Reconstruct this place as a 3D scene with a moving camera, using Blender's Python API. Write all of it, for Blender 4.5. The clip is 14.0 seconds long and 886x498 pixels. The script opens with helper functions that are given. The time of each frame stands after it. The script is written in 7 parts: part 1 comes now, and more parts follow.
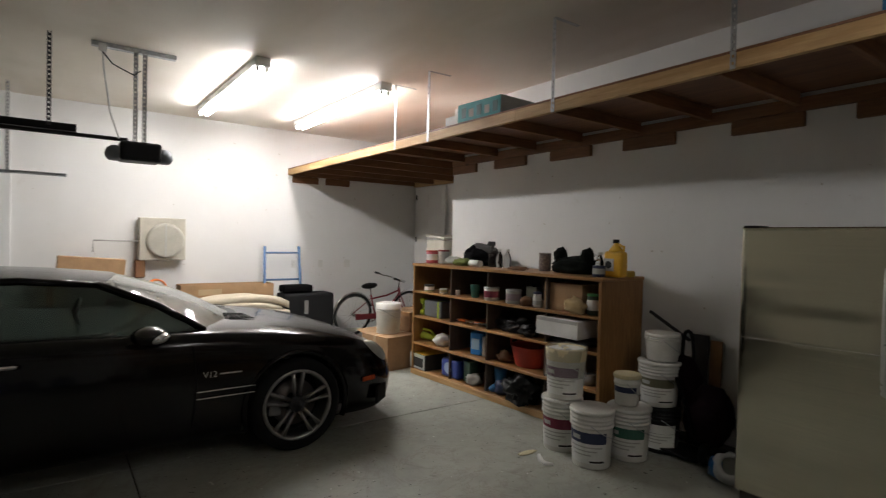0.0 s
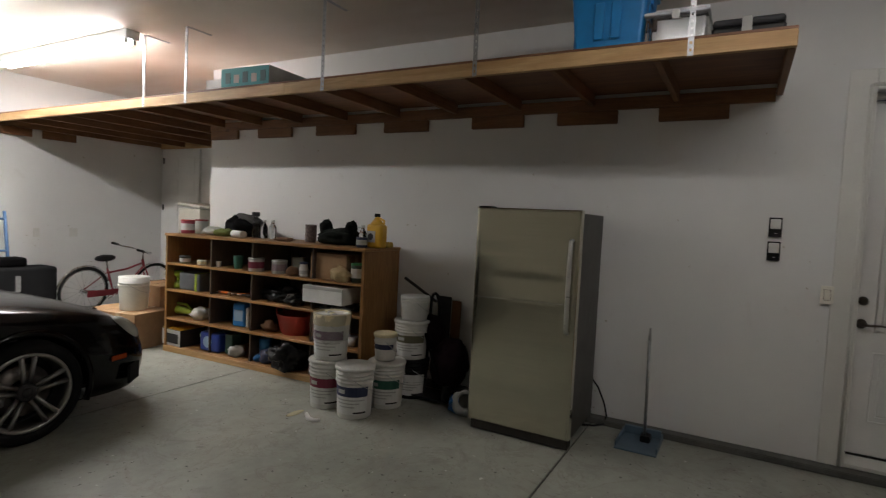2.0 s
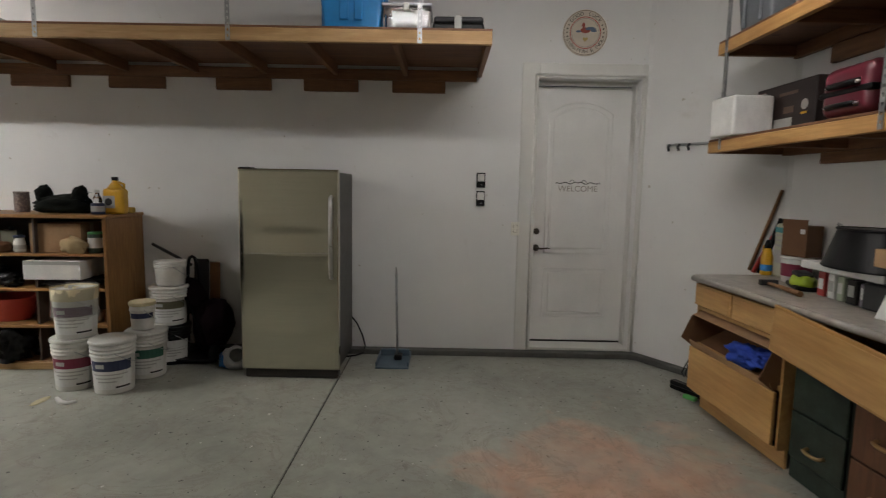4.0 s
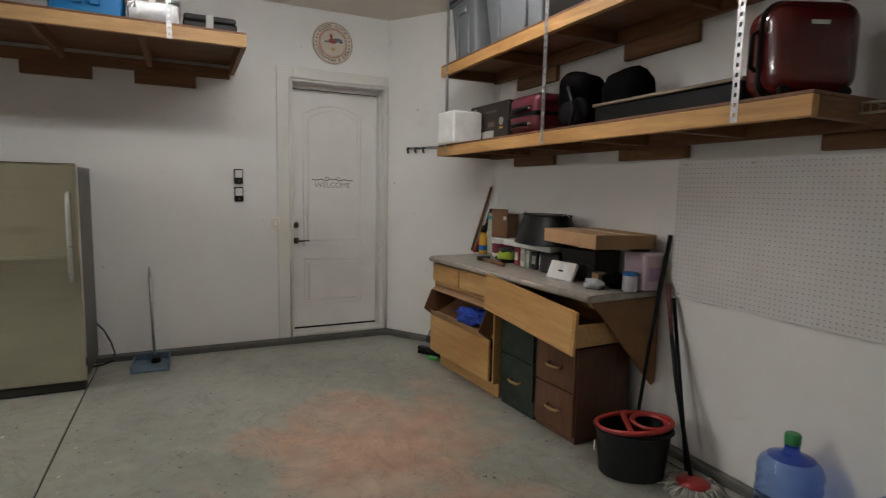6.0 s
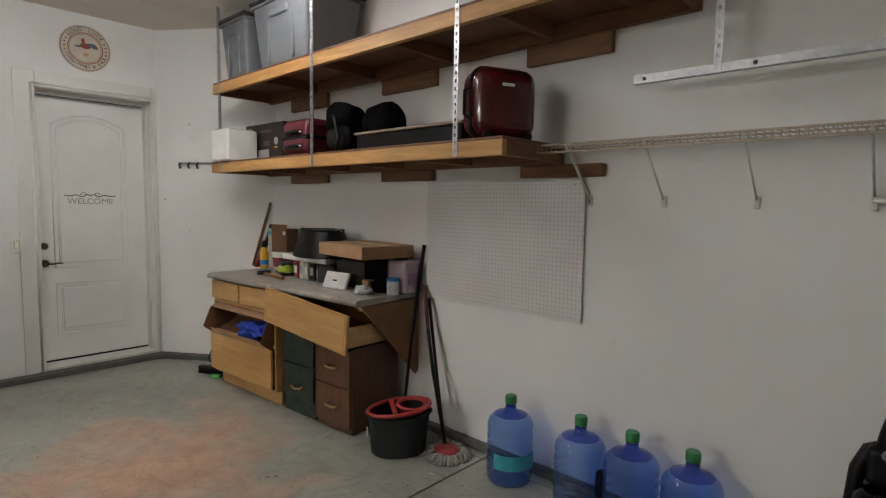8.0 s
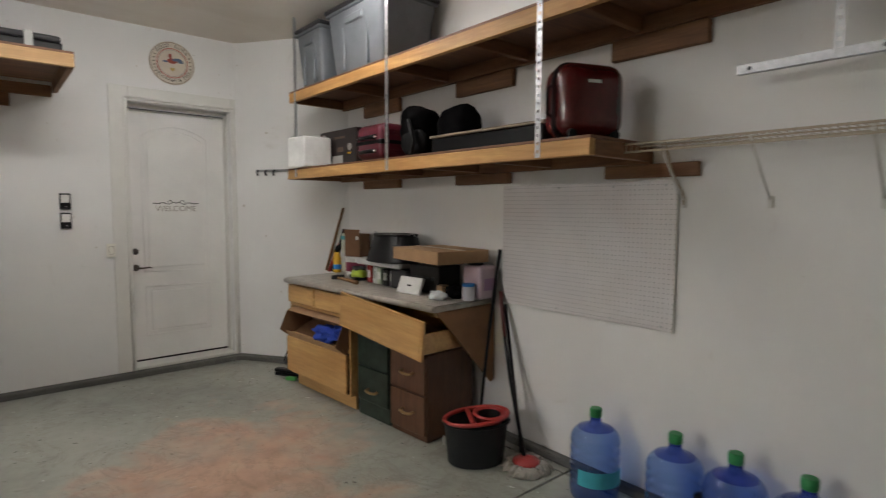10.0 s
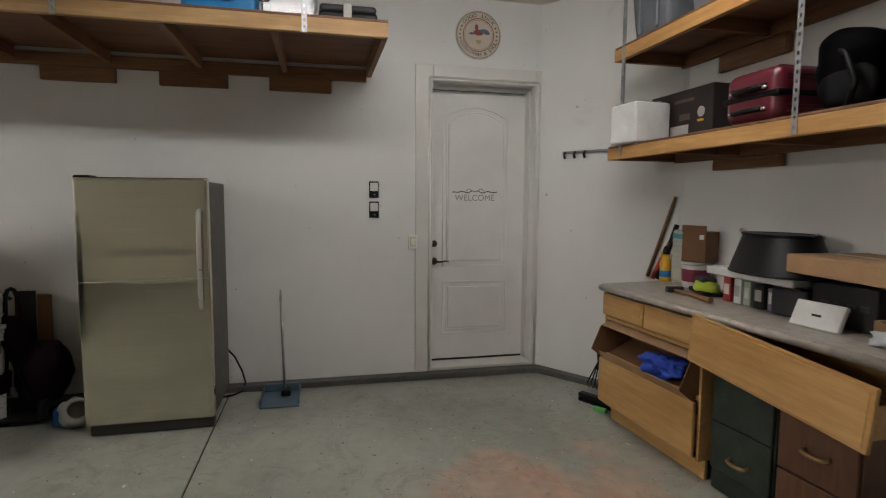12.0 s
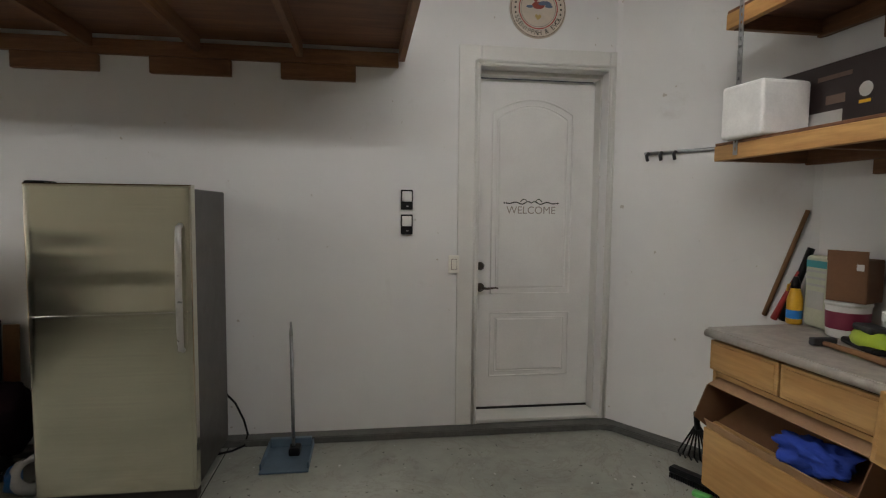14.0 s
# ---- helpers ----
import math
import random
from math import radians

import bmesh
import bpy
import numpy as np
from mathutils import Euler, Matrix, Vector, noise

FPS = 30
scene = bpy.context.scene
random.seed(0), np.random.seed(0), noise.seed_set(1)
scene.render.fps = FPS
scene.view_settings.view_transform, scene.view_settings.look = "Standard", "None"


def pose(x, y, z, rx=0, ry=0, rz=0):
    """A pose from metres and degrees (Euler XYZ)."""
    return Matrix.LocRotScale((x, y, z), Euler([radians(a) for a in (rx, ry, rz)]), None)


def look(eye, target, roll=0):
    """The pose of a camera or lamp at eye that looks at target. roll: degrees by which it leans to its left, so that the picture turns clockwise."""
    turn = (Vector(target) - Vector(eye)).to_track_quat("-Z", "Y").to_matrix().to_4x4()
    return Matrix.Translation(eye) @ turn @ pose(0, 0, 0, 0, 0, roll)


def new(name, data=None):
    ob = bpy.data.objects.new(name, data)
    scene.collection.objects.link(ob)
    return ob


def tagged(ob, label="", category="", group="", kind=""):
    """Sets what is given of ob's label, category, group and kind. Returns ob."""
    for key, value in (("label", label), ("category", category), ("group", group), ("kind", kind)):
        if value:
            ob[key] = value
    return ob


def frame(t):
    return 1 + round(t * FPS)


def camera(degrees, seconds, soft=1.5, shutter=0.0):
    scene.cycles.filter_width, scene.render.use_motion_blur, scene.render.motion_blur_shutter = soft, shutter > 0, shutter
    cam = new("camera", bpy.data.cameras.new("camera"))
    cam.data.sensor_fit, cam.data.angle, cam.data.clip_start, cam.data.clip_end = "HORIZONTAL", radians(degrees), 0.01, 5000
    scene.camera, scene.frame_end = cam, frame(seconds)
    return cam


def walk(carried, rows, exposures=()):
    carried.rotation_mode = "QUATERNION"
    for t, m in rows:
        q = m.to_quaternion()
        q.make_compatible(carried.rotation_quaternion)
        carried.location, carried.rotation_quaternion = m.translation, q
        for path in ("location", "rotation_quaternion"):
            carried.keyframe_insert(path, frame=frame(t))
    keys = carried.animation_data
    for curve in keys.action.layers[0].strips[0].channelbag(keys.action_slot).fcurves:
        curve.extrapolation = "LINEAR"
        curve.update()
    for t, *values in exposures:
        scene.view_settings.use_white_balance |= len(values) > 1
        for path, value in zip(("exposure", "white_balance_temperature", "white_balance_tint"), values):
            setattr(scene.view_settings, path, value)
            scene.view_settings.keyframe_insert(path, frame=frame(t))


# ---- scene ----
cam = camera(78.6, 14.0, 1.15, 0.3)
PATH = [
    (0, (0.872, -0.125, 1.507), (2.04, 1.498, 1.473), 1.3),
    (0.5, (0.794, -0.077, 1.504), (2.188, 1.357, 1.476), 1.5),
    (1, (0.759, -0.125, 1.51), (2.343, 1.095, 1.477), 1.9),
    (1.5, (0.695, -0.204, 1.518), (2.39, 0.855, 1.451), 2.3),
    (2, (0.615, -0.245, 1.516), (2.365, 0.718, 1.408), 2.8),
    (2.5, (0.522, -0.205, 1.533), (2.395, 0.483, 1.406), 2.2),
    (3, (0.374, -0.137, 1.516), (2.322, 0.288, 1.357), 0.8),
    (5.5, (-0.273, -0.119, 1.501), (1.616, -0.731, 1.269), 2.4),
    (6, (-0.349, -0.008, 1.498), (1.448, -0.859, 1.278), 1.2),
    (6.5, (-0.436, 0.089, 1.517), (1.215, -1.019, 1.301), 0.9),
    (7, (-0.554, 0.081, 1.544), (0.87, -1.309, 1.344), 1.4),
    (9.5, (-0.8, 0.087, 1.545), (0.548, -1.382, 1.388), 0.8),
    (10, (-0.592, 0.098, 1.542), (0.927, -1.194, 1.388), 0.3),
    (10.5, (-0.365, 0.082, 1.496), (1.314, -0.994, 1.339), 0.4),
    (11, (-0.091, -0.026, 1.52), (1.733, -0.827, 1.337), 0.9),
    (11.5, (0.182, -0.043, 1.498), (2.105, -0.56, 1.312), 0.6),
    (12, (0.493, -0.004, 1.5), (2.435, -0.447, 1.317), 0.4),
    (12.5, (0.727, -0.062, 1.493), (2.69, -0.408, 1.33), 0.2),
    (13, (0.905, -0.172, 1.501), (2.892, -0.347, 1.361), 0.6),
    (13.5, (1.095, -0.222, 1.512), (3.078, -0.436, 1.364), 0.9),
    (14, (1.352, -0.171, 1.512), (3.327, -0.453, 1.367), 0.6),
]
EXPOSURES = [(0.0, 0.36), (1.5, 0.38), (2.5, 0.40), (3.0, 0.60), (5.5, 1.18), (7.0, 1.32), (9.5, 1.45), (11.0, 1.36), (12.0, 1.16), (14.0, 1.06)]
walk(cam, [(t, look(eye, target, roll)) for t, eye, target, roll in PATH], EXPOSURES)

# ---- light ----
world = bpy.data.worlds.new("world")
scene.world = world
world.use_nodes = True
world.node_tree.nodes["Background"].inputs["Color"].default_value = (0.8, 0.85, 1.0, 1)
world.node_tree.nodes["Background"].inputs["Strength"].default_value = 0.02
scene.view_settings.exposure = 0.0
TUBE_STRENGTH = 76.0
OLD_TUBE_STRENGTH = 15.0


# ---- materials ----
def _nodes(name):
    m = bpy.data.materials.new(name)
    m.use_nodes = True
    nt = m.node_tree
    return m, nt, nt.nodes["Principled BSDF"]


def _noise(nt, vec, scale, detail=4.0, rough=0.6, dist=0.0):
    n = nt.nodes.new("ShaderNodeTexNoise")
    n.inputs["Scale"].default_value = scale
    n.inputs["Detail"].default_value = detail
    n.inputs["Roughness"].default_value = rough
    n.inputs["Distortion"].default_value = dist
    nt.links.new(vec, n.inputs["Vector"])
    return n.outputs["Fac"]


def _ramp(nt, fac, stops):
    r = nt.nodes.new("ShaderNodeValToRGB")
    while len(r.color_ramp.elements) < len(stops):
        r.color_ramp.elements.new(0.5)
    for e, (p, c) in zip(r.color_ramp.elements, stops):
        e.position = p
        e.color = (*c, 1) if len(c) == 3 else c
    nt.links.new(fac, r.inputs["Fac"])
    return r.outputs["Color"]


def _mix(nt, a, b, fac, kind="MIX"):
    n = nt.nodes.new("ShaderNodeMix")
    n.data_type = "RGBA"
    n.blend_type = kind
    for key, v in ((0, fac), (6, a), (7, b)):
        if isinstance(v, (int, float)):
            n.inputs[key].default_value = v
        elif isinstance(v, tuple):
            n.inputs[key].default_value = (*v, 1)
        else:
            nt.links.new(v, n.inputs[key])
    return n.outputs[2]


def _coords(nt, stretch=(1, 1, 1)):
    tc = nt.nodes.new("ShaderNodeTexCoord")
    mp = nt.nodes.new("ShaderNodeMapping")
    mp.inputs["Scale"].default_value = stretch
    nt.links.new(tc.outputs["Object"], mp.inputs["Vector"])
    return mp.outputs["Vector"]


def _bump(nt, bsdf, height, strength, dist=0.002):
    b = nt.nodes.new("ShaderNodeBump")
    b.inputs["Strength"].default_value = strength
    b.inputs["Distance"].default_value = dist
    nt.links.new(height, b.inputs["Height"])
    nt.links.new(b.outputs["Normal"], bsdf.inputs["Normal"])


def _scaled(c, k):
    return tuple(min(1.0, v * k) for v in c)


def surface(name, colour, rough=0.6, metal=0.0, var=0.10, scale=6.0, fine=90.0, bump=0.15, coat=0.0, spec=0.5):
    """Paint, plastic, card: two scales of tint and a fine relief."""
    m, nt, b = _nodes(name)
    v = _coords(nt)
    big = _ramp(nt, _noise(nt, v, scale, 5), [(0.3, _scaled(colour, 1 - var)), (0.7, _scaled(colour, 1 + var))])
    small = _noise(nt, v, fine, 3)
    tint = _ramp(nt, small, [(0.35, (1 - var * 0.6,) * 3), (0.65, (1.0, 1.0, 1.0))])
    nt.links.new(_mix(nt, big, tint, 1.0, "MULTIPLY"), b.inputs["Base Color"])
    rr = nt.nodes.new("ShaderNodeMapRange")
    rr.inputs["To Min"].default_value = max(0.02, rough - 0.08)
    rr.inputs["To Max"].default_value = min(1.0, rough + 0.08)
    nt.links.new(_noise(nt, v, scale * 3, 4), rr.inputs["Value"])
    nt.links.new(rr.outputs["Result"], b.inputs["Roughness"])
    b.inputs["Metallic"].default_value = metal
    b.inputs["Coat Weight"].default_value = coat
    b.inputs["Specular IOR Level"].default_value = spec
    if bump:
        _bump(nt, b, small, bump)
    return m


def wood(name, light, dark, axis="x", rough=0.6, grain=26.0, knots=True, bump=0.25):
    """Sawn or planed boards, the grain along one axis."""
    m, nt, b = _nodes(name)
    st = {"x": (0.09, 1, 1), "y": (1, 0.09, 1), "z": (1, 1, 0.09)}[axis]
    v = _coords(nt, st)
    info = nt.nodes.new("ShaderNodeObjectInfo")
    add = nt.nodes.new("ShaderNodeVectorMath")
    add.operation = "MULTIPLY_ADD"
    nt.links.new(info.outputs["Random"], add.inputs[0])
    add.inputs[1].default_value = (7.3, 3.1, 5.7)
    nt.links.new(v, add.inputs[2])
    v = add.outputs[0]
    rings = _noise(nt, v, grain, 3, 0.55, 1.2)
    fibre = _noise(nt, v, grain * 7, 2, 0.7)
    col = _ramp(nt, rings, [(0.32, dark), (0.5, tuple((a + d) / 2 for a, d in zip(light, dark))), (0.68, light)])
    col = _mix(nt, col, _ramp(nt, fibre, [(0.3, (0.78, 0.76, 0.74)), (0.7, (1.0, 1.0, 1.0))]), 0.8, "MULTIPLY")
    if knots:
        vo = nt.nodes.new("ShaderNodeTexVoronoi")
        vo.inputs["Scale"].default_value = 3.2
        st2 = {"x": (0.55, 1, 1), "y": (1, 0.55, 1), "z": (1, 1, 0.55)}[axis]
        nt.links.new(_coords(nt, st2), vo.inputs["Vector"])
        k = _ramp(nt, vo.outputs["Distance"], [(0.035, (0.35, 0.26, 0.18)), (0.075, (1, 1, 1))])
        col = _mix(nt, col, k, 0.85, "MULTIPLY")
    patch = _ramp(nt, _noise(nt, _coords(nt), 1.7, 4), [(0.35, (0.84, 0.82, 0.8)), (0.65, (1, 1, 1))])
    nt.links.new(_mix(nt, col, patch, 1.0, "MULTIPLY"), b.inputs["Base Color"])
    b.inputs["Roughness"].default_value = rough
    _bump(nt, b, fibre, bump, 0.001)
    return m


def glassy(name, colour, rough=0.05, alpha=0.0, trans=1.0, ior=1.45):
    m, nt, b = _nodes(name)
    b.inputs["Base Color"].default_value = (*colour, 1)
    b.inputs["Roughness"].default_value = rough
    b.inputs["Transmission Weight"].default_value = trans
    b.inputs["IOR"].default_value = ior
    return m


def pane(name, colour, dust, dust_colour=(0.45, 0.46, 0.42)):
    """A thin clear pane: see-through, glossy at a slant, with an even film of dust."""
    m = bpy.data.materials.new(name)
    m.use_nodes = True
    nt = m.node_tree
    nt.nodes.remove(nt.nodes["Principled BSDF"])
    tr, gl, di = (nt.nodes.new("ShaderNodeBsdf" + k) for k in ("Transparent", "Glossy", "Diffuse"))
    tr.inputs["Color"].default_value = (*colour, 1)
    gl.inputs["Roughness"].default_value = 0.05
    di.inputs["Color"].default_value = (*dust_colour, 1)
    facing = nt.nodes.new("ShaderNodeLayerWeight")
    facing.inputs["Blend"].default_value = 0.5
    steep = nt.nodes.new("ShaderNodeMath")
    steep.operation = "POWER"
    steep.inputs[1].default_value = 3.0
    nt.links.new(facing.outputs["Facing"], steep.inputs[0])
    fres = nt.nodes.new("ShaderNodeMapRange")
    fres.inputs["To Min"].default_value, fres.inputs["To Max"].default_value = 0.06, 0.8
    nt.links.new(steep.outputs[0], fres.inputs["Value"])
    film = nt.nodes.new("ShaderNodeMapRange")
    film.inputs["To Min"].default_value, film.inputs["To Max"].default_value = dust * 0.6, dust * 1.4
    nt.links.new(_noise(nt, _coords(nt), 5.0, 6, 0.7), film.inputs["Value"])
    a, b = nt.nodes.new("ShaderNodeMixShader"), nt.nodes.new("ShaderNodeMixShader")
    nt.links.new(film.outputs["Result"], a.inputs[0])
    nt.links.new(tr.outputs[0], a.inputs[1])
    nt.links.new(di.outputs[0], a.inputs[2])
    nt.links.new(fres.outputs[0], b.inputs[0])
    nt.links.new(a.outputs[0], b.inputs[1])
    nt.links.new(gl.outputs[0], b.inputs[2])
    nt.links.new(b.outputs[0], nt.nodes["Material Output"].inputs["Surface"])
    return m


def glow(name, colour, strength):
    m, nt, b = _nodes(name)
    b.inputs["Base Color"].default_value = (0.9, 0.9, 0.9, 1)
    b.inputs["Emission Color"].default_value = (*colour, 1)
    b.inputs["Emission Strength"].default_value = strength
    return m


def wall_paint():
    m, nt, b = _nodes("white_wall_paint")
    v = _coords(nt)
    base = _ramp(nt, _noise(nt, v, 0.8, 5), [(0.3, (0.74, 0.735, 0.72)), (0.7, (0.80, 0.795, 0.78))])
    scuff = _ramp(nt, _noise(nt, v, 3.1, 7, 0.7, 0.8), [(0.62, (1, 1, 1)), (0.78, (0.88, 0.865, 0.84))])
    specks = _ramp(nt, _noise(nt, v, 21, 2, 0.4), [(0.755, (1, 1, 1)), (0.79, (0.72, 0.68, 0.62))])
    col = _mix(nt, _mix(nt, base, scuff, 1.0, "MULTIPLY"), specks, 1.0, "MULTIPLY")
    nt.links.new(col, b.inputs["Base Color"])
    b.inputs["Roughness"].default_value = 0.55
    b.inputs["Specular IOR Level"].default_value = 0.35
    _bump(nt, b, _noise(nt, v, 130, 3, 0.6), 0.18, 0.002)
    return m


def ceiling_paint():
    m, nt, b = _nodes("ceiling_paint")
    v = _coords(nt)
    base = _ramp(nt, _noise(nt, v, 1.1, 4), [(0.3, (0.78, 0.73, 0.65)), (0.7, (0.85, 0.80, 0.73))])
    tape = _ramp(nt, _noise(nt, _coords(nt, (1, 0.35, 1)), 1.6, 3, 0.5, 0.6), [(0.42, (0.93, 0.92, 0.90)), (0.6, (1, 1, 1))])
    nt.links.new(_mix(nt, base, tape, 1.0, "MULTIPLY"), b.inputs["Base Color"])
    b.inputs["Roughness"].default_value = 0.7
    _bump(nt, b, _noise(nt, v, 90, 3), 0.2, 0.003)
    return m


def concrete_floor():
    m, nt, b = _nodes("sealed_concrete")
    v = _coords(nt)
    base = _ramp(nt, _noise(nt, v, 0.9, 6, 0.62, 0.4), [(0.3, (0.235, 0.243, 0.212)), (0.52, (0.315, 0.322, 0.280)), (0.72, (0.385, 0.388, 0.342))])
    mott = _ramp(nt, _noise(nt, v, 9, 5, 0.7), [(0.32, (0.86, 0.86, 0.85)), (0.6, (1, 1, 1))])
    col = _mix(nt, base, mott, 1.0, "MULTIPLY")
    grime = _ramp(nt, _noise(nt, v, 2.3, 6, 0.7, 1.0), [(0.60, (1, 1, 1)), (0.74, (0.72, 0.70, 0.66))])
    col = _mix(nt, col, grime, 1.0, "MULTIPLY")
    # dropped paint and grit
    drops = _ramp(nt, _noise(nt, v, 26, 1, 0.3), [(0.80, (0, 0, 0)), (0.825, (1, 1, 1))])
    col = _mix(nt, col, (0.62, 0.62, 0.58), drops)
    grit = _ramp(nt, _noise(nt, v, 37, 1, 0.3, 0.4), [(0.235, (1, 1, 1)), (0.25, (0, 0, 0))])
    col = _mix(nt, col, (0.07, 0.065, 0.055), grit)
    # rust-coloured spill
    tc = nt.nodes.new("ShaderNodeTexCoord")
    mp = nt.nodes.new("ShaderNodeMapping")
    mp.vector_type = "TEXTURE"
    mp.inputs["Location"].default_value = (2.55, -1.00, 0)
    mp.inputs["Rotation"].default_value = (0, 0, radians(-20))
    mp.inputs["Scale"].default_value = (1.25, 0.95, 1.0)
    nt.links.new(tc.outputs["Object"], mp.inputs["Vector"])
    ln = nt.nodes.new("ShaderNodeVectorMath")
    ln.operation = "LENGTH"
    nt.links.new(mp.outputs["Vector"], ln.inputs[0])
    rag = nt.nodes.new("ShaderNodeMath")
    rag.operation = "MULTIPLY_ADD"
    nt.links.new(_noise(nt, v, 2.6, 6, 0.6, 0.4), rag.inputs[0])
    rag.inputs[1].default_value = 0.88
    reach = nt.nodes.new("ShaderNodeMath")
    reach.operation = "MULTIPLY"
    reach.inputs[1].default_value = 0.40
    nt.links.new(ln.outputs["Value"], reach.inputs[0])
    nt.links.new(reach.outputs[0], rag.inputs[2])
    spill = _ramp(nt, rag.outputs[0], [(0.52, (0.85, 0.85, 0.85)), (0.66, (0.50, 0.50, 0.50)), (0.80, (0, 0, 0))])
    rust = _ramp(nt, _noise(nt, v, 4.5, 5, 0.6), [(0.32, (0.38, 0.22, 0.15)), (0.55, (0.50, 0.30, 0.205)), (0.75, (0.55, 0.37, 0.27))])
    col = _mix(nt, col, rust, spill)
    # brown tide marks and dark drips
    tide = _ramp(nt, _noise(nt, v, 1.7, 8, 0.7, 1.4), [(0.455, (0, 0, 0)), (0.475, (0.34, 0.34, 0.34)), (0.495, (0, 0, 0))])
    col = _mix(nt, col, (0.16, 0.125, 0.09), tide)
    blot = _ramp(nt, _noise(nt, v, 6.5, 3, 0.5, 0.8), [(0.70, (0, 0, 0)), (0.76, (0.5, 0.5, 0.5))])
    col = _mix(nt, col, (0.13, 0.12, 0.10), blot)
    nt.links.new(col, b.inputs["Base Color"])
    rr = nt.nodes.new("ShaderNodeMapRange")
    rr.inputs["To Min"].default_value = 0.30
    rr.inputs["To Max"].default_value = 0.62
    nt.links.new(_noise(nt, v, 3.0, 5), rr.inputs["Value"])
    nt.links.new(rr.outputs["Result"], b.inputs["Roughness"])
    _bump(nt, b, _noise(nt, v, 45, 5, 0.7), 0.12, 0.002)
    return m


def brushed(name, colour, rough=0.28, axis=(0.02, 1, 1)):
    """Brushed sheet metal, its grain along the stretched axis."""
    m, nt, b = _nodes(name)
    streak = _noise(nt, _coords(nt, axis), 260, 2, 0.7)
    dull = _noise(nt, _coords(nt), 2.2, 5)
    col = _mix(nt, _ramp(nt, dull, [(0.3, _scaled(colour, 0.88)), (0.7, colour)]), _ramp(nt, streak, [(0.3, (0.9, 0.9, 0.9)), (0.7, (1, 1, 1))]), 1.0, "MULTIPLY")
    nt.links.new(col, b.inputs["Base Color"])
    rr = nt.nodes.new("ShaderNodeMapRange")
    rr.inputs["To Min"].default_value = rough - 0.06
    rr.inputs["To Max"].default_value = rough + 0.12
    nt.links.new(dull, rr.inputs["Value"])
    nt.links.new(rr.outputs["Result"], b.inputs["Roughness"])
    b.inputs["Metallic"].default_value = 1.0
    b.inputs["Anisotropic"].default_value = 0.4
    _bump(nt, b, streak, 0.08, 0.0006)
    return m


def sheet_steel(name, colour, rough):
    """Thin stainless sheet, finely brushed along y and not quite flat."""
    m, nt, b = _nodes(name)
    streak = _noise(nt, _coords(nt, (1, 0.012, 1)), 120, 2, 0.6)
    nt.links.new(_ramp(nt, streak, [(0.25, _scaled(colour, 0.9)), (0.75, colour)]), b.inputs["Base Color"])
    b.inputs["Metallic"].default_value = 1.0
    b.inputs["Roughness"].default_value = rough
    b.inputs["Anisotropic"].default_value = 0.5
    tan = nt.nodes.new("ShaderNodeTangent")
    tan.direction_type, tan.axis = "RADIAL", "Z"
    nt.links.new(tan.outputs["Tangent"], b.inputs["Tangent"])
    wave = _noise(nt, _coords(nt, (1, 0.2, 1)), 5.0, 1, 0.4)
    _bump(nt, b, wave, 0.35, 0.012)
    return m


WALL = wall_paint()
CEIL = ceiling_paint()
FLOOR = concrete_floor()
CURB = surface("grey_kerb_concrete", (0.115, 0.115, 0.105), 0.8, var=0.25, scale=5, fine=60, bump=0.4)
GAP = surface("joint_dirt", (0.035, 0.033, 0.028), 0.9, var=0.2)
TRIM = surface("cream_trim_paint", (0.70, 0.69, 0.65), 0.4, var=0.05, scale=3, bump=0.05)
DOORPAINT = surface("white_door_paint", (0.80, 0.79, 0.765), 0.38, var=0.05, scale=2.5, bump=0.04)
LUMBER_X = wood("fir_board_along_x", (0.68, 0.40, 0.145), (0.50, 0.26, 0.08), "x", grain=11)
LUMBER_Y = wood("fir_board_along_y", (0.64, 0.43, 0.21), (0.48, 0.285, 0.115), "y", grain=11)
# Fir copies for undersides: the shade beneath is put into their colour.
JOIST = wood("shade_toned_fir_joist", (0.27, 0.13, 0.055), (0.18, 0.08, 0.032), "x")
LEDGER = wood("shade_toned_fir_ledger", (0.27, 0.13, 0.055), (0.18, 0.08, 0.032), "y")
DECK = wood("shade_toned_fir_plywood", (0.25, 0.115, 0.055), (0.16, 0.07, 0.033), "y", grain=12)
OAK = wood("oak_shelving", (0.46, 0.25, 0.09), (0.32, 0.155, 0.05), "y", rough=0.45, grain=34, knots=False)
OAK_X = wood("oak_shelving_across", (0.40, 0.21, 0.07), (0.27, 0.13, 0.04), "z", rough=0.45, grain=34, knots=False)
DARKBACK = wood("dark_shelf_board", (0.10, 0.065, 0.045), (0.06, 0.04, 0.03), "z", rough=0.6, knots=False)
MAPLE = wood("yellow_cabinet_wood", (0.66, 0.41, 0.165), (0.52, 0.29, 0.095), "x", rough=0.42, grain=7)
WALNUT = wood("brown_cabinet_wood", (0.165, 0.072, 0.034), (0.105, 0.046, 0.023), "z", rough=0.45, grain=30, knots=False)
STEEL = sheet_steel("stainless_sheet", (0.66, 0.63, 0.52), 0.16)
GALV = surface("galvanised_steel", (0.48, 0.49, 0.50), 0.48, 1.0, var=0.18, scale=30, fine=150, bump=0.1)
WHITESTEEL = surface("white_enamel", (0.75, 0.75, 0.74), 0.35, var=0.04)
BLACKPL = surface("black_plastic", (0.006, 0.006, 0.0065), 0.42, var=0.2, bump=0.1, spec=0.2)
DARKGREY = surface("dark_grey_plastic", (0.04, 0.04, 0.043), 0.5, var=0.15, bump=0.1, spec=0.3)
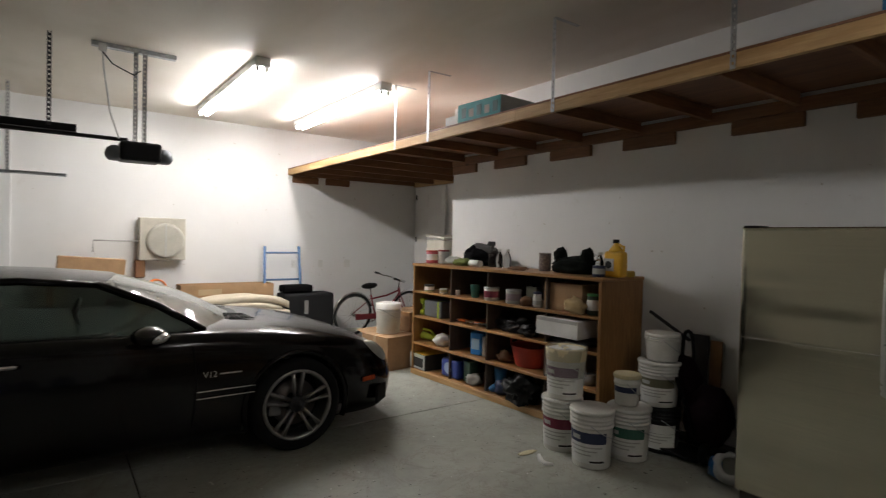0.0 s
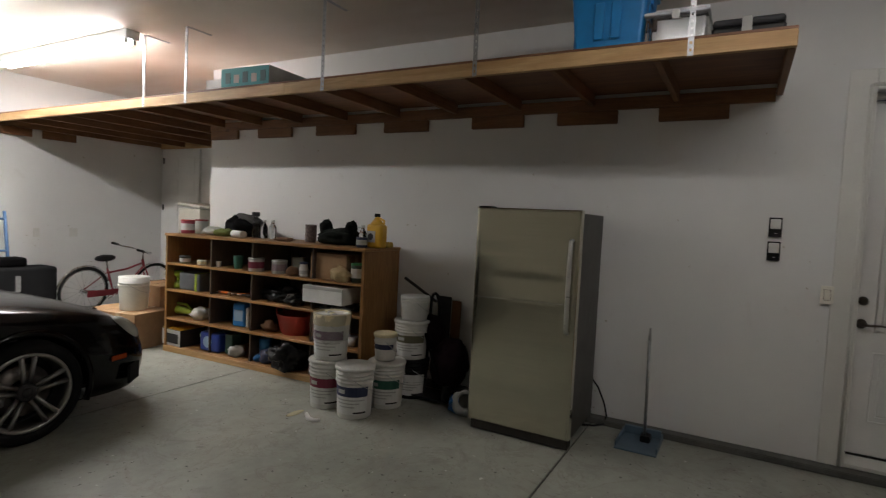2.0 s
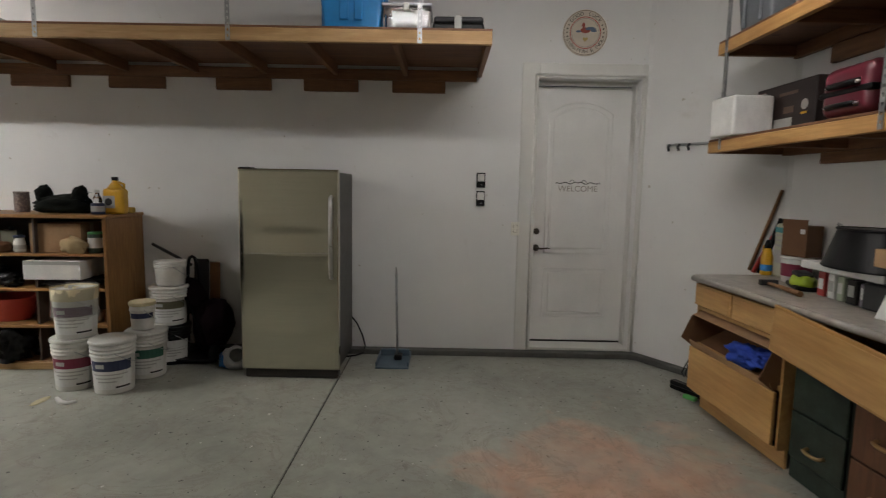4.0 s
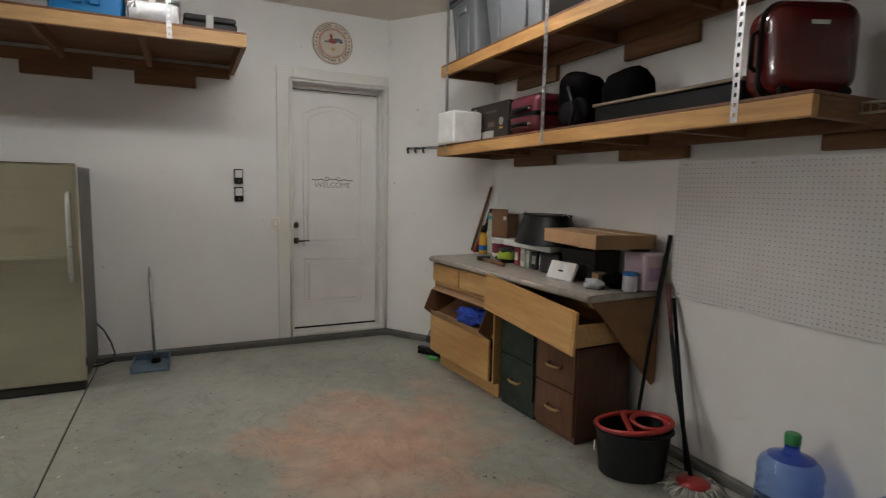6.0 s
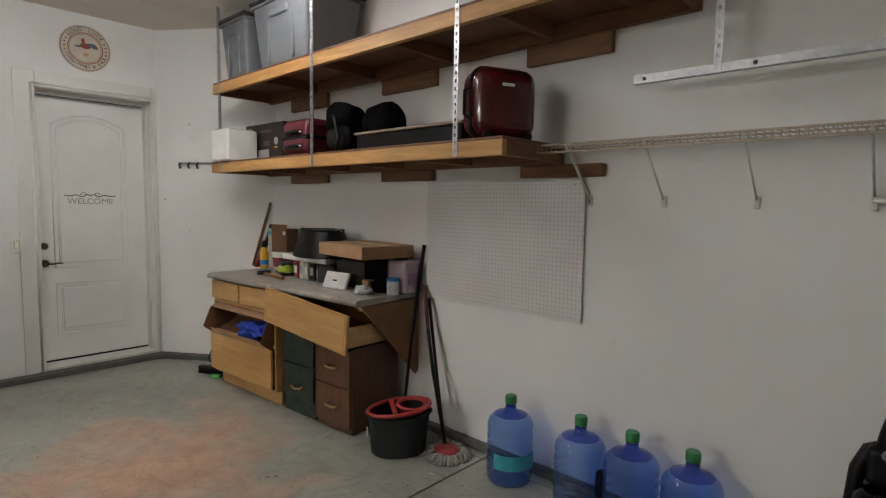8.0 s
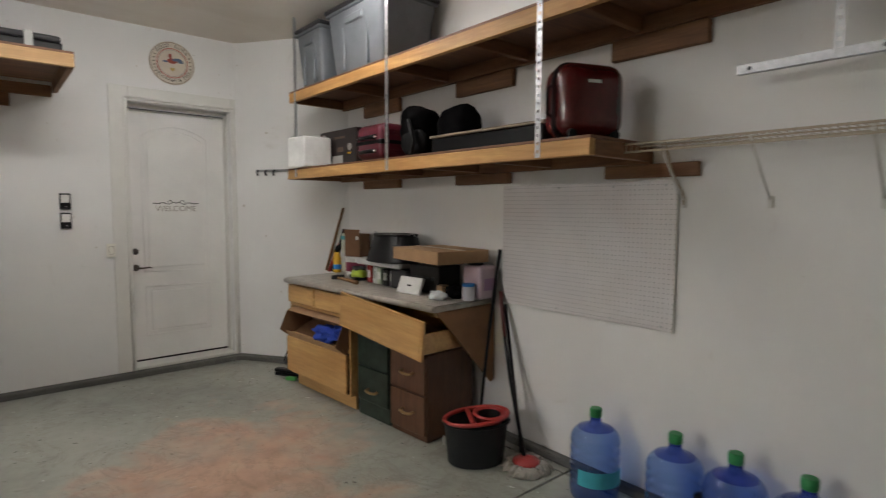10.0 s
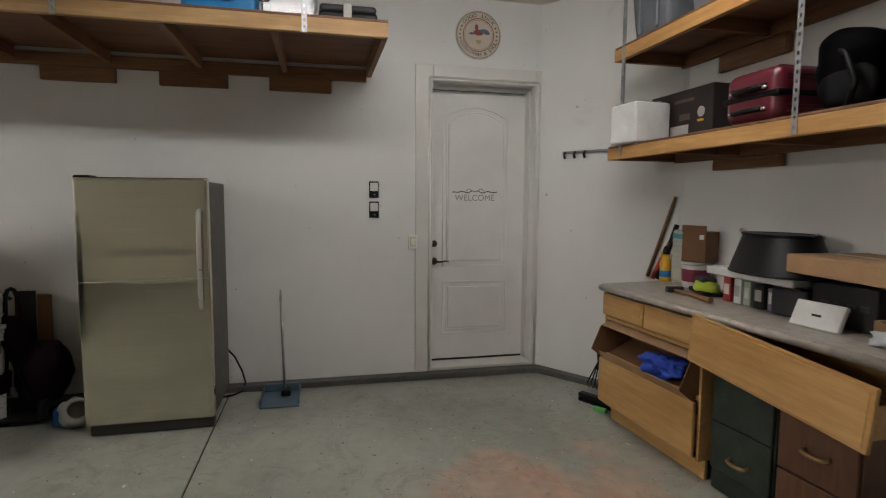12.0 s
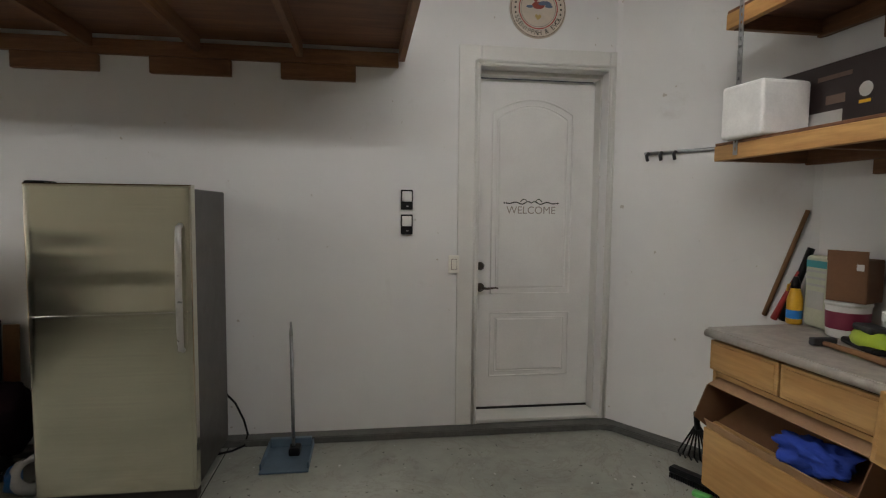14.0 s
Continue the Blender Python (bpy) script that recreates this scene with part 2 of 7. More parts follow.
# Tone of the unseen west wall, picked for bounce and the refrigerator's reflection.
BOUNCEWALL = surface("bounce_wall_tone", (0.44, 0.42, 0.36), 0.7)
WHITEPL = surface("white_plastic", (0.68, 0.68, 0.65), 0.4, var=0.08, scale=9, bump=0.05)
CARD = surface("brown_cardboard", (0.36, 0.22, 0.115), 0.85, var=0.12, scale=7, bump=0.2)
TUBE = glow("lit_tube", (1.0, 0.975, 0.965), TUBE_STRENGTH)
OLD_TUBE = glow("dim_lit_tube", (1.0, 0.97, 0.965), OLD_TUBE_STRENGTH)


# ---- mesh helpers ----
def bm_box(bm, x0, x1, y0, y1, z0, z1, bevel=0.0, seg=1, mat=0, rot=None):
    """A box between two corners, its edges rounded by bevel; rot is a matrix about its own centre."""
    r = bmesh.ops.create_cube(bm, size=1.0)
    vs = r["verts"]
    c = Vector(((x0 + x1) / 2, (y0 + y1) / 2, (z0 + z1) / 2))
    s = Matrix.Diagonal((abs(x1 - x0), abs(y1 - y0), abs(z1 - z0), 1))
    bmesh.ops.transform(bm, matrix=s, verts=vs)
    edges = list({e for v in vs for e in v.link_edges})
    faces = list({f for v in vs for f in v.link_faces})
    if bevel > 0:
        out = bmesh.ops.bevel(bm, geom=edges, offset=bevel, segments=seg, affect="EDGES", profile=0.5)
        faces = list({f for v in vs if v.is_valid for f in v.link_faces} | set(out["faces"]))
        vs = list({v for f in faces for v in f.verts})
    if rot is not None:
        bmesh.ops.transform(bm, matrix=rot, verts=vs)
    bmesh.ops.translate(bm, vec=c, verts=vs)
    for f in faces:
        f.material_index = mat
    return vs


def box(x0, x1, y0, y1, z0, z1, bevel=0.0, seg=1, rot=None):
    bm = bmesh.new()
    bm_box(bm, x0, x1, y0, y1, z0, z1, bevel, seg, 0, rot)
    return bm


def bm_lathe(bm, rings, n=24, at=(0, 0, 0), sx=1.0, sy=1.0, cap=True):
    """Turns (radius, height) pairs about the z axis."""
    loops = []
    for r, z in rings:
        loops.append([bm.verts.new((at[0] + sx * r * math.cos(2 * math.pi * k / n), at[1] + sy * r * math.sin(2 * math.pi * k / n), at[2] + z)) for k in range(n)])
    for a, b in zip(loops, loops[1:]):
        for k in range(n):
            f = bm.faces.new((a[k], a[(k + 1) % n], b[(k + 1) % n], b[k]))
            f.smooth = True
    if cap:
        bm.faces.new(loops[0][::-1])
        bm.faces.new(loops[-1])
    return [v for lo in loops for v in lo]


def lathe(rings, n=24, at=(0, 0, 0), sx=1.0, sy=1.0, cap=True):
    bm = bmesh.new()
    bm_lathe(bm, rings, n, at, sx, sy, cap)
    return bm


def bm_tube(bm, pts, r, n=8, closed=False):
    """A round bar through the points."""
    pts = [Vector(p) for p in pts]
    loops, up = [], None
    for i, p in enumerate(pts):
        a = pts[i - 1] if i or closed else p
        b = pts[(i + 1) % len(pts)] if i + 1 < len(pts) or closed else p
        d = (b - a).normalized()
        if up is None:
            up = d.orthogonal().normalized()
        up = (up - d * up.dot(d)).normalized()
        side = d.cross(up)
        rad = r[i] if isinstance(r, (list, tuple)) else r
        loops.append([bm.verts.new(p + rad * (math.cos(2 * math.pi * k / n) * up + math.sin(2 * math.pi * k / n) * side)) for k in range(n)])
    pairs = list(zip(loops, loops[1:])) + ([(loops[-1], loops[0])] if closed else [])
    for a, b in pairs:
        for k in range(n):
            f = bm.faces.new((a[k], a[(k + 1) % n], b[(k + 1) % n], b[k]))
            f.smooth = True
    if not closed:
        bm.faces.new(loops[0][::-1])
        bm.faces.new(loops[-1])


def tube(pts, r, n=8, closed=False):
    bm = bmesh.new()
    bm_tube(bm, pts, r, n, closed)
    return bm


def prism(outline, z0, z1, bevel=0.0):
    """An upright block over a plan outline."""
    bm = bmesh.new()
    lo = [bm.verts.new((x, y, z0)) for x, y in outline]
    hi = [bm.verts.new((x, y, z1)) for x, y in outline]
    n = len(outline)
    for k in range(n):
        bm.faces.new((lo[k], lo[(k + 1) % n], hi[(k + 1) % n], hi[k]))
    bm.faces.new(lo[::-1])
    bm.faces.new(hi)
    bmesh.ops.recalc_face_normals(bm, faces=bm.faces)
    if bevel:
        bmesh.ops.bevel(bm, geom=list(bm.edges), offset=bevel, segments=2, affect="EDGES")
    return bm


def sheet(rows, smooth=True):
    """A skin over rows of points."""
    bm = bmesh.new()
    vs = [[bm.verts.new(p) for p in r] for r in rows]
    for a, b in zip(vs, vs[1:]):
        for k in range(len(a) - 1):
            f = bm.faces.new((a[k], a[k + 1], b[k + 1], b[k]))
            f.smooth = smooth
    return bm


def spin(bm, m):
    bmesh.ops.transform(bm, matrix=m, verts=bm.verts)
    return bm


def finish(name, bm, material, smooth=False):
    me = bpy.data.meshes.new(name)
    bmesh.ops.recalc_face_normals(bm, faces=bm.faces)
    bm.to_mesh(me)
    bm.free()
    for m in material if isinstance(material, (list, tuple)) else [material]:
        me.materials.append(m)
    if smooth:
        me.shade_smooth()
    return me


def part(name, bm, material, parent, label="", smooth=False):
    ob = new(name, finish(name, bm, material, smooth))
    ob.parent = parent
    if label:
        tagged(ob, label)
    return ob


def thing(name, label, category, m=None, group="", kind=""):
    ob = new(name)
    ob.empty_display_size = 0.1
    if m is not None:
        ob.matrix_basis = m
    return tagged(ob, label, category, group, kind)


def solid(name, bm, material, label, category, m=None, group="", kind="", smooth=False):
    ob = new(name, finish(name, bm, material, smooth))
    if m is not None:
        ob.matrix_basis = m
    return tagged(ob, label, category, group, kind)


def structure(name, bm, material, label, category, smooth=False):
    return solid(name, bm, material, label, category, kind="structure", smooth=smooth)


# ---- the room ----
Z0 = -0.02            # floor
ZC = 3.15             # ceiling
XW, XR = 4.96, 6.20   # long wall, back of the recess
YB, YS = 8.17, -2.57  # far wall, shelf wall
XF = -3.4             # wall with the garage doors, behind the walk
YE = 5.36             # where the long wall ends at the recess
D0, D1, DT = -1.83, -0.93, 2.47   # house door opening

bm = bmesh.new()
JX, JY = 1.29, (-2.45, 0.70, 3.85, 7.0)
gx = [XF - 0.2, JX, XR + 0.2]
gy = [YS - 0.2, *JY, YB + 0.2]
slabs = []
for i in range(2):
    for j in range(5):
        slabs.append((gx[i] + (0.005 if i else 0), gx[i + 1] - (0.005 if i == 0 else 0), gy[j] + (0.005 if j else 0), gy[j + 1] - (0.005 if j < 4 else 0)))
floor = structure("floor", box(XF - 0.2, XR + 0.2, YS - 0.2, YB + 0.2, Z0 - 0.16, Z0 - 0.010), GAP, "grey sealed concrete garage floor with saw joints", "floor")
for a, b, c, d in slabs:
    part("slab", box(a, b, c, d, Z0 - 0.012, Z0, 0.003), FLOOR, floor)
structure("ceiling", box(XF - 0.2, XR + 0.2, YS - 0.2, YB + 0.2, ZC, ZC + 0.12), CEIL, "dull white plaster ceiling with taped joints", "ceiling")

bm = bmesh.new()
bm_box(bm, XW, XW + 0.26, D1, YE, Z0 + 0.04, ZC)
bm_box(bm, XW, XW + 0.26, YS - 0.16, D0, Z0 + 0.04, ZC)
bm_box(bm, XW, XW + 0.26, D0, D1, DT, ZC)
wall_long = structure("wall_east", bm, WALL, "white painted wall with the house door", "wall")
structure("wall_recess_side", box(XW + 0.26, XR, YE - 0.16, YE, Z0, ZC), WALL, "white painted wall at the recess", "wall")
structure("wall_recess", box(XR, XR + 0.16, YE - 0.16, YB + 0.16, Z0, ZC), WALL, "white painted wall with a closed white door", "wall")
structure("wall_north", box(XF, XR, YB, YB + 0.16, Z0, ZC), WALL, "white painted end wall behind the car", "wall")
structure("wall_north_return", box(XF, 0.45, YB - 0.05, YB - 0.001, Z0, ZC), WALL, "white painted wall thickening", "wall")
structure("wall_south", box(XF, XW, YS - 0.16, YS, Z0 + 0.04, ZC), WALL, "white painted shelf wall", "wall")
# Added unseen to close the room; its tone steers bounce light.
structure("wall_west", box(XF - 0.16, XF, YS - 0.16, YB + 0.16, Z0, ZC), BOUNCEWALL, "plain unseen wall behind the walk, toned for bounce light", "wall")
# wall set at an angle across the corner
ang = [(XW, -1.875), (XW - 0.03, -1.905), (3.97, -2.555), (3.93, YS), (XW, YS)]
structure("wall_corner", prism(ang, Z0 + 0.04, ZC), WALL, "white painted wall set at an angle across the corner", "wall")
# kerb under the walls
kerb = [(XW - 0.10, YE), (XW - 0.10, -1.80), (XW - 0.14, -1.87), (3.93, -2.50), (3.85, YS + 0.06), (XF, YS + 0.06), (XF, YS), (XW, YS), (XW + 0.02, YE)]
structure("kerb", prism(kerb, Z0, Z0 + 0.045, 0.006), CURB, "dark grey concrete kerb along the walls", "kerb")


# ---- overhead fluorescent lamps ----
def fluorescent(x, y0, y1, tube_material=TUBE, w=0.064):
    lamp = thing("fluorescent_lamp", "lit white twin-tube fluorescent lamp on the ceiling", "ceiling lamp", pose(x, (y0 + y1) / 2, ZC), group="ceiling lamps")
    h = (y1 - y0) / 2
    part("housing", box(-w, w, -h, h, -0.082, 0, 0.008), WHITESTEEL, lamp)
    for s in (-1, 1):
        cap = part("end_cap", box(-w - 0.004, w + 0.004, s * h - 0.02, s * h + 0.02, -0.087, -0.002, 0.006), WHITESTEEL, lamp)
        for q in (-0.04, 0.04):
            part("socket", box(q - 0.016, q + 0.016, s * (h - 0.03) - 0.012, s * (h - 0.03) + 0.012, -0.128, -0.075, 0.004), WHITEPL, lamp)
    for q in (-0.04, 0.04):
        part("tube", tube([(q, -h + 0.04, -0.106), (q, h - 0.04, -0.106)], 0.017, 10), tube_material, lamp, "glowing white tube")
    return lamp


fluorescent(2.42, 4.93, 7.36)
fluorescent(3.70, 4.90, 7.38)
fluorescent(2.62, -1.98, 0.45, OLD_TUBE, 0.030)


def tint(name, rgb, rough=0.5, **kw):
    return surface(name, rgb, rough, **kw)


RED = tint("red_plastic", (0.38, 0.035, 0.03), 0.4)
BLUE = tint("bright_blue_plastic", (0.02, 0.22, 0.62), 0.4)
BLUEC = tint("blue_cloth", (0.02, 0.06, 0.38), 0.9, bump=0.5, fine=200)
GREENC = tint("lime_plastic", (0.38, 0.52, 0.04), 0.45)
GREEN = tint("green_plastic", (0.03, 0.22, 0.06), 0.4)
TEAL = tint("teal_card", (0.05, 0.30, 0.33), 0.6)
YELLOW = tint("yellow_plastic", (0.72, 0.40, 0.02), 0.35)
ORANGE = tint("orange_plastic", (0.70, 0.17, 0.02), 0.45)
MAROON = tint("maroon_print", (0.20, 0.02, 0.05), 0.5)
NAVY = tint("navy_print", (0.02, 0.03, 0.08), 0.5)
PINK = tint("pink_shell", (0.125, 0.012, 0.026), 0.35, coat=0.3)
CREAM = tint("cream_plastic", (0.62, 0.54, 0.34), 0.55)
GREYPL = tint("grey_tote_plastic", (0.15, 0.162, 0.175), 0.55, spec=0.3)
PALE = tint("pale_grey_print", (0.42, 0.42, 0.40), 0.6)
INK = tint("black_ink", (0.03, 0.028, 0.026), 0.6, spec=0.2)
FADEDINK = tint("faded_brown_ink", (0.36, 0.32, 0.28), 0.7)
BROWNINK = tint("brown_ink", (0.22, 0.17, 0.13), 0.7)
BLACKCL = tint("black_cloth", (0.0045, 0.0042, 0.0045), 0.9, bump=0.5, fine=160, spec=0.04)
PLUMCL = tint("dark_plum_cloth", (0.011, 0.005, 0.007), 0.85, bump=0.5, fine=140, spec=0.06)
CHARCOAL = tint("charcoal_cloth", (0.016, 0.016, 0.017), 0.9, bump=0.4, fine=150, spec=0.05)
BEIGECL = tint("beige_cloth", (0.50, 0.44, 0.34), 0.95, bump=0.6, fine=120)
BROWNCARD = tint("brown_board", (0.16, 0.075, 0.032), 0.75, bump=0.2)
LAMINATE = tint("speckled_laminate", (0.36, 0.33, 0.29), 0.4, var=0.2, scale=16, fine=240, bump=0.02)
DKGREEN = tint("dark_green_paint", (0.020, 0.036, 0.026), 0.4, var=0.55, scale=9, fine=35)
BRASS = tint("worn_brass", (0.45, 0.30, 0.14), 0.4, metal=0.7)
BRONZE = tint("dark_bronze", (0.10, 0.085, 0.07), 0.3, metal=0.9)
CHROME = tint("chrome", (0.75, 0.75, 0.76), 0.15, metal=1.0, bump=0.0, var=0.03)
RIMMETAL = tint("alloy_rim", (0.34, 0.33, 0.32), 0.32, metal=0.9, bump=0.0)
RUBBER = tint("tyre_rubber", (0.012, 0.012, 0.012), 0.8, spec=0.15)
BLUEPAINT = tint("blue_painted_steel", (0.07, 0.15, 0.30), 0.45, var=0.2)
REDPAINT = tint("red_painted_steel", (0.25, 0.02, 0.03), 0.4)
OFFWHITE = tint("aged_white_plastic", (0.64, 0.63, 0.59), 0.45, var=0.1)
# Pale film: dust, plus the windscreen's reflection of the room put into colour.
DUSTGLARE = pane("dust_and_glare_windscreen", (0.5, 0.55, 0.52), 0.5, (0.50, 0.52, 0.47))
PAPER = tint("white_paper", (0.72, 0.72, 0.70), 0.8)
LILAC = tint("lilac_plastic", (0.46, 0.36, 0.42), 0.4)
CLEAR = glassy("clear_plastic", (0.92, 0.94, 0.95), 0.12)
JUGBLUE = pane("blue_jug_plastic", (0.50, 0.65, 0.93), 0.05, (0.25, 0.38, 0.78))
JUGDEEP = pane("deep_blue_jug_plastic", (0.10, 0.20, 0.70), 0.25, (0.03, 0.07, 0.40))
SMOKE = glassy("smoked_plastic", (0.25, 0.24, 0.25), 0.15)
CARGLASS = pane("car_glass", (0.26, 0.31, 0.29), 0.008)
BAGFILM = tint("black_bag_film", (0.005, 0.005, 0.0055), 0.32, bump=0.8, fine=35, spec=0.3)
DUSTPAN = tint("blue_grey_plastic", (0.09, 0.14, 0.19), 0.5)
MDF = tint("brown_hardboard", (0.23, 0.115, 0.046), 0.7, var=0.15)


def car_paint():
    m, nt, b = _nodes("black_car_paint")
    v = _coords(nt)
    nt.links.new(_ramp(nt, _noise(nt, v, 3, 4), [(0.3, (0.003, 0.0025, 0.0025)), (0.7, (0.005, 0.004, 0.004))]), b.inputs["Base Color"])
    b.inputs["Roughness"].default_value = 0.22
    b.inputs["Specular IOR Level"].default_value = 0.13
    b.inputs["Coat Weight"].default_value = 0.32
    b.inputs["Coat Roughness"].default_value = 0.06
    dust = _noise(nt, v, 220, 2)
    _bump(nt, b, dust, 0.02, 0.0005)
    return m


CARPAINT = car_paint()


def pegboard_material():
    m, nt, b = _nodes("white_pegboard")
    tc = nt.nodes.new("ShaderNodeTexCoord")
    sc = nt.nodes.new("ShaderNodeVectorMath")
    sc.operation = "SCALE"
    sc.inputs["Scale"].default_value = 1 / 0.0254
    nt.links.new(tc.outputs["Object"], sc.inputs[0])
    fr = nt.nodes.new("ShaderNodeVectorMath")
    fr.operation = "FRACTION"
    nt.links.new(sc.outputs[0], fr.inputs[0])
    flat = nt.nodes.new("ShaderNodeVectorMath")
    flat.operation = "MULTIPLY"
    flat.inputs[1].default_value = (1, 0, 1)
    nt.links.new(fr.outputs[0], flat.inputs[0])
    ds = nt.nodes.new("ShaderNodeVectorMath")
    ds.operation = "DISTANCE"
    ds.inputs[1].default_value = (0.5, 0, 0.5)
    nt.links.new(flat.outputs[0], ds.inputs[0])
    hole = _ramp(nt, ds.outputs["Value"], [(0.10, (0.26, 0.25, 0.245)), (0.15, (0.70, 0.68, 0.68))])
    patch = _ramp(nt, _noise(nt, tc.outputs["Object"], 2.5, 5), [(0.35, (0.9, 0.89, 0.88)), (0.65, (1, 1, 1))])
    nt.links.new(_mix(nt, hole, patch, 1.0, "MULTIPLY"), b.inputs["Base Color"])
    b.inputs["Roughness"].default_value = 0.45
    return m


PEG = pegboard_material()


def lettering(text, size, material, parent, m, name="lettering", depth=0.0008):
    cu = bpy.data.curves.new("text", "FONT")
    cu.body, cu.size, cu.align_x, cu.align_y, cu.extrude = text, size, "CENTER", "CENTER", depth
    tmp = new("text", cu)
    bpy.context.view_layer.update()
    me = bpy.data.meshes.new_from_object(tmp)
    bpy.data.objects.remove(tmp)
    bpy.data.curves.remove(cu)
    me.materials.clear()
    me.materials.append(material)
    ob = new(name, me)
    ob.parent = parent
    ob.matrix_basis = m
    return ob


def blob(rx, ry, rz, seed=0, rough=0.18, n=3, flat=True):
    """A crumpled soft lump that stands on z = 0."""
    bm = bmesh.new()
    bmesh.ops.create_icosphere(bm, subdivisions=n, radius=1.0)
    off = Vector((seed * 3.7, seed * 1.9, seed * 5.3))
    for v in bm.verts:
        k = 1 + rough * (noise.noise(v.co * 1.6 + off) + 0.6 * noise.noise(v.co * 4.1 + off))
        if rough > 0.3:
            k += rough * (0.5 * abs(noise.noise(v.co * 6.3 + off)) + 0.3 * abs(noise.noise(v.co * 13.0 - off)) - 0.2)
        v.co = Vector((v.co.x * rx * k, v.co.y * ry * k, v.co.z * rz * k))
        if flat and v.co.z < -0.75 * rz:
            v.co.z = -0.75 * rz
    lo = min(v.co.z for v in bm.verts)
    bmesh.ops.translate(bm, vec=(0, 0, -lo), verts=bm.verts)
    for f in bm.faces:
        f.smooth = True
    return bm


def padded(w, d, h, r, seed):
    """A soft padded case: a rounded block, a little dented, that stands on z = 0."""
    bm = box(-w / 2, w / 2, -d / 2, d / 2, 0, h, r, 6)
    bmesh.ops.subdivide_edges(bm, edges=[e for e in bm.edges if e.calc_length() > 0.05], cuts=3, use_grid_fill=True)
    off = Vector((seed * 1.3, seed * 0.7, 2.0))
    for v in bm.verts:
        up = min(1.0, v.co.z / 0.05)
        v.co += Vector((v.co.x, v.co.y, 0.5 * v.co.z)) * (0.22 * up * noise.noise(v.co * 5.0 + off) + 0.10 * up * noise.noise(v.co * 14.0 + off))
    for f in bm.faces:
        f.smooth = True
    return bm


# ---- house door, casing, signs and switches ----
def house_door():
    door = thing("door_1", "closed white two-panel house door, arched upper panel", "door", kind="structure")
    x = XW + 0.198
    part("slab", box(x, x + 0.045, D0 + 0.010, D1 - 0.010, Z0 + 0.089, DT - 0.035, 0.002), DOORPAINT, door)
    yl, yr = -1.065, -1.655
    part("sweep", box(x - 0.004, x + 0.04, D0 + 0.012, D1 - 0.012, Z0 + 0.0735, Z0 + 0.088), INK, door, "dark rubber sweep")

    def panel(z0, z1, rise):
        pts = [(yl, z0), (yr, z0), (yr, z1)]
        n = 12
        pts += [(yr + (yl - yr) * k / n, z1 + rise * (1 - (2 * k / n - 1) ** 2)) for k in range(1, n)] if rise else []
        pts += [(yl, z1)]
        for inset, r in ((0.0, 0.0075), (0.035, 0.005)):
            cy, cz = (yl + yr) / 2, (z0 + z1) / 2
            ring = [(x - 0.001, cy + (y - cy) * (1 - 2 * inset / abs(yl - yr)), cz + (z - cz) * (1 - 2 * inset / (z1 - z0))) for y, z in pts]
            part("panel_moulding", tube(ring, r, 8, True), DOORPAINT, door)
        bm = bmesh.new()
        f = [bm.verts.new((x - 0.006, cy + (y - cy) * 0.82, cz + (z - cz) * (1 - 0.1 / (z1 - z0)))) for y, z in pts]
        g = [bm.verts.new((x + 0.001, cy + (y - cy) * 0.86, cz + (z - cz) * (1 - 0.075 / (z1 - z0)))) for y, z in pts]
        bm.faces.new(f)
        for k in range(len(f)):
            bm.faces.new((f[k], f[(k + 1) % len(f)], g[(k + 1) % len(f)], g[k]))
        part("panel", bm, DOORPAINT, door)

    panel(0.91, 2.20, 0.10)
    panel(0.30, 0.765, 0.0)
    bolt = part("deadbolt", lathe([(0.030, 0), (0.030, 0.012), (0.022, 0.02), (0.018, 0.03)], 20), BRONZE, door, "dark bronze deadbolt")
    bolt.matrix_basis = pose(x, -0.985, 1.11, 0, -90, 0)
    rose = part("lever_handle", lathe([(0.032, 0), (0.032, 0.010), (0.016, 0.018), (0.012, 0.05)], 20), BRONZE, door, "dark bronze lever handle")
    rose.matrix_basis = pose(x, -0.985, 0.955, 0, -90, 0)
    part("lever", tube([(x - 0.05, -0.985, 0.955), (x - 0.055, -1.03, 0.952), (x - 0.052, -1.09, 0.958), (x - 0.048, -1.11, 0.952)], [0.010, 0.009, 0.007, 0.006], 8), BRONZE, door)
    lettering("WELCOME", 0.076, FADEDINK, door, pose(x - 0.0065, -1.355, 1.512, 90, 0, -90), "welcome_lettering")
    bm = bmesh.new()
    for s in (-1, 1):
        bm_tube(bm, [(x - 0.007, -1.355 + s * 0.19 * k / 12, 1.566 + 0.012 * math.sin(k * 1.05) * (1 - k / 16)) for k in range(13)], 0.004, 6)
        bm_lathe(bm, [(0.0, -0.008), (0.008, 0), (0.0, 0.008)], 8, (x - 0.007, -1.355 + s * 0.2, 1.566), cap=False)
        bm_tube(bm, [(x - 0.007, -1.355 + s * (0.03 + 0.05 * k / 8), 1.574 + 0.02 * math.sin(k * math.pi / 8)) for k in range(9)], 0.003, 6)
    part("scroll_ornament", bm, INK, door)
    return door


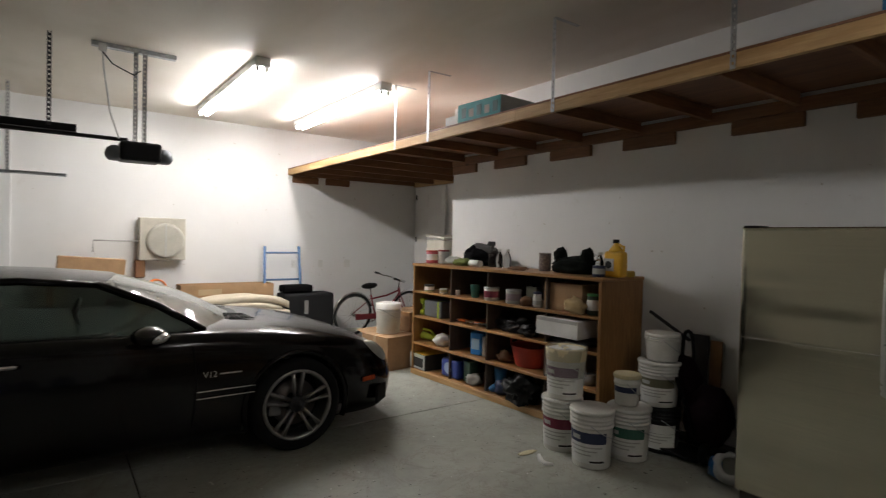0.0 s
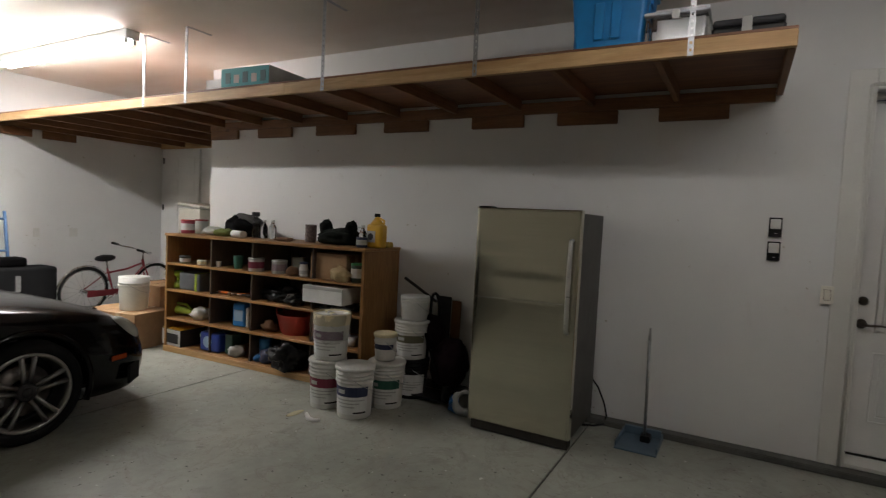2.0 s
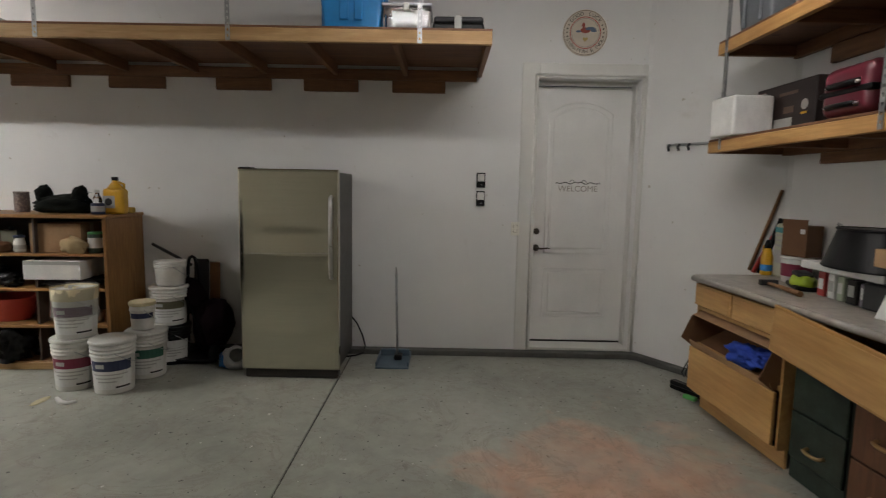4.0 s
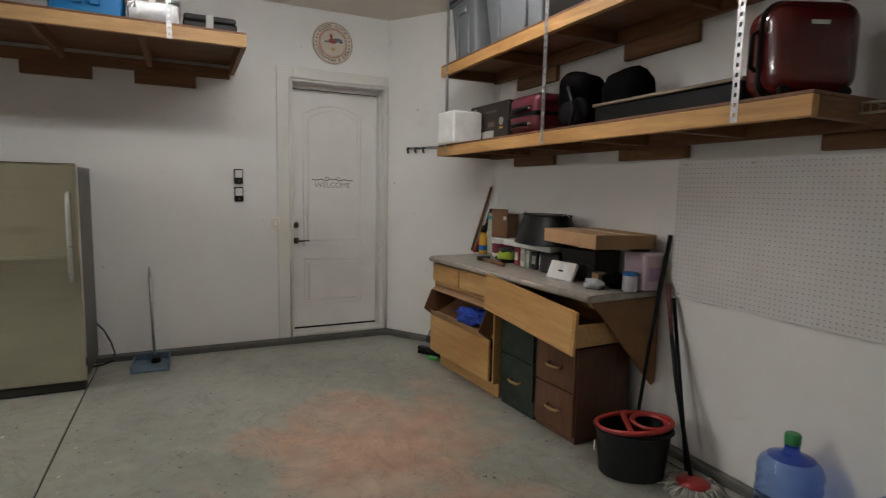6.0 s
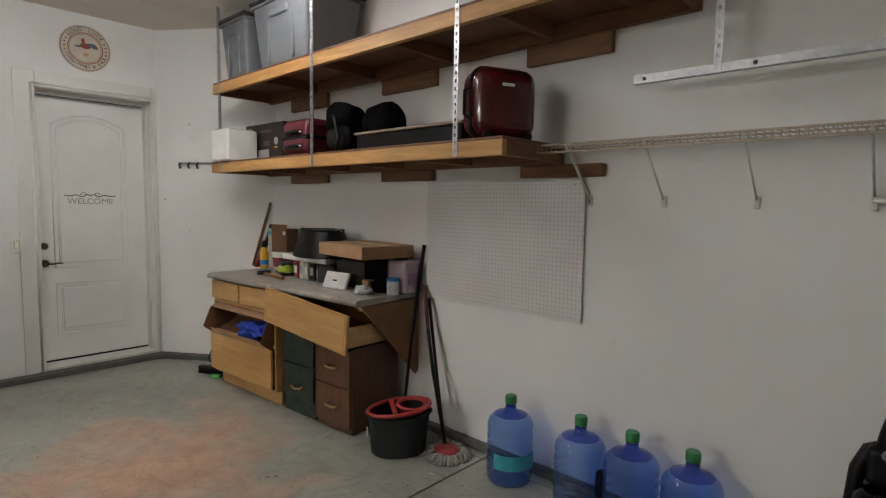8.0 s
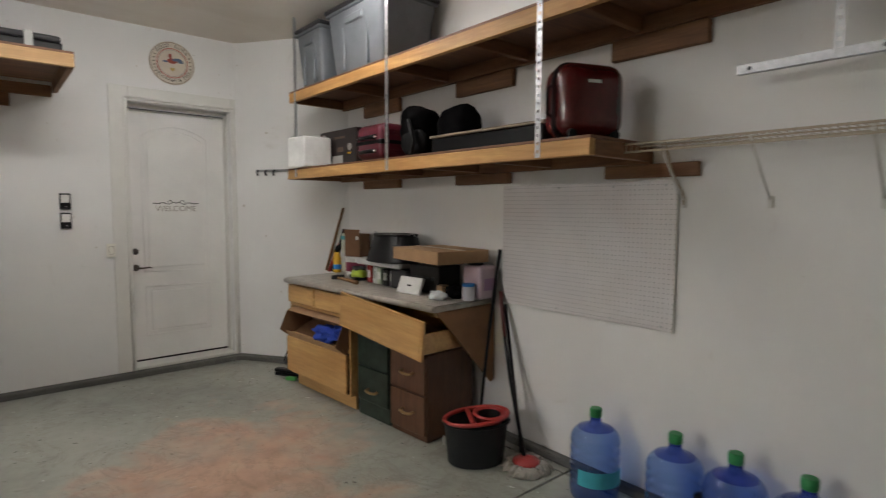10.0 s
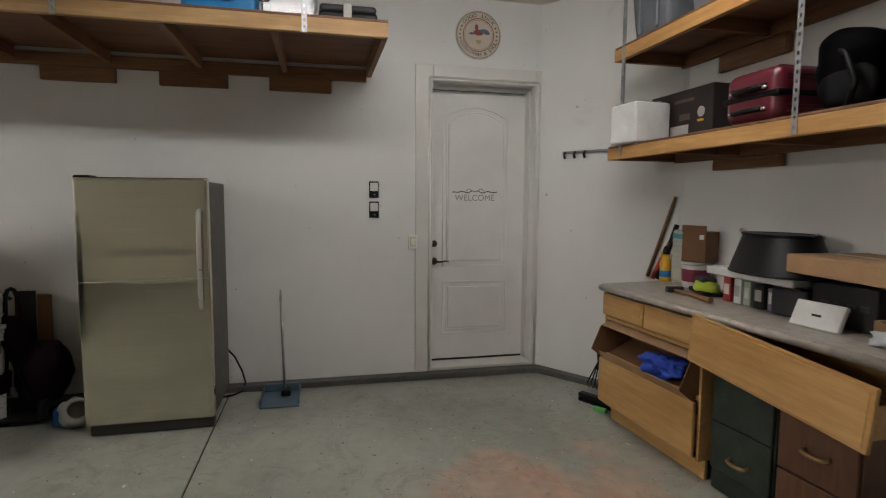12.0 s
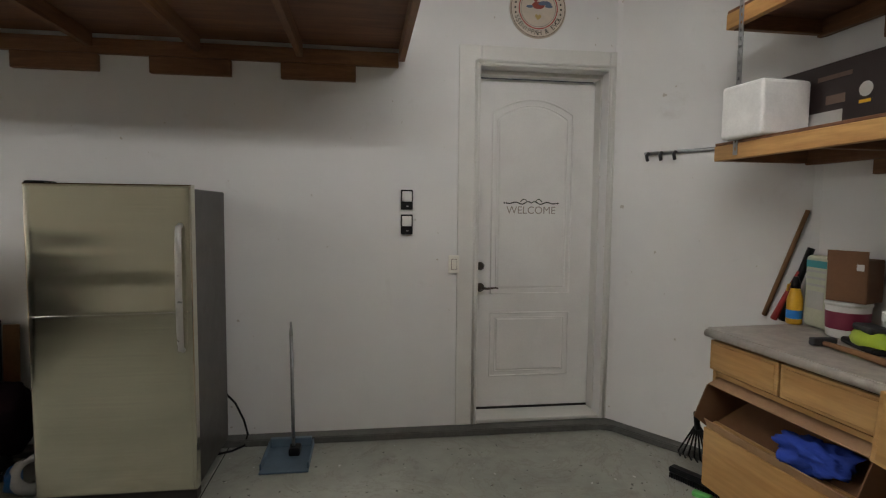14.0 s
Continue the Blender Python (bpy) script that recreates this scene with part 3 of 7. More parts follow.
house_door()
structure("threshold", box(XW - 0.004, XW + 0.20, D0 + 0.002, D1 - 0.002, Z0 + 0.046, Z0 + 0.072, 0.004), TRIM, "white painted wooden door sill", "door sill")
for nm, y0, y1, z0, z1 in (("stop_l", D1 - 0.014, D1 - 0.001, Z0 + 0.075, DT - 0.001), ("stop_r", D0 + 0.001, D0 + 0.014, Z0 + 0.075, DT - 0.001), ("head", D0 + 0.015, D1 - 0.015, DT - 0.028, DT - 0.001)):
    structure("door_stop", box(XW + 0.10, XW + 0.196, y0, y1, z0, z1, 0.002), TRIM, "cream painted door jamb", "door jamb")
for y0, y1, z0, z1 in ((D1 + 0.002, D1 + 0.15, Z0 + 0.046, DT + 0.132), (D0 - 0.05, D0 - 0.002, Z0 + 0.046, DT + 0.132), (D0, D1, DT + 0.002, DT + 0.13)):
    tr = structure("trim", box(XW - 0.014, XW - 0.001, y0, y1, z0, z1, 0.004), TRIM, "cream painted door casing", "trim")
for a, b in (((D1 + 0.03, Z0 + 0.05), (D1 + 0.03, DT + 0.03)), ((D0 - 0.03, Z0 + 0.05), (D0 - 0.03, DT + 0.03)), ((D0 - 0.03, DT + 0.03), (D1 + 0.03, DT + 0.03))):
    structure("trim_bead", tube([(XW - 0.014, a[0], a[1]), (XW - 0.014, b[0], b[1])], 0.011, 8), TRIM, "cream painted casing bead", "trim")

closet = thing("door_2", "closed white six-panel door in the recess", "door", kind="structure")
part("slab", box(XR - 0.045, XR - 0.004, 7.18, 8.04, Z0 + 0.02, 2.42, 0.003), DOORPAINT, closet)
for z0, z1 in ((0.25, 0.8), (0.95, 1.55), (1.7, 1.95), (2.05, 2.3)):
    for y0 in (7.28, 7.68):
        part("panel", box(XR - 0.052, XR - 0.046, y0, y0 + 0.28, z0, z1, 0.004), DOORPAINT, closet)
for z in (1.50, 2.25):
    part("hinge", box(XR - 0.056, XR - 0.02, 8.045, 8.065, z - 0.045, z + 0.045, 0.003), INK, closet, "dark steel hinge")

for z in (1.575, 1.412):
    kp = thing("wall_control", "black door-opener control with a white button", "wall control", group="wall controls")
    part("plate", box(XW - 0.024, XW - 0.001, -0.478, -0.400, z - 0.066, z + 0.066, 0.005, 2), BLACKPL, kp)
    part("button", box(XW - 0.030, XW - 0.0245, -0.470, -0.408, z - 0.012, z + 0.055, 0.004, 2), WHITEPL, kp, "white push button")
    part("lamp_dot", box(XW - 0.027, XW - 0.0245, -0.450, -0.436, z - 0.045, z - 0.040), PALE, kp)
SWITCHPL = tint("bright_cream_plastic", (0.80, 0.78, 0.70), 0.35)
sw = thing("light_switch", "cream rocker light switch by the door", "switch")
part("plate", box(XW - 0.022, XW - 0.0145, -0.795, -0.722, 1.085, 1.205, 0.003, 2), SWITCHPL, sw)
part("rocker_gap", box(XW - 0.0232, XW - 0.0222, -0.779, -0.739, 1.109, 1.181), BROWNINK, sw)
part("rocker", box(XW - 0.028, XW - 0.0234, -0.776, -0.742, 1.112, 1.178, 0.003), SWITCHPL, sw)

sign = thing("round_wall_sign", "round cream tin sign with a painted bird and lettering", "sign", pose(XW - 0.003, -1.31, 2.858, 0, -90, 0))
part("disc", lathe([(0.195, 0), (0.195, 0.006), (0.190, 0.009)], 48), tint("sign_cream", (0.62, 0.55, 0.45), 0.5), sign)
for r0, r1, mt in ((0.183, 0.188, BROWNINK), (0.128, 0.135, RED), (0.118, 0.121, BROWNINK)):
    part("ring", lathe([(r0, 0.0095), (r0, 0.0108), (r1, 0.0108), (r1, 0.0095)], 48, cap=False), mt, sign)
for text, a0, a1, flip in (("GOOD LUCK", 50, -50, False), ("LOVE & HAPPINESS", 248, 472, True)):
    for k, ch in enumerate(text):
        a = a0 + (a1 - a0) * k / (len(text) - 1)
        if flip:
            a = 248 - (248 - 112) * k / (len(text) - 1)
        if ch == " ":
            continue
        # angle from the top, positive towards the viewer's left
        aa = radians(a)
        turn = a if not flip else a - 180
        lettering(ch, 0.044, INK, sign, pose(0, 0, 0.0092, 0, 0, -90) @ pose(-0.158 * math.sin(aa), 0.158 * math.cos(aa), 0, 0, 0, turn), "sign_letter")
for a in (66, 78, 90, 102, -66, -78, -90, -102):
    part("dot", lathe([(0.007, 0.0092), (0.007, 0.0105)], 8, (0.158 * math.cos(radians(a)), 0.158 * math.sin(radians(a)), 0)), INK, sign)
bird = pose(0, 0, 0.0092, 0, 0, -90)
bm = bmesh.new()
bm_lathe(bm, [(0.04, 0), (0.04, 0.0012)], 20, (0.0, 0.02, 0), 1.1, 0.6)
bm_lathe(bm, [(0.014, 0), (0.014, 0.0012)], 16, (-0.018, 0.062, 0), 1, 1.6)
part("bird_body", bm, tint("sign_rust", (0.30, 0.05, 0.03), 0.6), sign).matrix_basis = bird
SIGNBLUE = tint("sign_blue", (0.10, 0.14, 0.22), 0.6)
for k in range(5):
    a = radians(20 + 28 * k)
    part("tail_feather", lathe([(0.030, 0), (0.030, 0.001)], 14, (0.045 + 0.03 * math.cos(a), 0.005 + 0.035 * math.sin(a), 0.0004 * k), 0.9, 0.35), SIGNBLUE, sign).matrix_basis = bird
part("wing", lathe([(0.026, 0), (0.026, 0.0013)], 16, (-0.06, 0.01, 0), 0.9, 0.35), SIGNBLUE, sign).matrix_basis = bird
bm = bmesh.new()
heart = [(0.016 * math.sin(t) ** 3, 0.001 * (13 * math.cos(t) - 5 * math.cos(2 * t) - 2 * math.cos(3 * t) - math.cos(4 * t))) for t in [2 * math.pi * k / 28 for k in range(28)]]
f = bm.faces.new([bm.verts.new((1.4 * x, 1.4 * y - 0.055, 0.001)) for x, y in heart])
part("heart", bm, tint("sign_gold", (0.45, 0.33, 0.12), 0.6), sign).matrix_basis = bird


# ---- storage loft ----
loft = thing("storage_loft", "long hanging storage loft of fir boards and plywood", "storage loft")
LX, LZ0, LZ1 = 3.83, 2.462, 2.548
for y0, y1 in ((-0.42, 3.05), (3.052, 5.62), (5.622, YB - 0.002)):
    part("front_board", box(LX, LX + 0.04, y0, y1, LZ0, LZ1, 0.003), LUMBER_Y, loft)
# Ledger, deck, joists and cleats: underside shade is in the wood colour.
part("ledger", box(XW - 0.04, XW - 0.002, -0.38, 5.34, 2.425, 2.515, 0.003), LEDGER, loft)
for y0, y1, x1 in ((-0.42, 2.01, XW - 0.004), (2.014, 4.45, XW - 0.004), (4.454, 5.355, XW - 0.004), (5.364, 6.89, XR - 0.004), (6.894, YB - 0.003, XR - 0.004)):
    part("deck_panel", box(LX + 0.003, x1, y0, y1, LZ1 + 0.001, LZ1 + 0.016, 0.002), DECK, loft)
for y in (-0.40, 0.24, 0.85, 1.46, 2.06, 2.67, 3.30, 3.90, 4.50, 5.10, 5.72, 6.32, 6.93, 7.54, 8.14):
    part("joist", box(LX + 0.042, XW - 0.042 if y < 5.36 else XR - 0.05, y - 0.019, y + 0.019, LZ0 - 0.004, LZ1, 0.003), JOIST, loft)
part("back_board", box(XR - 0.045, XR - 0.004, 5.37, YB - 0.003, 2.44, 2.547, 0.003), LUMBER_Y, loft)
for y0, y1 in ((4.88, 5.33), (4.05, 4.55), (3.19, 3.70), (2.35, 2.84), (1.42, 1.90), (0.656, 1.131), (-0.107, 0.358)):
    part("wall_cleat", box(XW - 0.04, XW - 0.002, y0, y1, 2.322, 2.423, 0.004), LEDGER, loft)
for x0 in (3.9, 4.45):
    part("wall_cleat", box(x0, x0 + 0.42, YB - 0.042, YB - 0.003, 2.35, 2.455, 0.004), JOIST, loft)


def strap(parent, x, y, z0, z1, tab=0.26, facing="x"):
    """Perforated galvanised angle from a beam up to the ceiling."""
    bm = bmesh.new()
    w = 0.031
    n = max(2, int((z1 - z0) / 0.038))
    for k in range(n):
        a = z0 + (z1 - z0) * k / n
        b = z0 + (z1 - z0) * (k + 1) / n
        bm_box(bm, -0.0012, 0.0012, -w / 2, -0.006, a, b)
        bm_box(bm, -0.0012, 0.0012, 0.006, w / 2, a, b)
        bm_box(bm, -0.0012, 0.0012, -0.006, 0.006, a, a + 0.022)
    bm_box(bm, 0.0012, 0.026, w / 2 - 0.0024, w / 2, z0, z1)
    if tab:
        bm_box(bm, 0.0, tab, -0.016, 0.016, z1 - 0.003, z1 - 0.0005)
    o = part("perforated_strap", bm, GALV, parent, "galvanised perforated steel strap")
    o.matrix_basis = pose(x, y, 0, 0, 0, 0 if facing == "x" else -90)
    return o


for y in (4.91, 4.28, 2.65, 1.354, 0.067):
    strap(loft, LX - 0.003, y, LZ0 - 0.002, ZC)


# ---- shelves on the south wall ----
def wall_shelf(label, x0, x1, z0, cleats, cleat_z):
    sh = thing("wall_shelf", label, "wall shelf", group="hung wall shelves")
    part("front_board", box(x0, x1, -2.043, -2.005, z0, z0 + 0.078, 0.003), LUMBER_X, sh, "knotty fir front board")
    # Everything behind the front board is darker fir, with shade in its colour.
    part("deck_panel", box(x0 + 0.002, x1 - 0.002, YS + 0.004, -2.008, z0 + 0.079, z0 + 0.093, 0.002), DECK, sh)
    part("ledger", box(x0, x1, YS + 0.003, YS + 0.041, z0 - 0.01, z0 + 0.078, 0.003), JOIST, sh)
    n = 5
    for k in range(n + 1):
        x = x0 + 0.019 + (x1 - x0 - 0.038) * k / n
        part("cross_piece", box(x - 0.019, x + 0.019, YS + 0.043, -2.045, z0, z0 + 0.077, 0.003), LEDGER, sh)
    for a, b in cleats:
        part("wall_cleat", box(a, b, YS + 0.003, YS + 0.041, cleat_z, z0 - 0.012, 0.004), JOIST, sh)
    return sh


low = wall_shelf("lower deep fir shelf loaded with luggage", 0.86, 4.03, 1.782, ((0.611, 1.127), (1.84, 2.368), (3.064, 3.61)), 1.70)
high = wall_shelf("upper deep fir shelf carrying grey totes", 0.17, 3.98, 2.447, ((0.586, 1.104), (1.822, 2.37), (3.066, 3.60)), 2.325)
for x, z0 in ((3.86, 1.80), (2.47, 1.79), (1.163, 1.787)):
    strap(low, x, -2.002, z0, ZC, 0.0, "y")

# ---- refrigerator ----
fr = thing("refrigerator", "tall brushed stainless upright refrigerator with one door", "refrigerator")
part("cabinet", box(4.27, 4.88, 0.700, 1.445, 0.04, 1.605, 0.008, 2), tint("dark_grey_enamel", (0.052, 0.047, 0.040), 0.42, fine=220, bump=0.25), fr, "dark grey textured steel cabinet")


def steel_door(y0, y1, z0, z1, crease):
    """A thin steel skin over a door: rounded sides, rippled above a crease."""
    bm = bmesh.new()
    ys = [y0, y0 + 0.003, y0 + 0.010] + [y0 + 0.010 + (y1 - y0 - 0.020) * k / 24 for k in range(1, 24)] + [y1 - 0.010, y1 - 0.003, y1]
    zs = [z0, z0 + 0.004, z0 + 0.010] + [z0 + 0.010 + (z1 - z0 - 0.020) * k / 150 for k in range(1, 150)] + [z1 - 0.010, z1 - 0.004, z1]

    def front(y, z):
        e = min(y - y0, y1 - y, z - z0, z1 - z)
        x = 4.20 + (0.010 - math.sqrt(max(0.0, 1e-4 - (0.010 - e) ** 2)) if e < 0.010 else 0.0)
        bow = 0.030 * noise.noise(Vector((y * 2.1, z * 0.8, 3.0)))
        h = z - crease + bow
        fade = min(1.0, max(0.0, (e - 0.01) / 0.22))
        if h > 0:
            w = 0.0015 * math.sin(2 * math.pi * h / 0.185) * math.exp(-h / 0.55) + 0.0026 * math.exp(-(h / 0.035) ** 2)
            w += 0.0016 * math.exp(-((h - 0.30 - 0.3 * bow) / 0.022) ** 2) * 0.4
        else:
            w = 0.0036 * math.exp(h / 0.11)
        return x - fade * w

    vs = [[bm.verts.new((front(y, z), y, z)) for y in ys] for z in zs]
    bk = [[bm.verts.new((4.262, y, z)) for y in (y0, y1)] for z in (z0, z1)]
    for a, b in zip(vs, vs[1:]):
        for k in range(len(a) - 1):
            bm.faces.new((a[k], a[k + 1], b[k + 1], b[k])).smooth = True
    bm.faces.new(vs[0][::-1] + bk[0])
    bm.faces.new(vs[-1] + bk[1][::-1])
    bm.faces.new([r[0] for r in vs] + [bk[1][0], bk[0][0]])
    bm.faces.new([r[-1] for r in vs][::-1] + [bk[0][1], bk[1][1]])
    bm.faces.new((bk[0][0], bk[1][0], bk[1][1], bk[0][1]))
    return bm


dr = part("door", steel_door(0.690, 1.455, 0.055, 1.622, 0.978), STEEL, fr, "brushed stainless door, creased across the middle")
part("seam", tube([(4.198, 0.70, 0.984), (4.198, 0.9, 0.980), (4.198, 1.2, 0.974), (4.198, 1.45, 0.972)], 0.0022, 6), CHROME, dr)
part("handle", tube([(4.20, 0.742, 1.42), (4.165, 0.742, 1.41), (4.155, 0.742, 1.30), (4.150, 0.742, 1.10), (4.155, 0.742, 0.90), (4.165, 0.742, 0.80), (4.20, 0.742, 0.79)], [0.013, 0.015, 0.016, 0.016, 0.016, 0.015, 0.013], 10), tint("silver_plastic", (0.50, 0.50, 0.47), 0.3, metal=0.5), dr, "pale curved bar handle")
part("hinge_cap", box(4.205, 4.33, 1.36, 1.45, 1.606, 1.632, 0.006), BLACKPL, fr, "black plastic hinge cap")
part("toe_grille", box(4.215, 4.30, 0.70, 1.43, Z0 + 0.006, 0.052, 0.004), tint("brown_black_grille", (0.022, 0.018, 0.014), 0.5), fr)
for x in (4.30, 4.80):
    for y in (0.75, 1.39):
        part("foot", lathe([(0.02, Z0), (0.02, 0.045)], 12, (x, y, 0)), BLACKPL, fr)
solid("power_cord", tube([(4.88, 0.72, 0.34), (4.90, 0.66, 0.26), (4.91, 0.61, 0.14), (4.90, 0.585, 0.05), (4.86, 0.60, Z0 + 0.012), (4.80, 0.66, Z0 + 0.008), (4.76, 0.74, Z0 + 0.008)], 0.007, 8), BLACKPL, "black power cord hanging beside the refrigerator", "power cord")

# ---- dustpan with a long handle ----
dp = thing("dustpan", "blue-grey lobby dustpan with an upright metal handle", "dustpan")
bm = bmesh.new()
vs = bm_box(bm, 4.47, 4.98, 0.16, 0.44, Z0 + 0.001, Z0 + 0.012, 0.003)
part("tray", bm, DUSTPAN, dp)
for y0, y1 in ((0.16, 0.17), (0.43, 0.44)):
    part("side_wall", box(4.50, 4.83, y0, y1, Z0 + 0.012, Z0 + 0.05, 0.003), DUSTPAN, dp)
part("back_wall", box(4.80, 4.835, 0.172, 0.428, Z0 + 0.012, Z0 + 0.07, 0.004), DUSTPAN, dp)
part("pivot", box(4.66, 4.76, 0.23, 0.30, Z0 + 0.012, Z0 + 0.06, 0.012, 2), BLACKPL, dp, "black pivot block")
part("pole", tube([(4.72, 0.275, 0.03), (4.80, 0.29, 0.45), (4.845, 0.30, 0.70)], 0.011, 10), GALV, dp, "thin grey metal pole")
part("grip", tube([(4.845, 0.30, 0.70), (4.855, 0.302, 0.79)], [0.013, 0.006], 10), PALE, dp)


# ---- bookcase ----
BC = pose(4.335, 2.56, 0, 0, 0, 3.05)   # y runs along the front, x into the wall
BL, BD, BH = 2.513, 0.585, 1.235
bc = thing("bookcase", "wide oak bookcase with sixteen crowded open bays", "bookcase", BC)
part("top_board", box(-0.008, BD, -0.012, BL + 0.012, BH - 0.028, BH, 0.004), OAK, bc)
part("side_panel", box(0, BD, 0, 0.03, Z0, BH - 0.029, 0.003), OAK_X, bc)
part("side_panel", box(0, BD, BL - 0.03, BL, Z0, BH - 0.029, 0.003), OAK_X, bc)
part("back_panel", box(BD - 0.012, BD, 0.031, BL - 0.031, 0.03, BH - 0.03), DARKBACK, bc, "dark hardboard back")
part("base_board", box(-0.012, 0.012, 0.0, BL, Z0 + 0.001, 0.040, 0.004), LUMBER_Y, bc, "scuffed base board")
SZ = (0.045, 0.345, 0.645, 0.925)
for z in SZ:
    part("shelf_board", box(0.014, BD - 0.013, 0.031, BL - 0.031, z - 0.02, z, 0.002), OAK, bc)
    part("shelf_edge", box(0.0, 0.013, 0.031, BL - 0.031, z - 0.022, z + 0.001, 0.002), OAK, bc)
DV = (0.58, 1.318, 1.875)
for k, z in enumerate(SZ):
    zt = (SZ + (BH - 0.009,))[k + 1] - 0.0205
    for u in DV:
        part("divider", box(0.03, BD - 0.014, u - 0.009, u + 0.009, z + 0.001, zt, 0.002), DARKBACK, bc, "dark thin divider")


def inbc(u, v, z, rz=0.0):
    return BC @ pose(v, u, z, 0, 0, rz)


def ymap(y):
    return (y - 2.56) / 2.70 * BL


def pot(name, label, category, m, r, h, body, lid=None, band=None, taper=0.0):
    o = thing(name, label, category, m)
    part("body", lathe([(r * 0.93 * (1 - taper), 0), (r * (1 - taper), 0.006), (r, h - 0.006), (r * 0.97, h)], 24), body, o)
    if lid:
        part("lid", lathe([(r * 1.04, h - 0.012), (r * 1.05, h - 0.002), (r * 0.98, h + 0.006)], 24), lid, o)
    if band:
        rr = r * (1 - taper * 0.5) + 0.001
        part("label_band", lathe([(rr * (1 - taper * 0.3), h * 0.25), (rr * (1 + taper * 0.25), h * 0.75)], 24, cap=False), band, o)
    return o


def bottle(name, label, category, m, r, h, body, cap, neck=0.35, liquid=None):
    o = thing(name, label, category, m)
    z = h * 0.86
    part("body", lathe([(r * 0.9, 0), (r, 0.01), (r, z * 0.62), (r * 0.9, z * 0.74), (r * neck, z * 0.92), (r * neck, z)], 20), body, o)
    part("cap", lathe([(r * neck * 1.25, z), (r * neck * 1.25, h - 0.004), (r * neck * 1.1, h)], 16), cap, o)
    if liquid:
        part("label_band", lathe([(r * 1.01, z * 0.2), (r * 1.01, z * 0.5)], 20, cap=False), liquid, o)
    return o


def carton(name, label, category, m, w, d, h, mat, tape=None, flaps=None):
    """A cardboard box on its base, w along x, d along y."""
    o = thing(name, label, category, m)
    part("box", box(-w / 2, w / 2, -d / 2, d / 2, 0, h, 0.004, 2), mat, o)
    if tape:
        part("tape_strip", box(-w / 2 + 0.002, w / 2 - 0.002, -0.024, 0.024, h + 0.0005, h + 0.0018), tape, o)
        part("tape_strip", box(-w / 2 - 0.0018, -w / 2 - 0.0005, -0.024, 0.024, h * 0.55, h), tape, o)
    part("flap_seam", box(-w / 2 + 0.004, w / 2 - 0.004, -0.002, 0.002, h + 0.0002, h + 0.0022), INK if not tape else tape, o)
    for a in flaps or ():
        f = part("flap", box(-w / 2, w / 2, 0, 0.12, -0.002, 0.002), mat, o)
        f.matrix_basis = pose(0, d / 2, h, a, 0, 0)
    return o


TAPE = tint("pale_parcel_tape", (0.46, 0.34, 0.20), 0.3)
# top row of bays
pot("paint_can", "small green and white paint can with a dark lid", "paint can", inbc(ymap(5.07), 0.10, SZ[3] + 0.001), 0.055, 0.07, tint("sage_label", (0.2, 0.26, 0.16)), DARKGREY, PAPER)
pot("tape_roll", "white roll of tape lying on a shelf", "tape roll", inbc(ymap(4.80), 0.10, SZ[3] + 0.001), 0.045, 0.05, PAPER, None, CREAM)
pot("white_cup", "small white plastic cup", "cup", inbc(ymap(4.54), 0.10, SZ[3] + 0.001), 0.026, 0.055, WHITEPL, None, None, 0.15)
pot("green_cup", "dark green plastic tumbler", "tumbler", inbc(ymap(4.27), 0.12, SZ[3] + 0.001), 0.05, 0.13, tint("dark_teal_plastic", (0.03, 0.14, 0.11)), None, None, 0.22)
pot("paint_can", "white paint can with a maroon band", "paint can", inbc(ymap(3.99), 0.10, SZ[3] + 0.001), 0.075, 0.125, OFFWHITE, GALV, MAROON)
pot("paint_can", "grey paint can with a pale label", "paint can", inbc(ymap(3.67), 0.10, SZ[3] + 0.001), 0.072, 0.125, PALE, GALV, tint("mauve_label", (0.30, 0.24, 0.27)))
oc = thing("oil_can", "flat grey-green solvent tin with a screw cap", "solvent tin", inbc(ymap(3.46), 0.16, SZ[3] + 0.001))
part("tin", box(-0.035, 0.035, -0.065, 0.065, 0, 0.17, 0.008, 2), tint("grey_green_tin", (0.16, 0.16, 0.12), 0.4, metal=0.3), oc)
part("cap", lathe([(0.018, 0.17), (0.018, 0.2)], 14), BLACKPL, oc)
solid("brown_rag", blob(0.06, 0.06, 0.05, 4), BROWNCARD, "crumpled brown paper lump", "paper lump", inbc(ymap(3.47), 0.07, SZ[3] + 0.001))
bottle("white_bottle", "white plastic bottle with a blue cap", "bottle", inbc(ymap(3.345), 0.09, SZ[3] + 0.001), 0.042, 0.135, WHITEPL, NAVY, 0.8, PALE)
bx = carton("cardboard_box", "plain brown cardboard box filling a bay", "cardboard box", inbc(ymap(3.03), 0.22, SZ[3] + 0.001, 90), 0.40, 0.3, 0.235, CARD, TAPE)
pot("glue_can", "dark can with white labels", "can", inbc(ymap(2.71), 0.10, SZ[3] + 0.001), 0.055, 0.165, tint("dark_green_label", (0.04, 0.07, 0.05)), GREEN, PAPER)
solid("straw_whisk", blob(0.05, 0.09, 0.07, 9, 0.5), tint("straw", (0.45, 0.34, 0.18), 0.9), "small bundle of straw-coloured twine", "twine", inbc(ymap(2.85), 0.03, SZ[3] + 0.001))
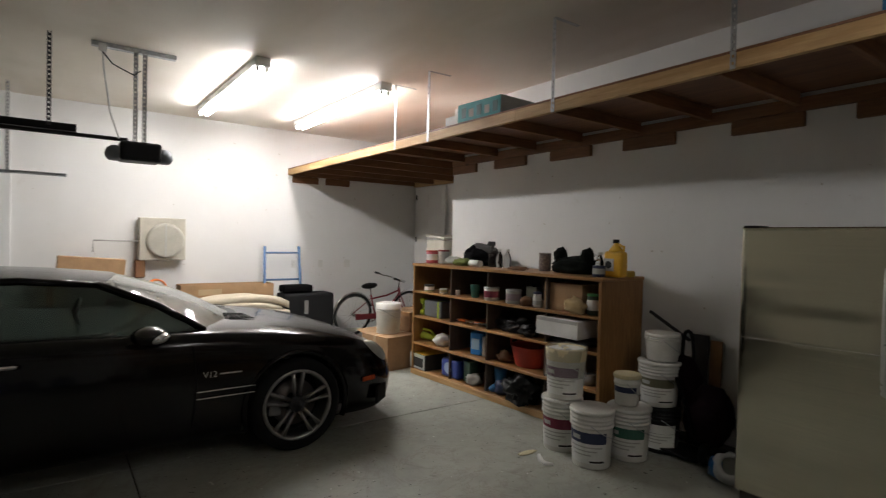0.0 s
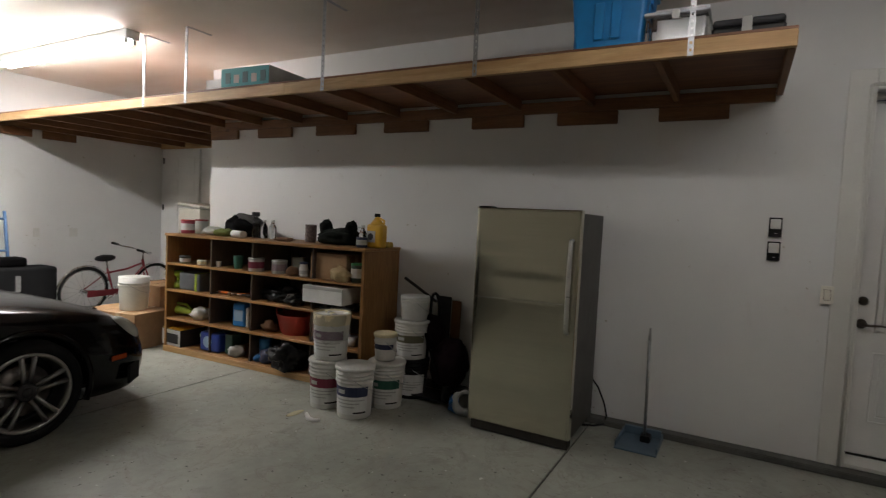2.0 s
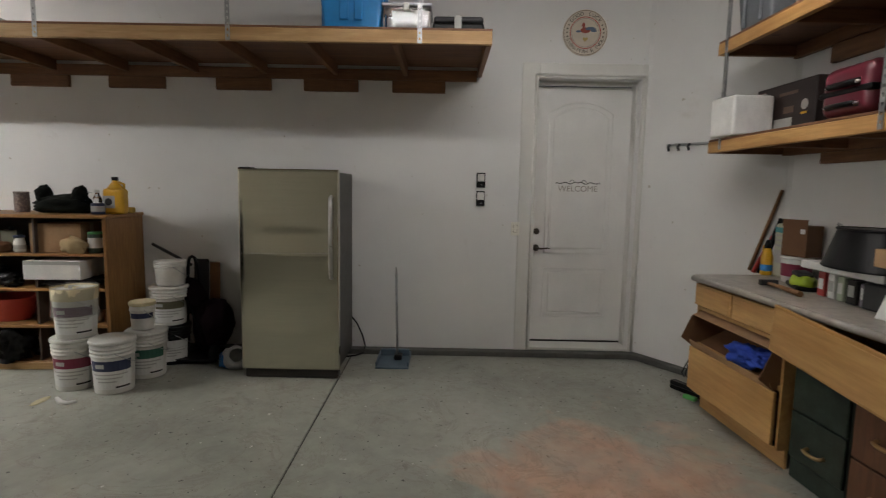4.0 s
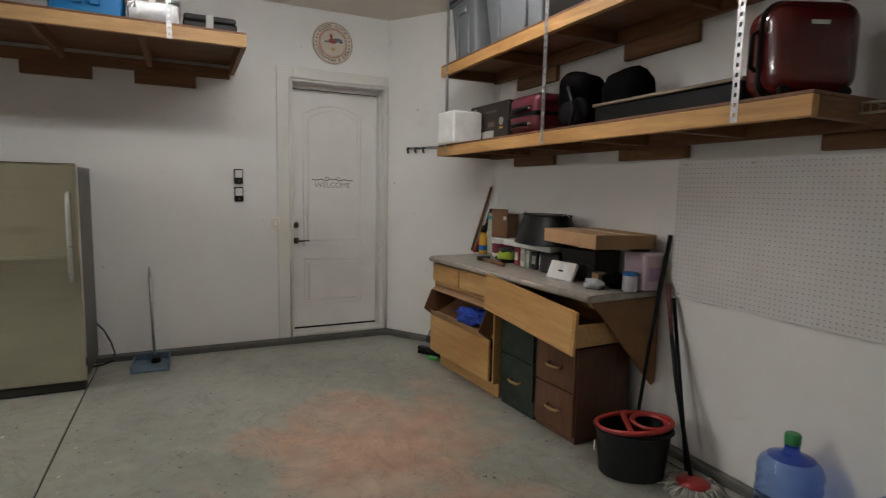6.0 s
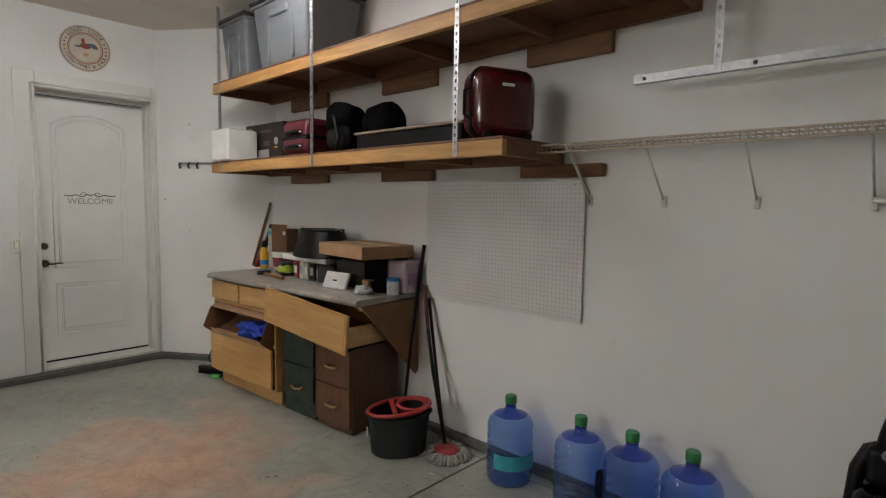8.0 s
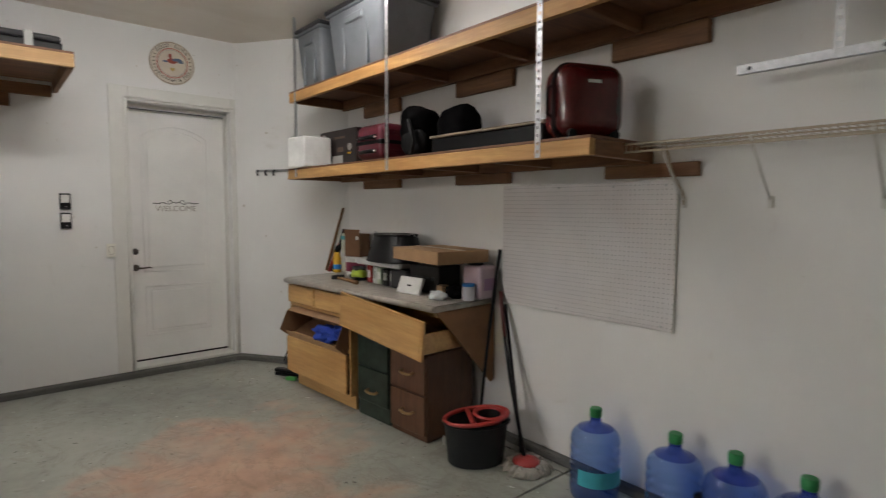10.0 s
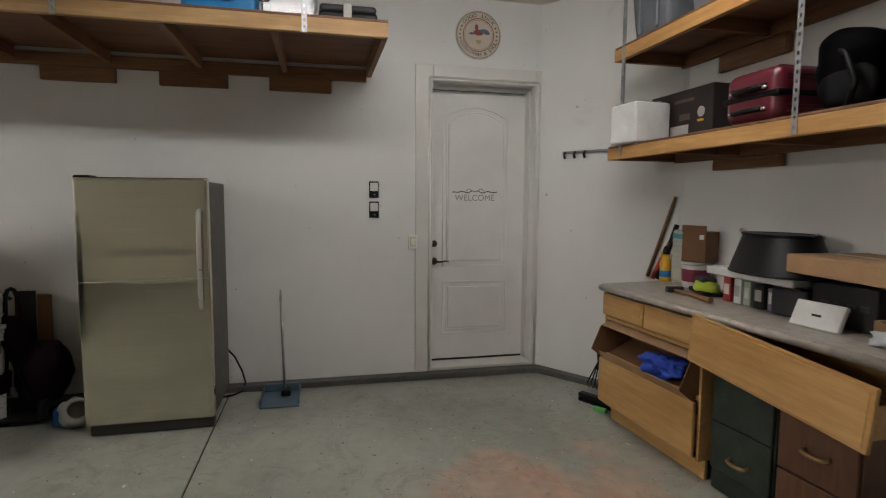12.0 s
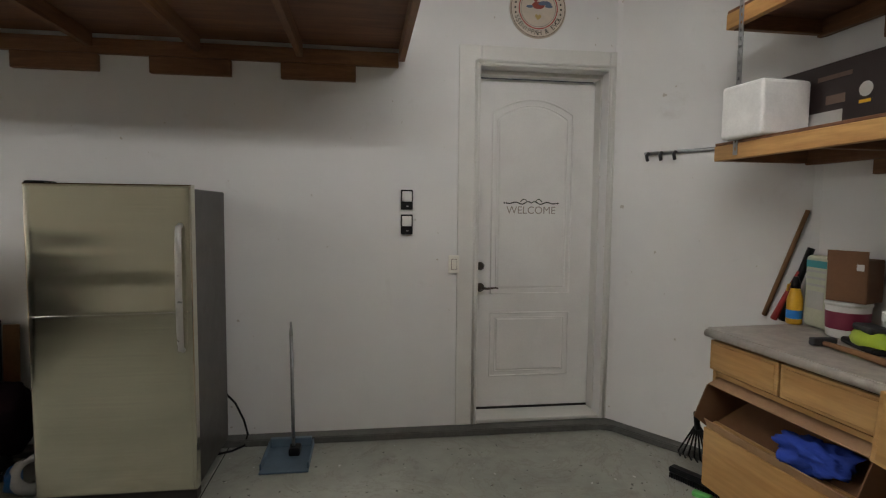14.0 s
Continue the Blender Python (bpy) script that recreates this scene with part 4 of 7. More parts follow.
# second row
db = thing("dumbbell", "lime green hand weight standing on end", "hand weight", inbc(ymap(5.20), 0.12, SZ[2] + 0.001))
part("lower_head", lathe([(0.035, 0), (0.045, 0.015), (0.045, 0.05), (0.02, 0.07)], 16), GREENC, db)
part("grip", lathe([(0.018, 0.07), (0.018, 0.12)], 12), GREENC, db)
part("upper_head", lathe([(0.02, 0.12), (0.045, 0.14), (0.045, 0.175), (0.03, 0.19)], 16), GREENC, db)
tc = thing("tool_case", "grey plastic case with a lime green strap", "case", inbc(ymap(4.95), 0.16, SZ[2] + 0.001))
part("shell", box(-0.1, 0.1, -0.15, 0.15, 0, 0.185, 0.018, 3), GREYPL, tc)
part("strap", box(-0.103, 0.103, -0.12, -0.085, 0.001, 0.187, 0.004), GREENC, tc)
for k, (yy, rz, mt) in enumerate(((4.55, 12, ORANGE), (4.40, -20, BROWNCARD), (4.28, 30, ORANGE), (4.2, 5, INK))):
    hs = thing("pruning_shears", "old garden hand tool with worn handles", "hand tool", inbc(ymap(yy), 0.12, SZ[2] + 0.018, rz + 90), group="garden hand tools")
    for s in (-1, 1):
        part("handle", tube([(-0.12, s * 0.03, 0), (-0.05, s * 0.014, 0.004), (0.0, 0, 0.004)], 0.011, 8), mt, hs)
    part("blade", box(0.0, 0.09, -0.012, 0.012, 0.0, 0.006, 0.002), GALV, hs)
solid("black_bag", blob(0.12, 0.20, 0.085, 11, 0.6, 4), BAGFILM, "crumpled black plastic sack", "plastic sack", inbc(ymap(3.70), 0.2, SZ[2] + 0.001))
solid("black_bag", blob(0.08, 0.09, 0.06, 12, 0.5, 4), BAGFILM, "small twist of black plastic film", "plastic sack", inbc(ymap(3.45), 0.1, SZ[2] + 0.001))
wbx = thing("white_box", "long white cardboard carton jutting from a bay", "carton", inbc(ymap(3.03), 0.10, SZ[2] + 0.075))
part("carton", box(-0.13, 0.30, -0.24, 0.20, 0, 0.15, 0.004), PAPER, wbx)
part("lid_edge", box(-0.133, -0.1305, -0.235, 0.195, 0.12, 0.149), PALE, wbx)
rack = solid("wire_tangle", blob(0.14, 0.2, 0.055, 15, 0.6, 4), DARKGREY, "flat heap of dark hose fittings", "fittings heap", inbc(ymap(2.95), 0.16, SZ[2] + 0.001))
# third row
gt = thing("hand_vacuum", "lime and black cordless tool on its side", "power tool", inbc(ymap(5.14), 0.15, SZ[1] + 0.001, 20))
part("body", tube([(-0.02, -0.16, 0.035), (0, -0.05, 0.05), (0.02, 0.08, 0.06), (0.02, 0.16, 0.05)], [0.02, 0.034, 0.045, 0.03], 12), GREENC, gt)
part("grip", tube([(0.02, -0.10, 0.05), (0.02, -0.02, 0.12), (0.02, 0.08, 0.13), (0.02, 0.13, 0.08)], 0.014, 10), GREENC, gt)
part("nozzle", tube([(-0.02, -0.16, 0.035), (-0.03, -0.24, 0.025)], [0.02, 0.03], 10), BLACKPL, gt)
solid("white_cloth", blob(0.09, 0.1, 0.075, 17, 0.35), PAPER, "folded white cloth on a shelf", "cloth", inbc(ymap(4.83), 0.12, SZ[1] + 0.001))
bb = thing("blue_package", "upright blue plastic package with a white panel", "package", inbc(ymap(4.22), 0.14, SZ[1] + 0.001, 6))
part("pack", box(-0.05, 0.05, -0.075, 0.075, 0, 0.235, 0.02, 3), BLUE, bb)
part("panel", box(-0.053, -0.0505, -0.055, 0.05, 0.06, 0.17), tint("pale_blue_label", (0.35, 0.5, 0.65)), bb)
part("spout", box(-0.04, 0.04, -0.115, -0.078, 0, 0.2, 0.008), PAPER, bb)
rb = thing("red_basket", "red plastic trug tub with cut handles", "trug tub", inbc(ymap(3.54), 0.22, SZ[1] + 0.001))
part("tub", lathe([(0.14, 0), (0.15, 0.01), (0.20, 0.19), (0.208, 0.195), (0.196, 0.185), (0.14, 0.02)], 28, (0, 0, 0), 0.85, 1.0, False), RED, rb)
for s in (-1, 1):
    part("handle", tube([(-0.05, s * 0.2, 0.19), (-0.04, s * 0.215, 0.225), (0.04, s * 0.215, 0.225), (0.05, s * 0.2, 0.19)], 0.009, 8), RED, rb)
solid("brown_bundle", blob(0.07, 0.08, 0.06, 21, 0.5), BROWNCARD, "small brown bundle of roots", "bundle", inbc(ymap(3.83), 0.14, SZ[1] + 0.001))
# bottom row
pb = thing("boxed_appliance", "printed yellow and white product box", "product box", inbc(ymap(5.14), 0.16, SZ[0] + 0.001, -4))
part("box", box(-0.15, 0.15, -0.155, 0.155, 0, 0.175, 0.004), INK, pb)
part("print_panel", box(-0.153, -0.1505, -0.15, 0.15, 0.005, 0.17), PALE, pb)
part("print_panel", box(-0.1545, -0.1533, -0.12, 0.08, 0.03, 0.13), INK, pb)
part("top_panel", box(-0.15, 0.15, -0.15, 0.15, 0.1755, 0.178), YELLOW, pb)
bj = thing("detergent_tub", "blue detergent tub with a pale round label", "detergent tub", inbc(ymap(4.60), 0.14, SZ[0] + 0.001))
part("tub", box(-0.09, 0.09, -0.14, 0.14, 0, 0.2, 0.03, 3), tint("deep_blue_plastic", (0.02, 0.05, 0.30), 0.35), bj)
part("label_disc", lathe([(0.06, 0), (0.06, 0.002)], 24), tint("pale_blue_print", (0.3, 0.42, 0.6)), bj).matrix_basis = pose(-0.0905, 0.02, 0.1, 0, -90, 0)
part("handle", tube([(0, -0.12, 0.2), (0, -0.1, 0.235), (0, 0.1, 0.235), (0, 0.12, 0.2)], 0.008, 8), NAVY, bj)
part("cap", lathe([(0.03, 0.2), (0.03, 0.225)], 14, (0, 0.19, -0.08)), GREENC, bj)
solid("green_carton", box(-0.06, 0.06, -0.05, 0.05, 0, 0.2, 0.006), tint("dark_green_card", (0.02, 0.06, 0.04)), "dark green upright carton", "carton", inbc(ymap(4.36), 0.16, SZ[0] + 0.001))
solid("clear_bag", blob(0.08, 0.09, 0.06, 25, 0.4), PALE, "crumpled grey clear plastic bag", "plastic bag", inbc(ymap(4.24), 0.1, SZ[0] + 0.001))
bo = thing("rubber_boot", "short blue rubber boot", "boot", inbc(ymap(3.90), 0.14, SZ[0] + 0.001))
part("shaft", tube([(0.03, 0, 0.06), (0.03, 0, 0.22)], [0.055, 0.065], 16), tint("boot_blue", (0.04, 0.20, 0.45), 0.35), bo)
part("foot", blob(0.12, 0.05, 0.045, 27, 0.05), tint("boot_blue_foot", (0.04, 0.19, 0.43), 0.35), bo)
solid("navy_bag", blob(0.08, 0.1, 0.08, 29, 0.35), NAVY, "navy crumpled packet in a bay", "packet", inbc(ymap(3.78), 0.10, SZ[0] + 0.001))
solid("bin_bag", blob(0.14, 0.18, 0.14, 31, 0.6, 4), BAGFILM, "full black bin bag spilling from a bay", "bin bag", inbc(ymap(3.50), 0.06, SZ[0] + 0.001))
solid("bin_bag", blob(0.12, 0.14, 0.10, 33, 0.5, 4), BAGFILM, "black bin bag at the back of a bay", "bin bag", inbc(ymap(3.25), 0.25, SZ[0] + 0.001))
solid("scrap_tin", lathe([(0.05, 0), (0.05, 0.09)], 16), GALV, "small plain steel tin", "tin", inbc(ymap(2.75), 0.12, SZ[1] + 0.001))
# on top
ZT = BH + 0.001
pj = pot("pink_tub", "pink plastic tub with a white label", "tub", pose(4.43, 5.02, ZT), 0.075, 0.14, tint("pink_plastic", (0.45, 0.08, 0.12)), RED, PAPER)
pot("grey_jar", "grey jar with a rust-coloured lid", "jar", pose(4.50, 4.90, ZT), 0.065, 0.15, PALE, tint("rust_lid", (0.20, 0.03, 0.03)))
solid("rag_heap", blob(0.10, 0.13, 0.05, 41, 0.4), PALE, "low heap of pale rags", "rags", pose(4.50, 4.68, ZT))
bag = thing("tool_bag", "black cloth tool bag with side pockets", "tool bag", pose(4.66, 4.40, ZT))
part("bag_body", blob(0.13, 0.25, 0.12, 43, 0.3, 4), BLACKCL, bag)
part("flap", blob(0.11, 0.20, 0.05, 44, 0.25), tint("grey_bag_lining", (0.06, 0.058, 0.055), 0.85, bump=0.4), bag, "grey upturned flap").matrix_basis = pose(0.01, -0.05, 0.14, 12, 14, 0)
part("side_pocket", box(-0.14, -0.11, 0.02, 0.16, 0.02, 0.14, 0.012, 2), CHARCOAL, bag)
solid("green_rag", blob(0.07, 0.12, 0.045, 45, 0.35), tint("moss_cloth", (0.20, 0.24, 0.07), 0.95), "crumpled moss green rag", "rag", pose(4.44, 4.46, ZT))
solid("paper_roll", tube([(4.42, 4.30, ZT + 0.035), (4.38, 4.10, ZT + 0.035)], 0.034, 16), PAPER, "white paper towel roll on its side", "paper roll")
sp = thing("spray_bottle", "clear spray bottle with a grey trigger", "spray bottle", pose(4.56, 4.12, ZT))
part("bottle", lathe([(0.04, 0), (0.042, 0.01), (0.042, 0.14), (0.016, 0.19), (0.014, 0.22)], 18), CLEAR, sp)
part("trigger_head", box(-0.06, 0.03, -0.014, 0.014, 0.22, 0.265, 0.008, 2), DARKGREY, sp)
part("trigger", tube([(-0.035, 0, 0.225), (-0.05, 0, 0.18)], 0.006, 6), DARKGREY, sp)
for yy, xx in ((4.03, 4.58), (3.965, 4.63)):
    bottle("water_bottle", "clear plastic bottle with a pale cap", "bottle", pose(xx, yy, ZT), 0.036, 0.19, CLEAR, WHITEPL, 0.4)
solid("twig_heap", blob(0.05, 0.12, 0.02, 47, 0.6), BROWNCARD, "small litter of dry scraps", "scraps", pose(4.45, 3.62, ZT))
pot("screw_jar", "tall clear jar of mixed screws", "jar", pose(4.60, 3.42, ZT), 0.055, 0.165, tint("mixed_screws", (0.28, 0.22, 0.20), 0.5, var=0.5, scale=60), CLEAR)
bs = thing("carry_bag", "slumped green-black carry bag with two upright handles", "bag", pose(4.62, 3.08, ZT))
BAGCL = tint("green_black_cloth", (0.008, 0.010, 0.008), 0.8, bump=0.5, fine=120, spec=0.1)
part("bag_body", blob(0.15, 0.23, 0.085, 49, 0.28, 4), BAGCL, bs)
for s in (-1, 1):
    part("end_fold", blob(0.06, 0.06, 0.075, 50 + s, 0.3, 4), BAGCL, bs).matrix_basis = pose(-0.02, s * 0.15, 0.09)
    part("handle", tube([(-0.03, s * 0.19, 0.10), (-0.03, s * 0.17, 0.19), (-0.03, s * 0.12, 0.20), (-0.03, s * 0.09, 0.12)], 0.015, 8), BLACKPL, bs)
part("rod", tube([(0, -0.24, 0.17), (0, -0.14, 0.178)], 0.004, 6), GALV, bs)
bottle("water_bottle", "water bottle with a blue label", "bottle", pose(4.53, 2.74, ZT), 0.036, 0.2, CLEAR, WHITEPL, 0.45, BLUE)
pot("navy_can", "short navy can with a pale label", "can", pose(4.47, 2.70, ZT), 0.05, 0.09, NAVY, None, PALE)
yj = thing("antifreeze_jug", "yellow plastic jug with a black cap", "jug", pose(4.55, 2.60, ZT))
part("body", box(-0.05, 0.05, -0.085, 0.085, 0, 0.21, 0.025, 3), YELLOW, yj)
part("shoulder", lathe([(0.075, 0.2), (0.05, 0.235), (0.024, 0.265), (0.024, 0.275)], 20, (0, 0.0, 0), 0.62, 1.0), YELLOW, yj)
part("handle", tube([(0, -0.07, 0.2), (0, -0.075, 0.245), (0, -0.03, 0.262)], 0.011, 8), YELLOW, yj)
part("cap", lathe([(0.026, 0.275), (0.026, 0.305)], 16), BLACKPL, yj)
part("label_panel", box(-0.053, -0.0505, -0.02, 0.075, 0.05, 0.15), PALE, yj)
part("label_disc", lathe([(0.03, 0), (0.03, 0.001)], 20), INK, yj).matrix_basis = pose(-0.0532, 0.03, 0.1, 0, -90, 0)
solid("yellow_sponge", box(-0.03, 0.03, -0.05, 0.05, 0, 0.05, 0.012, 2), tint("sponge", (0.42, 0.28, 0.05), 0.95, bump=0.8), "old yellow sponge on the bookcase", "sponge", pose(4.72, 2.60, ZT))


# ---- pails by the bookcase ----
def pail(label, x, y, z, r, h, band=None, lid=OFFWHITE, body=OFFWHITE, ribs=3, liner=None, rz=0.0, text=True):
    o = thing("pail", label, "pail", pose(x, y, z, 0, 0, rz), group="plastic pails")
    prof = [(r * 0.86, 0), (r * 0.88, 0.008), (r * 0.955, h * 0.70)]
    for k in range(ribs):
        a = h * (0.72 + 0.075 * k)
        prof += [(r * 0.96, a), (r * 1.02, a + 0.006), (r * 1.02, a + 0.012), (r * 0.965, a + 0.018)]
    prof += [(r, h)]
    part("shell", lathe(prof, 32), body, o)
    if lid:
        part("lid", lathe([(r * 1.02, h - 0.014), (r * 1.06, h - 0.010), (r * 1.06, h + 0.008), (r * 0.99, h + 0.016), (r * 0.95, h + 0.010)], 32), lid, o)
    if liner:
        part("liner", lathe([(r * 1.01, h * 0.78), (r * 1.03, h + 0.004), (r * 0.96, h + 0.012), (r * 0.9, h * 0.9)], 32, cap=False), liner, o)
    if band:
        def patch(nm, mt, a0, a1, f0, f1, out):
            bm = bmesh.new()
            n = 10
            lo, hi = [], []
            for k in range(n + 1):
                t = radians(a0 + (a1 - a0) * k / n - rz)
                for dest, fz in ((lo, f0), (hi, f1)):
                    rr = r * (0.88 + 0.075 * fz / 0.70) + out
                    dest.append(bm.verts.new((rr * math.cos(t), rr * math.sin(t), h * fz)))
            for k in range(n):
                bm.faces.new((lo[k], lo[k + 1], hi[k + 1], hi[k]))
            part(nm, bm, mt, o)

        patch("label_band", band, 140, 262, 0.46, 0.66, 0.0016)
        if text:
            patch("label_sheet", PAPER, 140, 262, 0.10, 0.455, 0.0012)
            for k in range(3):
                patch("print_line", PALE, 150 + 7 * k, 250 - 16 * k, 0.38 - 0.07 * k, 0.405 - 0.07 * k, 0.0022)
            patch("print_block", INK, 214, 258, 0.12, 0.155, 0.0022)
            patch("print_block", PALE, 158, 186, 0.52, 0.60, 0.0026)
    a = 0.6
    part("bail", tube([(0.0 + r * 1.0 * math.cos(t), r * 1.03 * math.sin(t), h * 0.80 - 0.10 * abs(math.sin((t - a) / (math.pi) * math.pi))) for t in [a + math.pi + math.pi * k / 12 for k in range(13)]], 0.003, 6), GALV, o, "thin wire bail handle")
    return o


pail("white plastic pail with a maroon label band", 3.97, 2.61, Z0, 0.145, 0.37, MAROON)
p2 = pail("open white pail holding paint rollers, yellow rim", 3.97, 2.585, Z0 + 0.388, 0.146, 0.355, tint("plum_print", (0.12, 0.04, 0.10), 0.5), None, OFFWHITE, 0, CREAM)
pail("white lidded pail with a navy label band", 3.925, 2.295, Z0, 0.147, 0.375, NAVY)
pail("white lidded pail with a green label band", 4.25, 2.225, Z0, 0.147, 0.355, tint("green_print", (0.03, 0.12, 0.08), 0.5))
pail("small navy and white pail with a cream lid", 4.25, 2.25, Z0 + 0.373, 0.092, 0.205, NAVY, CREAM, OFFWHITE, 1, None, 0, False)
pail("black pail with a white label", 4.58, 2.19, Z0, 0.146, 0.32, PAPER, BLACKPL, BLACKPL)
pail("white lidded pail with a grey and black label", 4.57, 2.20, Z0 + 0.338, 0.147, 0.315, tint("khaki_print", (0.13, 0.12, 0.07), 0.5))
pail("grimy white open pail on the stack", 4.57, 2.18, Z0 + 0.672, 0.125, 0.20, None, None, OFFWHITE, 3)
bm = bmesh.new()
n = 28
rows = []
for z in (0.16, 0.22, 0.28, 0.345, 0.375):
    rows.append([((0.150 + 0.010 * noise.noise(Vector((3 * math.cos(t), 3 * math.sin(t), z * 9)))) * math.cos(t), (0.150 + 0.010 * noise.noise(Vector((3 * math.cos(t), 3 * math.sin(t), z * 9)))) * math.sin(t), z - (0.05 * abs(noise.noise(Vector((5 * math.cos(t), 5 * math.sin(t), 1)))) if z < 0.2 else 0)) for t in [2 * math.pi * k / n for k in range(n + 1)]])
part("film_wrap", sheet(rows), pane("clouded_film", (0.9, 0.9, 0.9), 0.22, (0.7, 0.7, 0.68)), p2, "torn clear plastic film")
for k in range(4):
    solid("paint_roller", tube([(3.92 + 0.03 * k, 2.51 + 0.05 * k, 0.44), (3.90 + 0.03 * k, 2.50 + 0.05 * k, 0.74)], 0.02, 10), CREAM if k % 2 else PALE, "used paint roller standing in the pail", "paint roller", group="paint rollers")
solid("torn_paper", tube([(3.66, 2.54, Z0 + 0.03), (3.64, 2.50, Z0 + 0.004), (3.62, 2.44, Z0 + 0.004), (3.66, 2.40, Z0 + 0.006)], [0.012, 0.02, 0.02, 0.012], 6), PAPER, "curled scrap of white paper on the floor", "paper scrap")
solid("dry_spill", lathe([(0.07, 0), (0.05, 0.0025)], 14, (3.67, 2.66, Z0 + 0.0005), 1.3, 0.5), tint("dried_cream_paint", (0.50, 0.45, 0.28), 0.8), "dried cream paint spot on the floor", "paint spot")

# ---- hand cart with a bag, boards against the wall ----
hc = thing("hand_cart", "folding hand cart carrying a dark plum bag", "hand cart", pose(-0.03, 0.11, 0))
part("frame_tube", tube([(4.70, 2.00, 0.04), (4.73, 1.985, 0.72), (4.73, 1.98, 0.82), (4.73, 1.965, 0.862), (4.73, 1.945, 0.872), (4.73, 1.925, 0.862), (4.73, 1.91, 0.82), (4.74, 1.90, 0.70)], 0.014, 10), BLACKPL, hc, "black looped handle")
part("frame_rail", tube([(4.60, 2.0, 0.05), (4.655, 1.995, 0.70)], 0.008, 8), GALV, hc, "steel rail")
part("frame_rail", tube([(4.70, 1.90, 0.05), (4.74, 1.90, 0.70)], 0.010, 8), BLACKPL, hc)
part("toe_plate", box(4.50, 4.76, 1.72, 2.00, Z0 + 0.03, Z0 + 0.045, 0.004), BLACKPL, hc)
part("bag", blob(0.13, 0.17, 0.22, 51, 0.18, 4), PLUMCL, hc, "slumped dark plum cloth bag").matrix_basis = pose(4.69, 1.78, Z0 + 0.14, 8, 0, 0)
part("bag_neck", blob(0.09, 0.10, 0.17, 52, 0.22, 4), PLUMCL, hc).matrix_basis = pose(4.70, 1.90, 0.40, -10, 0, 0)
part("webbing_strap", tube([(4.60, 1.98, 0.60), (4.575, 1.90, 0.45), (4.565, 1.82, 0.25), (4.60, 1.78, 0.12)], 0.010, 6), BLACKCL, hc)
for y in (1.72, 2.0):
    part("wheel", lathe([(0.03, -0.02), (0.07, -0.02), (0.075, 0), (0.07, 0.02), (0.03, 0.02)], 20), RUBBER, hc).matrix_basis = pose(4.60, y, Z0 + 0.076, 90, 0, 0)
for y0, y1, h, xx, mt in ((2.00, 2.13, 0.80, 4.86, DARKGREY), (1.93, 2.11, 0.775, 4.885, PALE), (1.90, 1.99, 0.77, 4.865, MDF)):
    solid("leaning_piece", box(-0.007, 0.007, y0, y1, 0, h, 0.002), mt, "thin board leaning on the wall", "board", pose(xx, 0, Z0 + 0.046, 0, 3, 0), group="leaning boards")
# Thin dark grey bar, slanting down behind the pails.
solid("leaning_piece", box(-0.01, 0.01, -0.20, 0.20, -0.012, 0.012, 0.003), DARKGREY, "thin dark bar slanting behind the pails", "board", pose(4.90, 2.33, 0.86, 28, 0, 0), group="leaning boards")

# ---- tape rolls in a plastic bag ----
tb = thing("bag_of_tape", "clear plastic bag holding a white and blue roll", "plastic bag", pose(4.46, 1.62, Z0))
part("film", blob(0.11, 0.13, 0.10, 55, 0.25), CLEAR, tb)
part("roll", lathe([(0.085, -0.03), (0.085, 0.03), (0.05, 0.03), (0.05, -0.03)], 28, cap=False), PAPER, tb).matrix_basis = pose(-0.01, -0.02, 0.09, 60, 0, -60)
part("packet", box(-0.05, 0.03, 0.03, 0.10, 0.005, 0.10, 0.012), BLUE, tb)

# ---- boxes and pail behind the car ----
carton("cardboard_box", "big brown cardboard box under the white pail", "cardboard box", pose(4.18, 5.52, Z0, 0, 0, 10), 0.48, 0.48, 0.385, CARD, TAPE, (14,))
pail("dirty white open pail on the cardboard box", 4.17, 5.56, Z0 + 0.391, 0.155, 0.36, None, None, OFFWHITE, 2)
carton("cardboard_box", "open brown box beside the bookcase", "cardboard box", pose(4.62, 5.75, Z0, 0, 0, 5), 0.40, 0.45, 0.62, CARD, None, (-30,))
solid("black_sack", blob(0.22, 0.25, 0.30, 61, 0.25), BAGFILM, "black sack by the bicycle", "sack", pose(5.15, 6.6, Z0))


fz = thing("utility_cabinet", "tall cream enamel cabinet with a slanting lid", "cabinet")
ENAMEL = tint("cream_enamel", (0.56, 0.54, 0.46), 0.45)
part("case", box(5.26, 5.68, 5.95, 6.38, Z0 + 0.001, 1.50, 0.012, 2), ENAMEL, fz)
part("lid", spin(box(5.245, 5.695, 5.935, 6.395, 1.50, 1.54, 0.012, 2), Matrix.Translation((5.47, 6.165, 1.525)) @ Matrix.Rotation(radians(5), 4, "X") @ Matrix.Translation((-5.47, -6.165, -1.50))), ENAMEL, fz, "cream lid not quite shut")


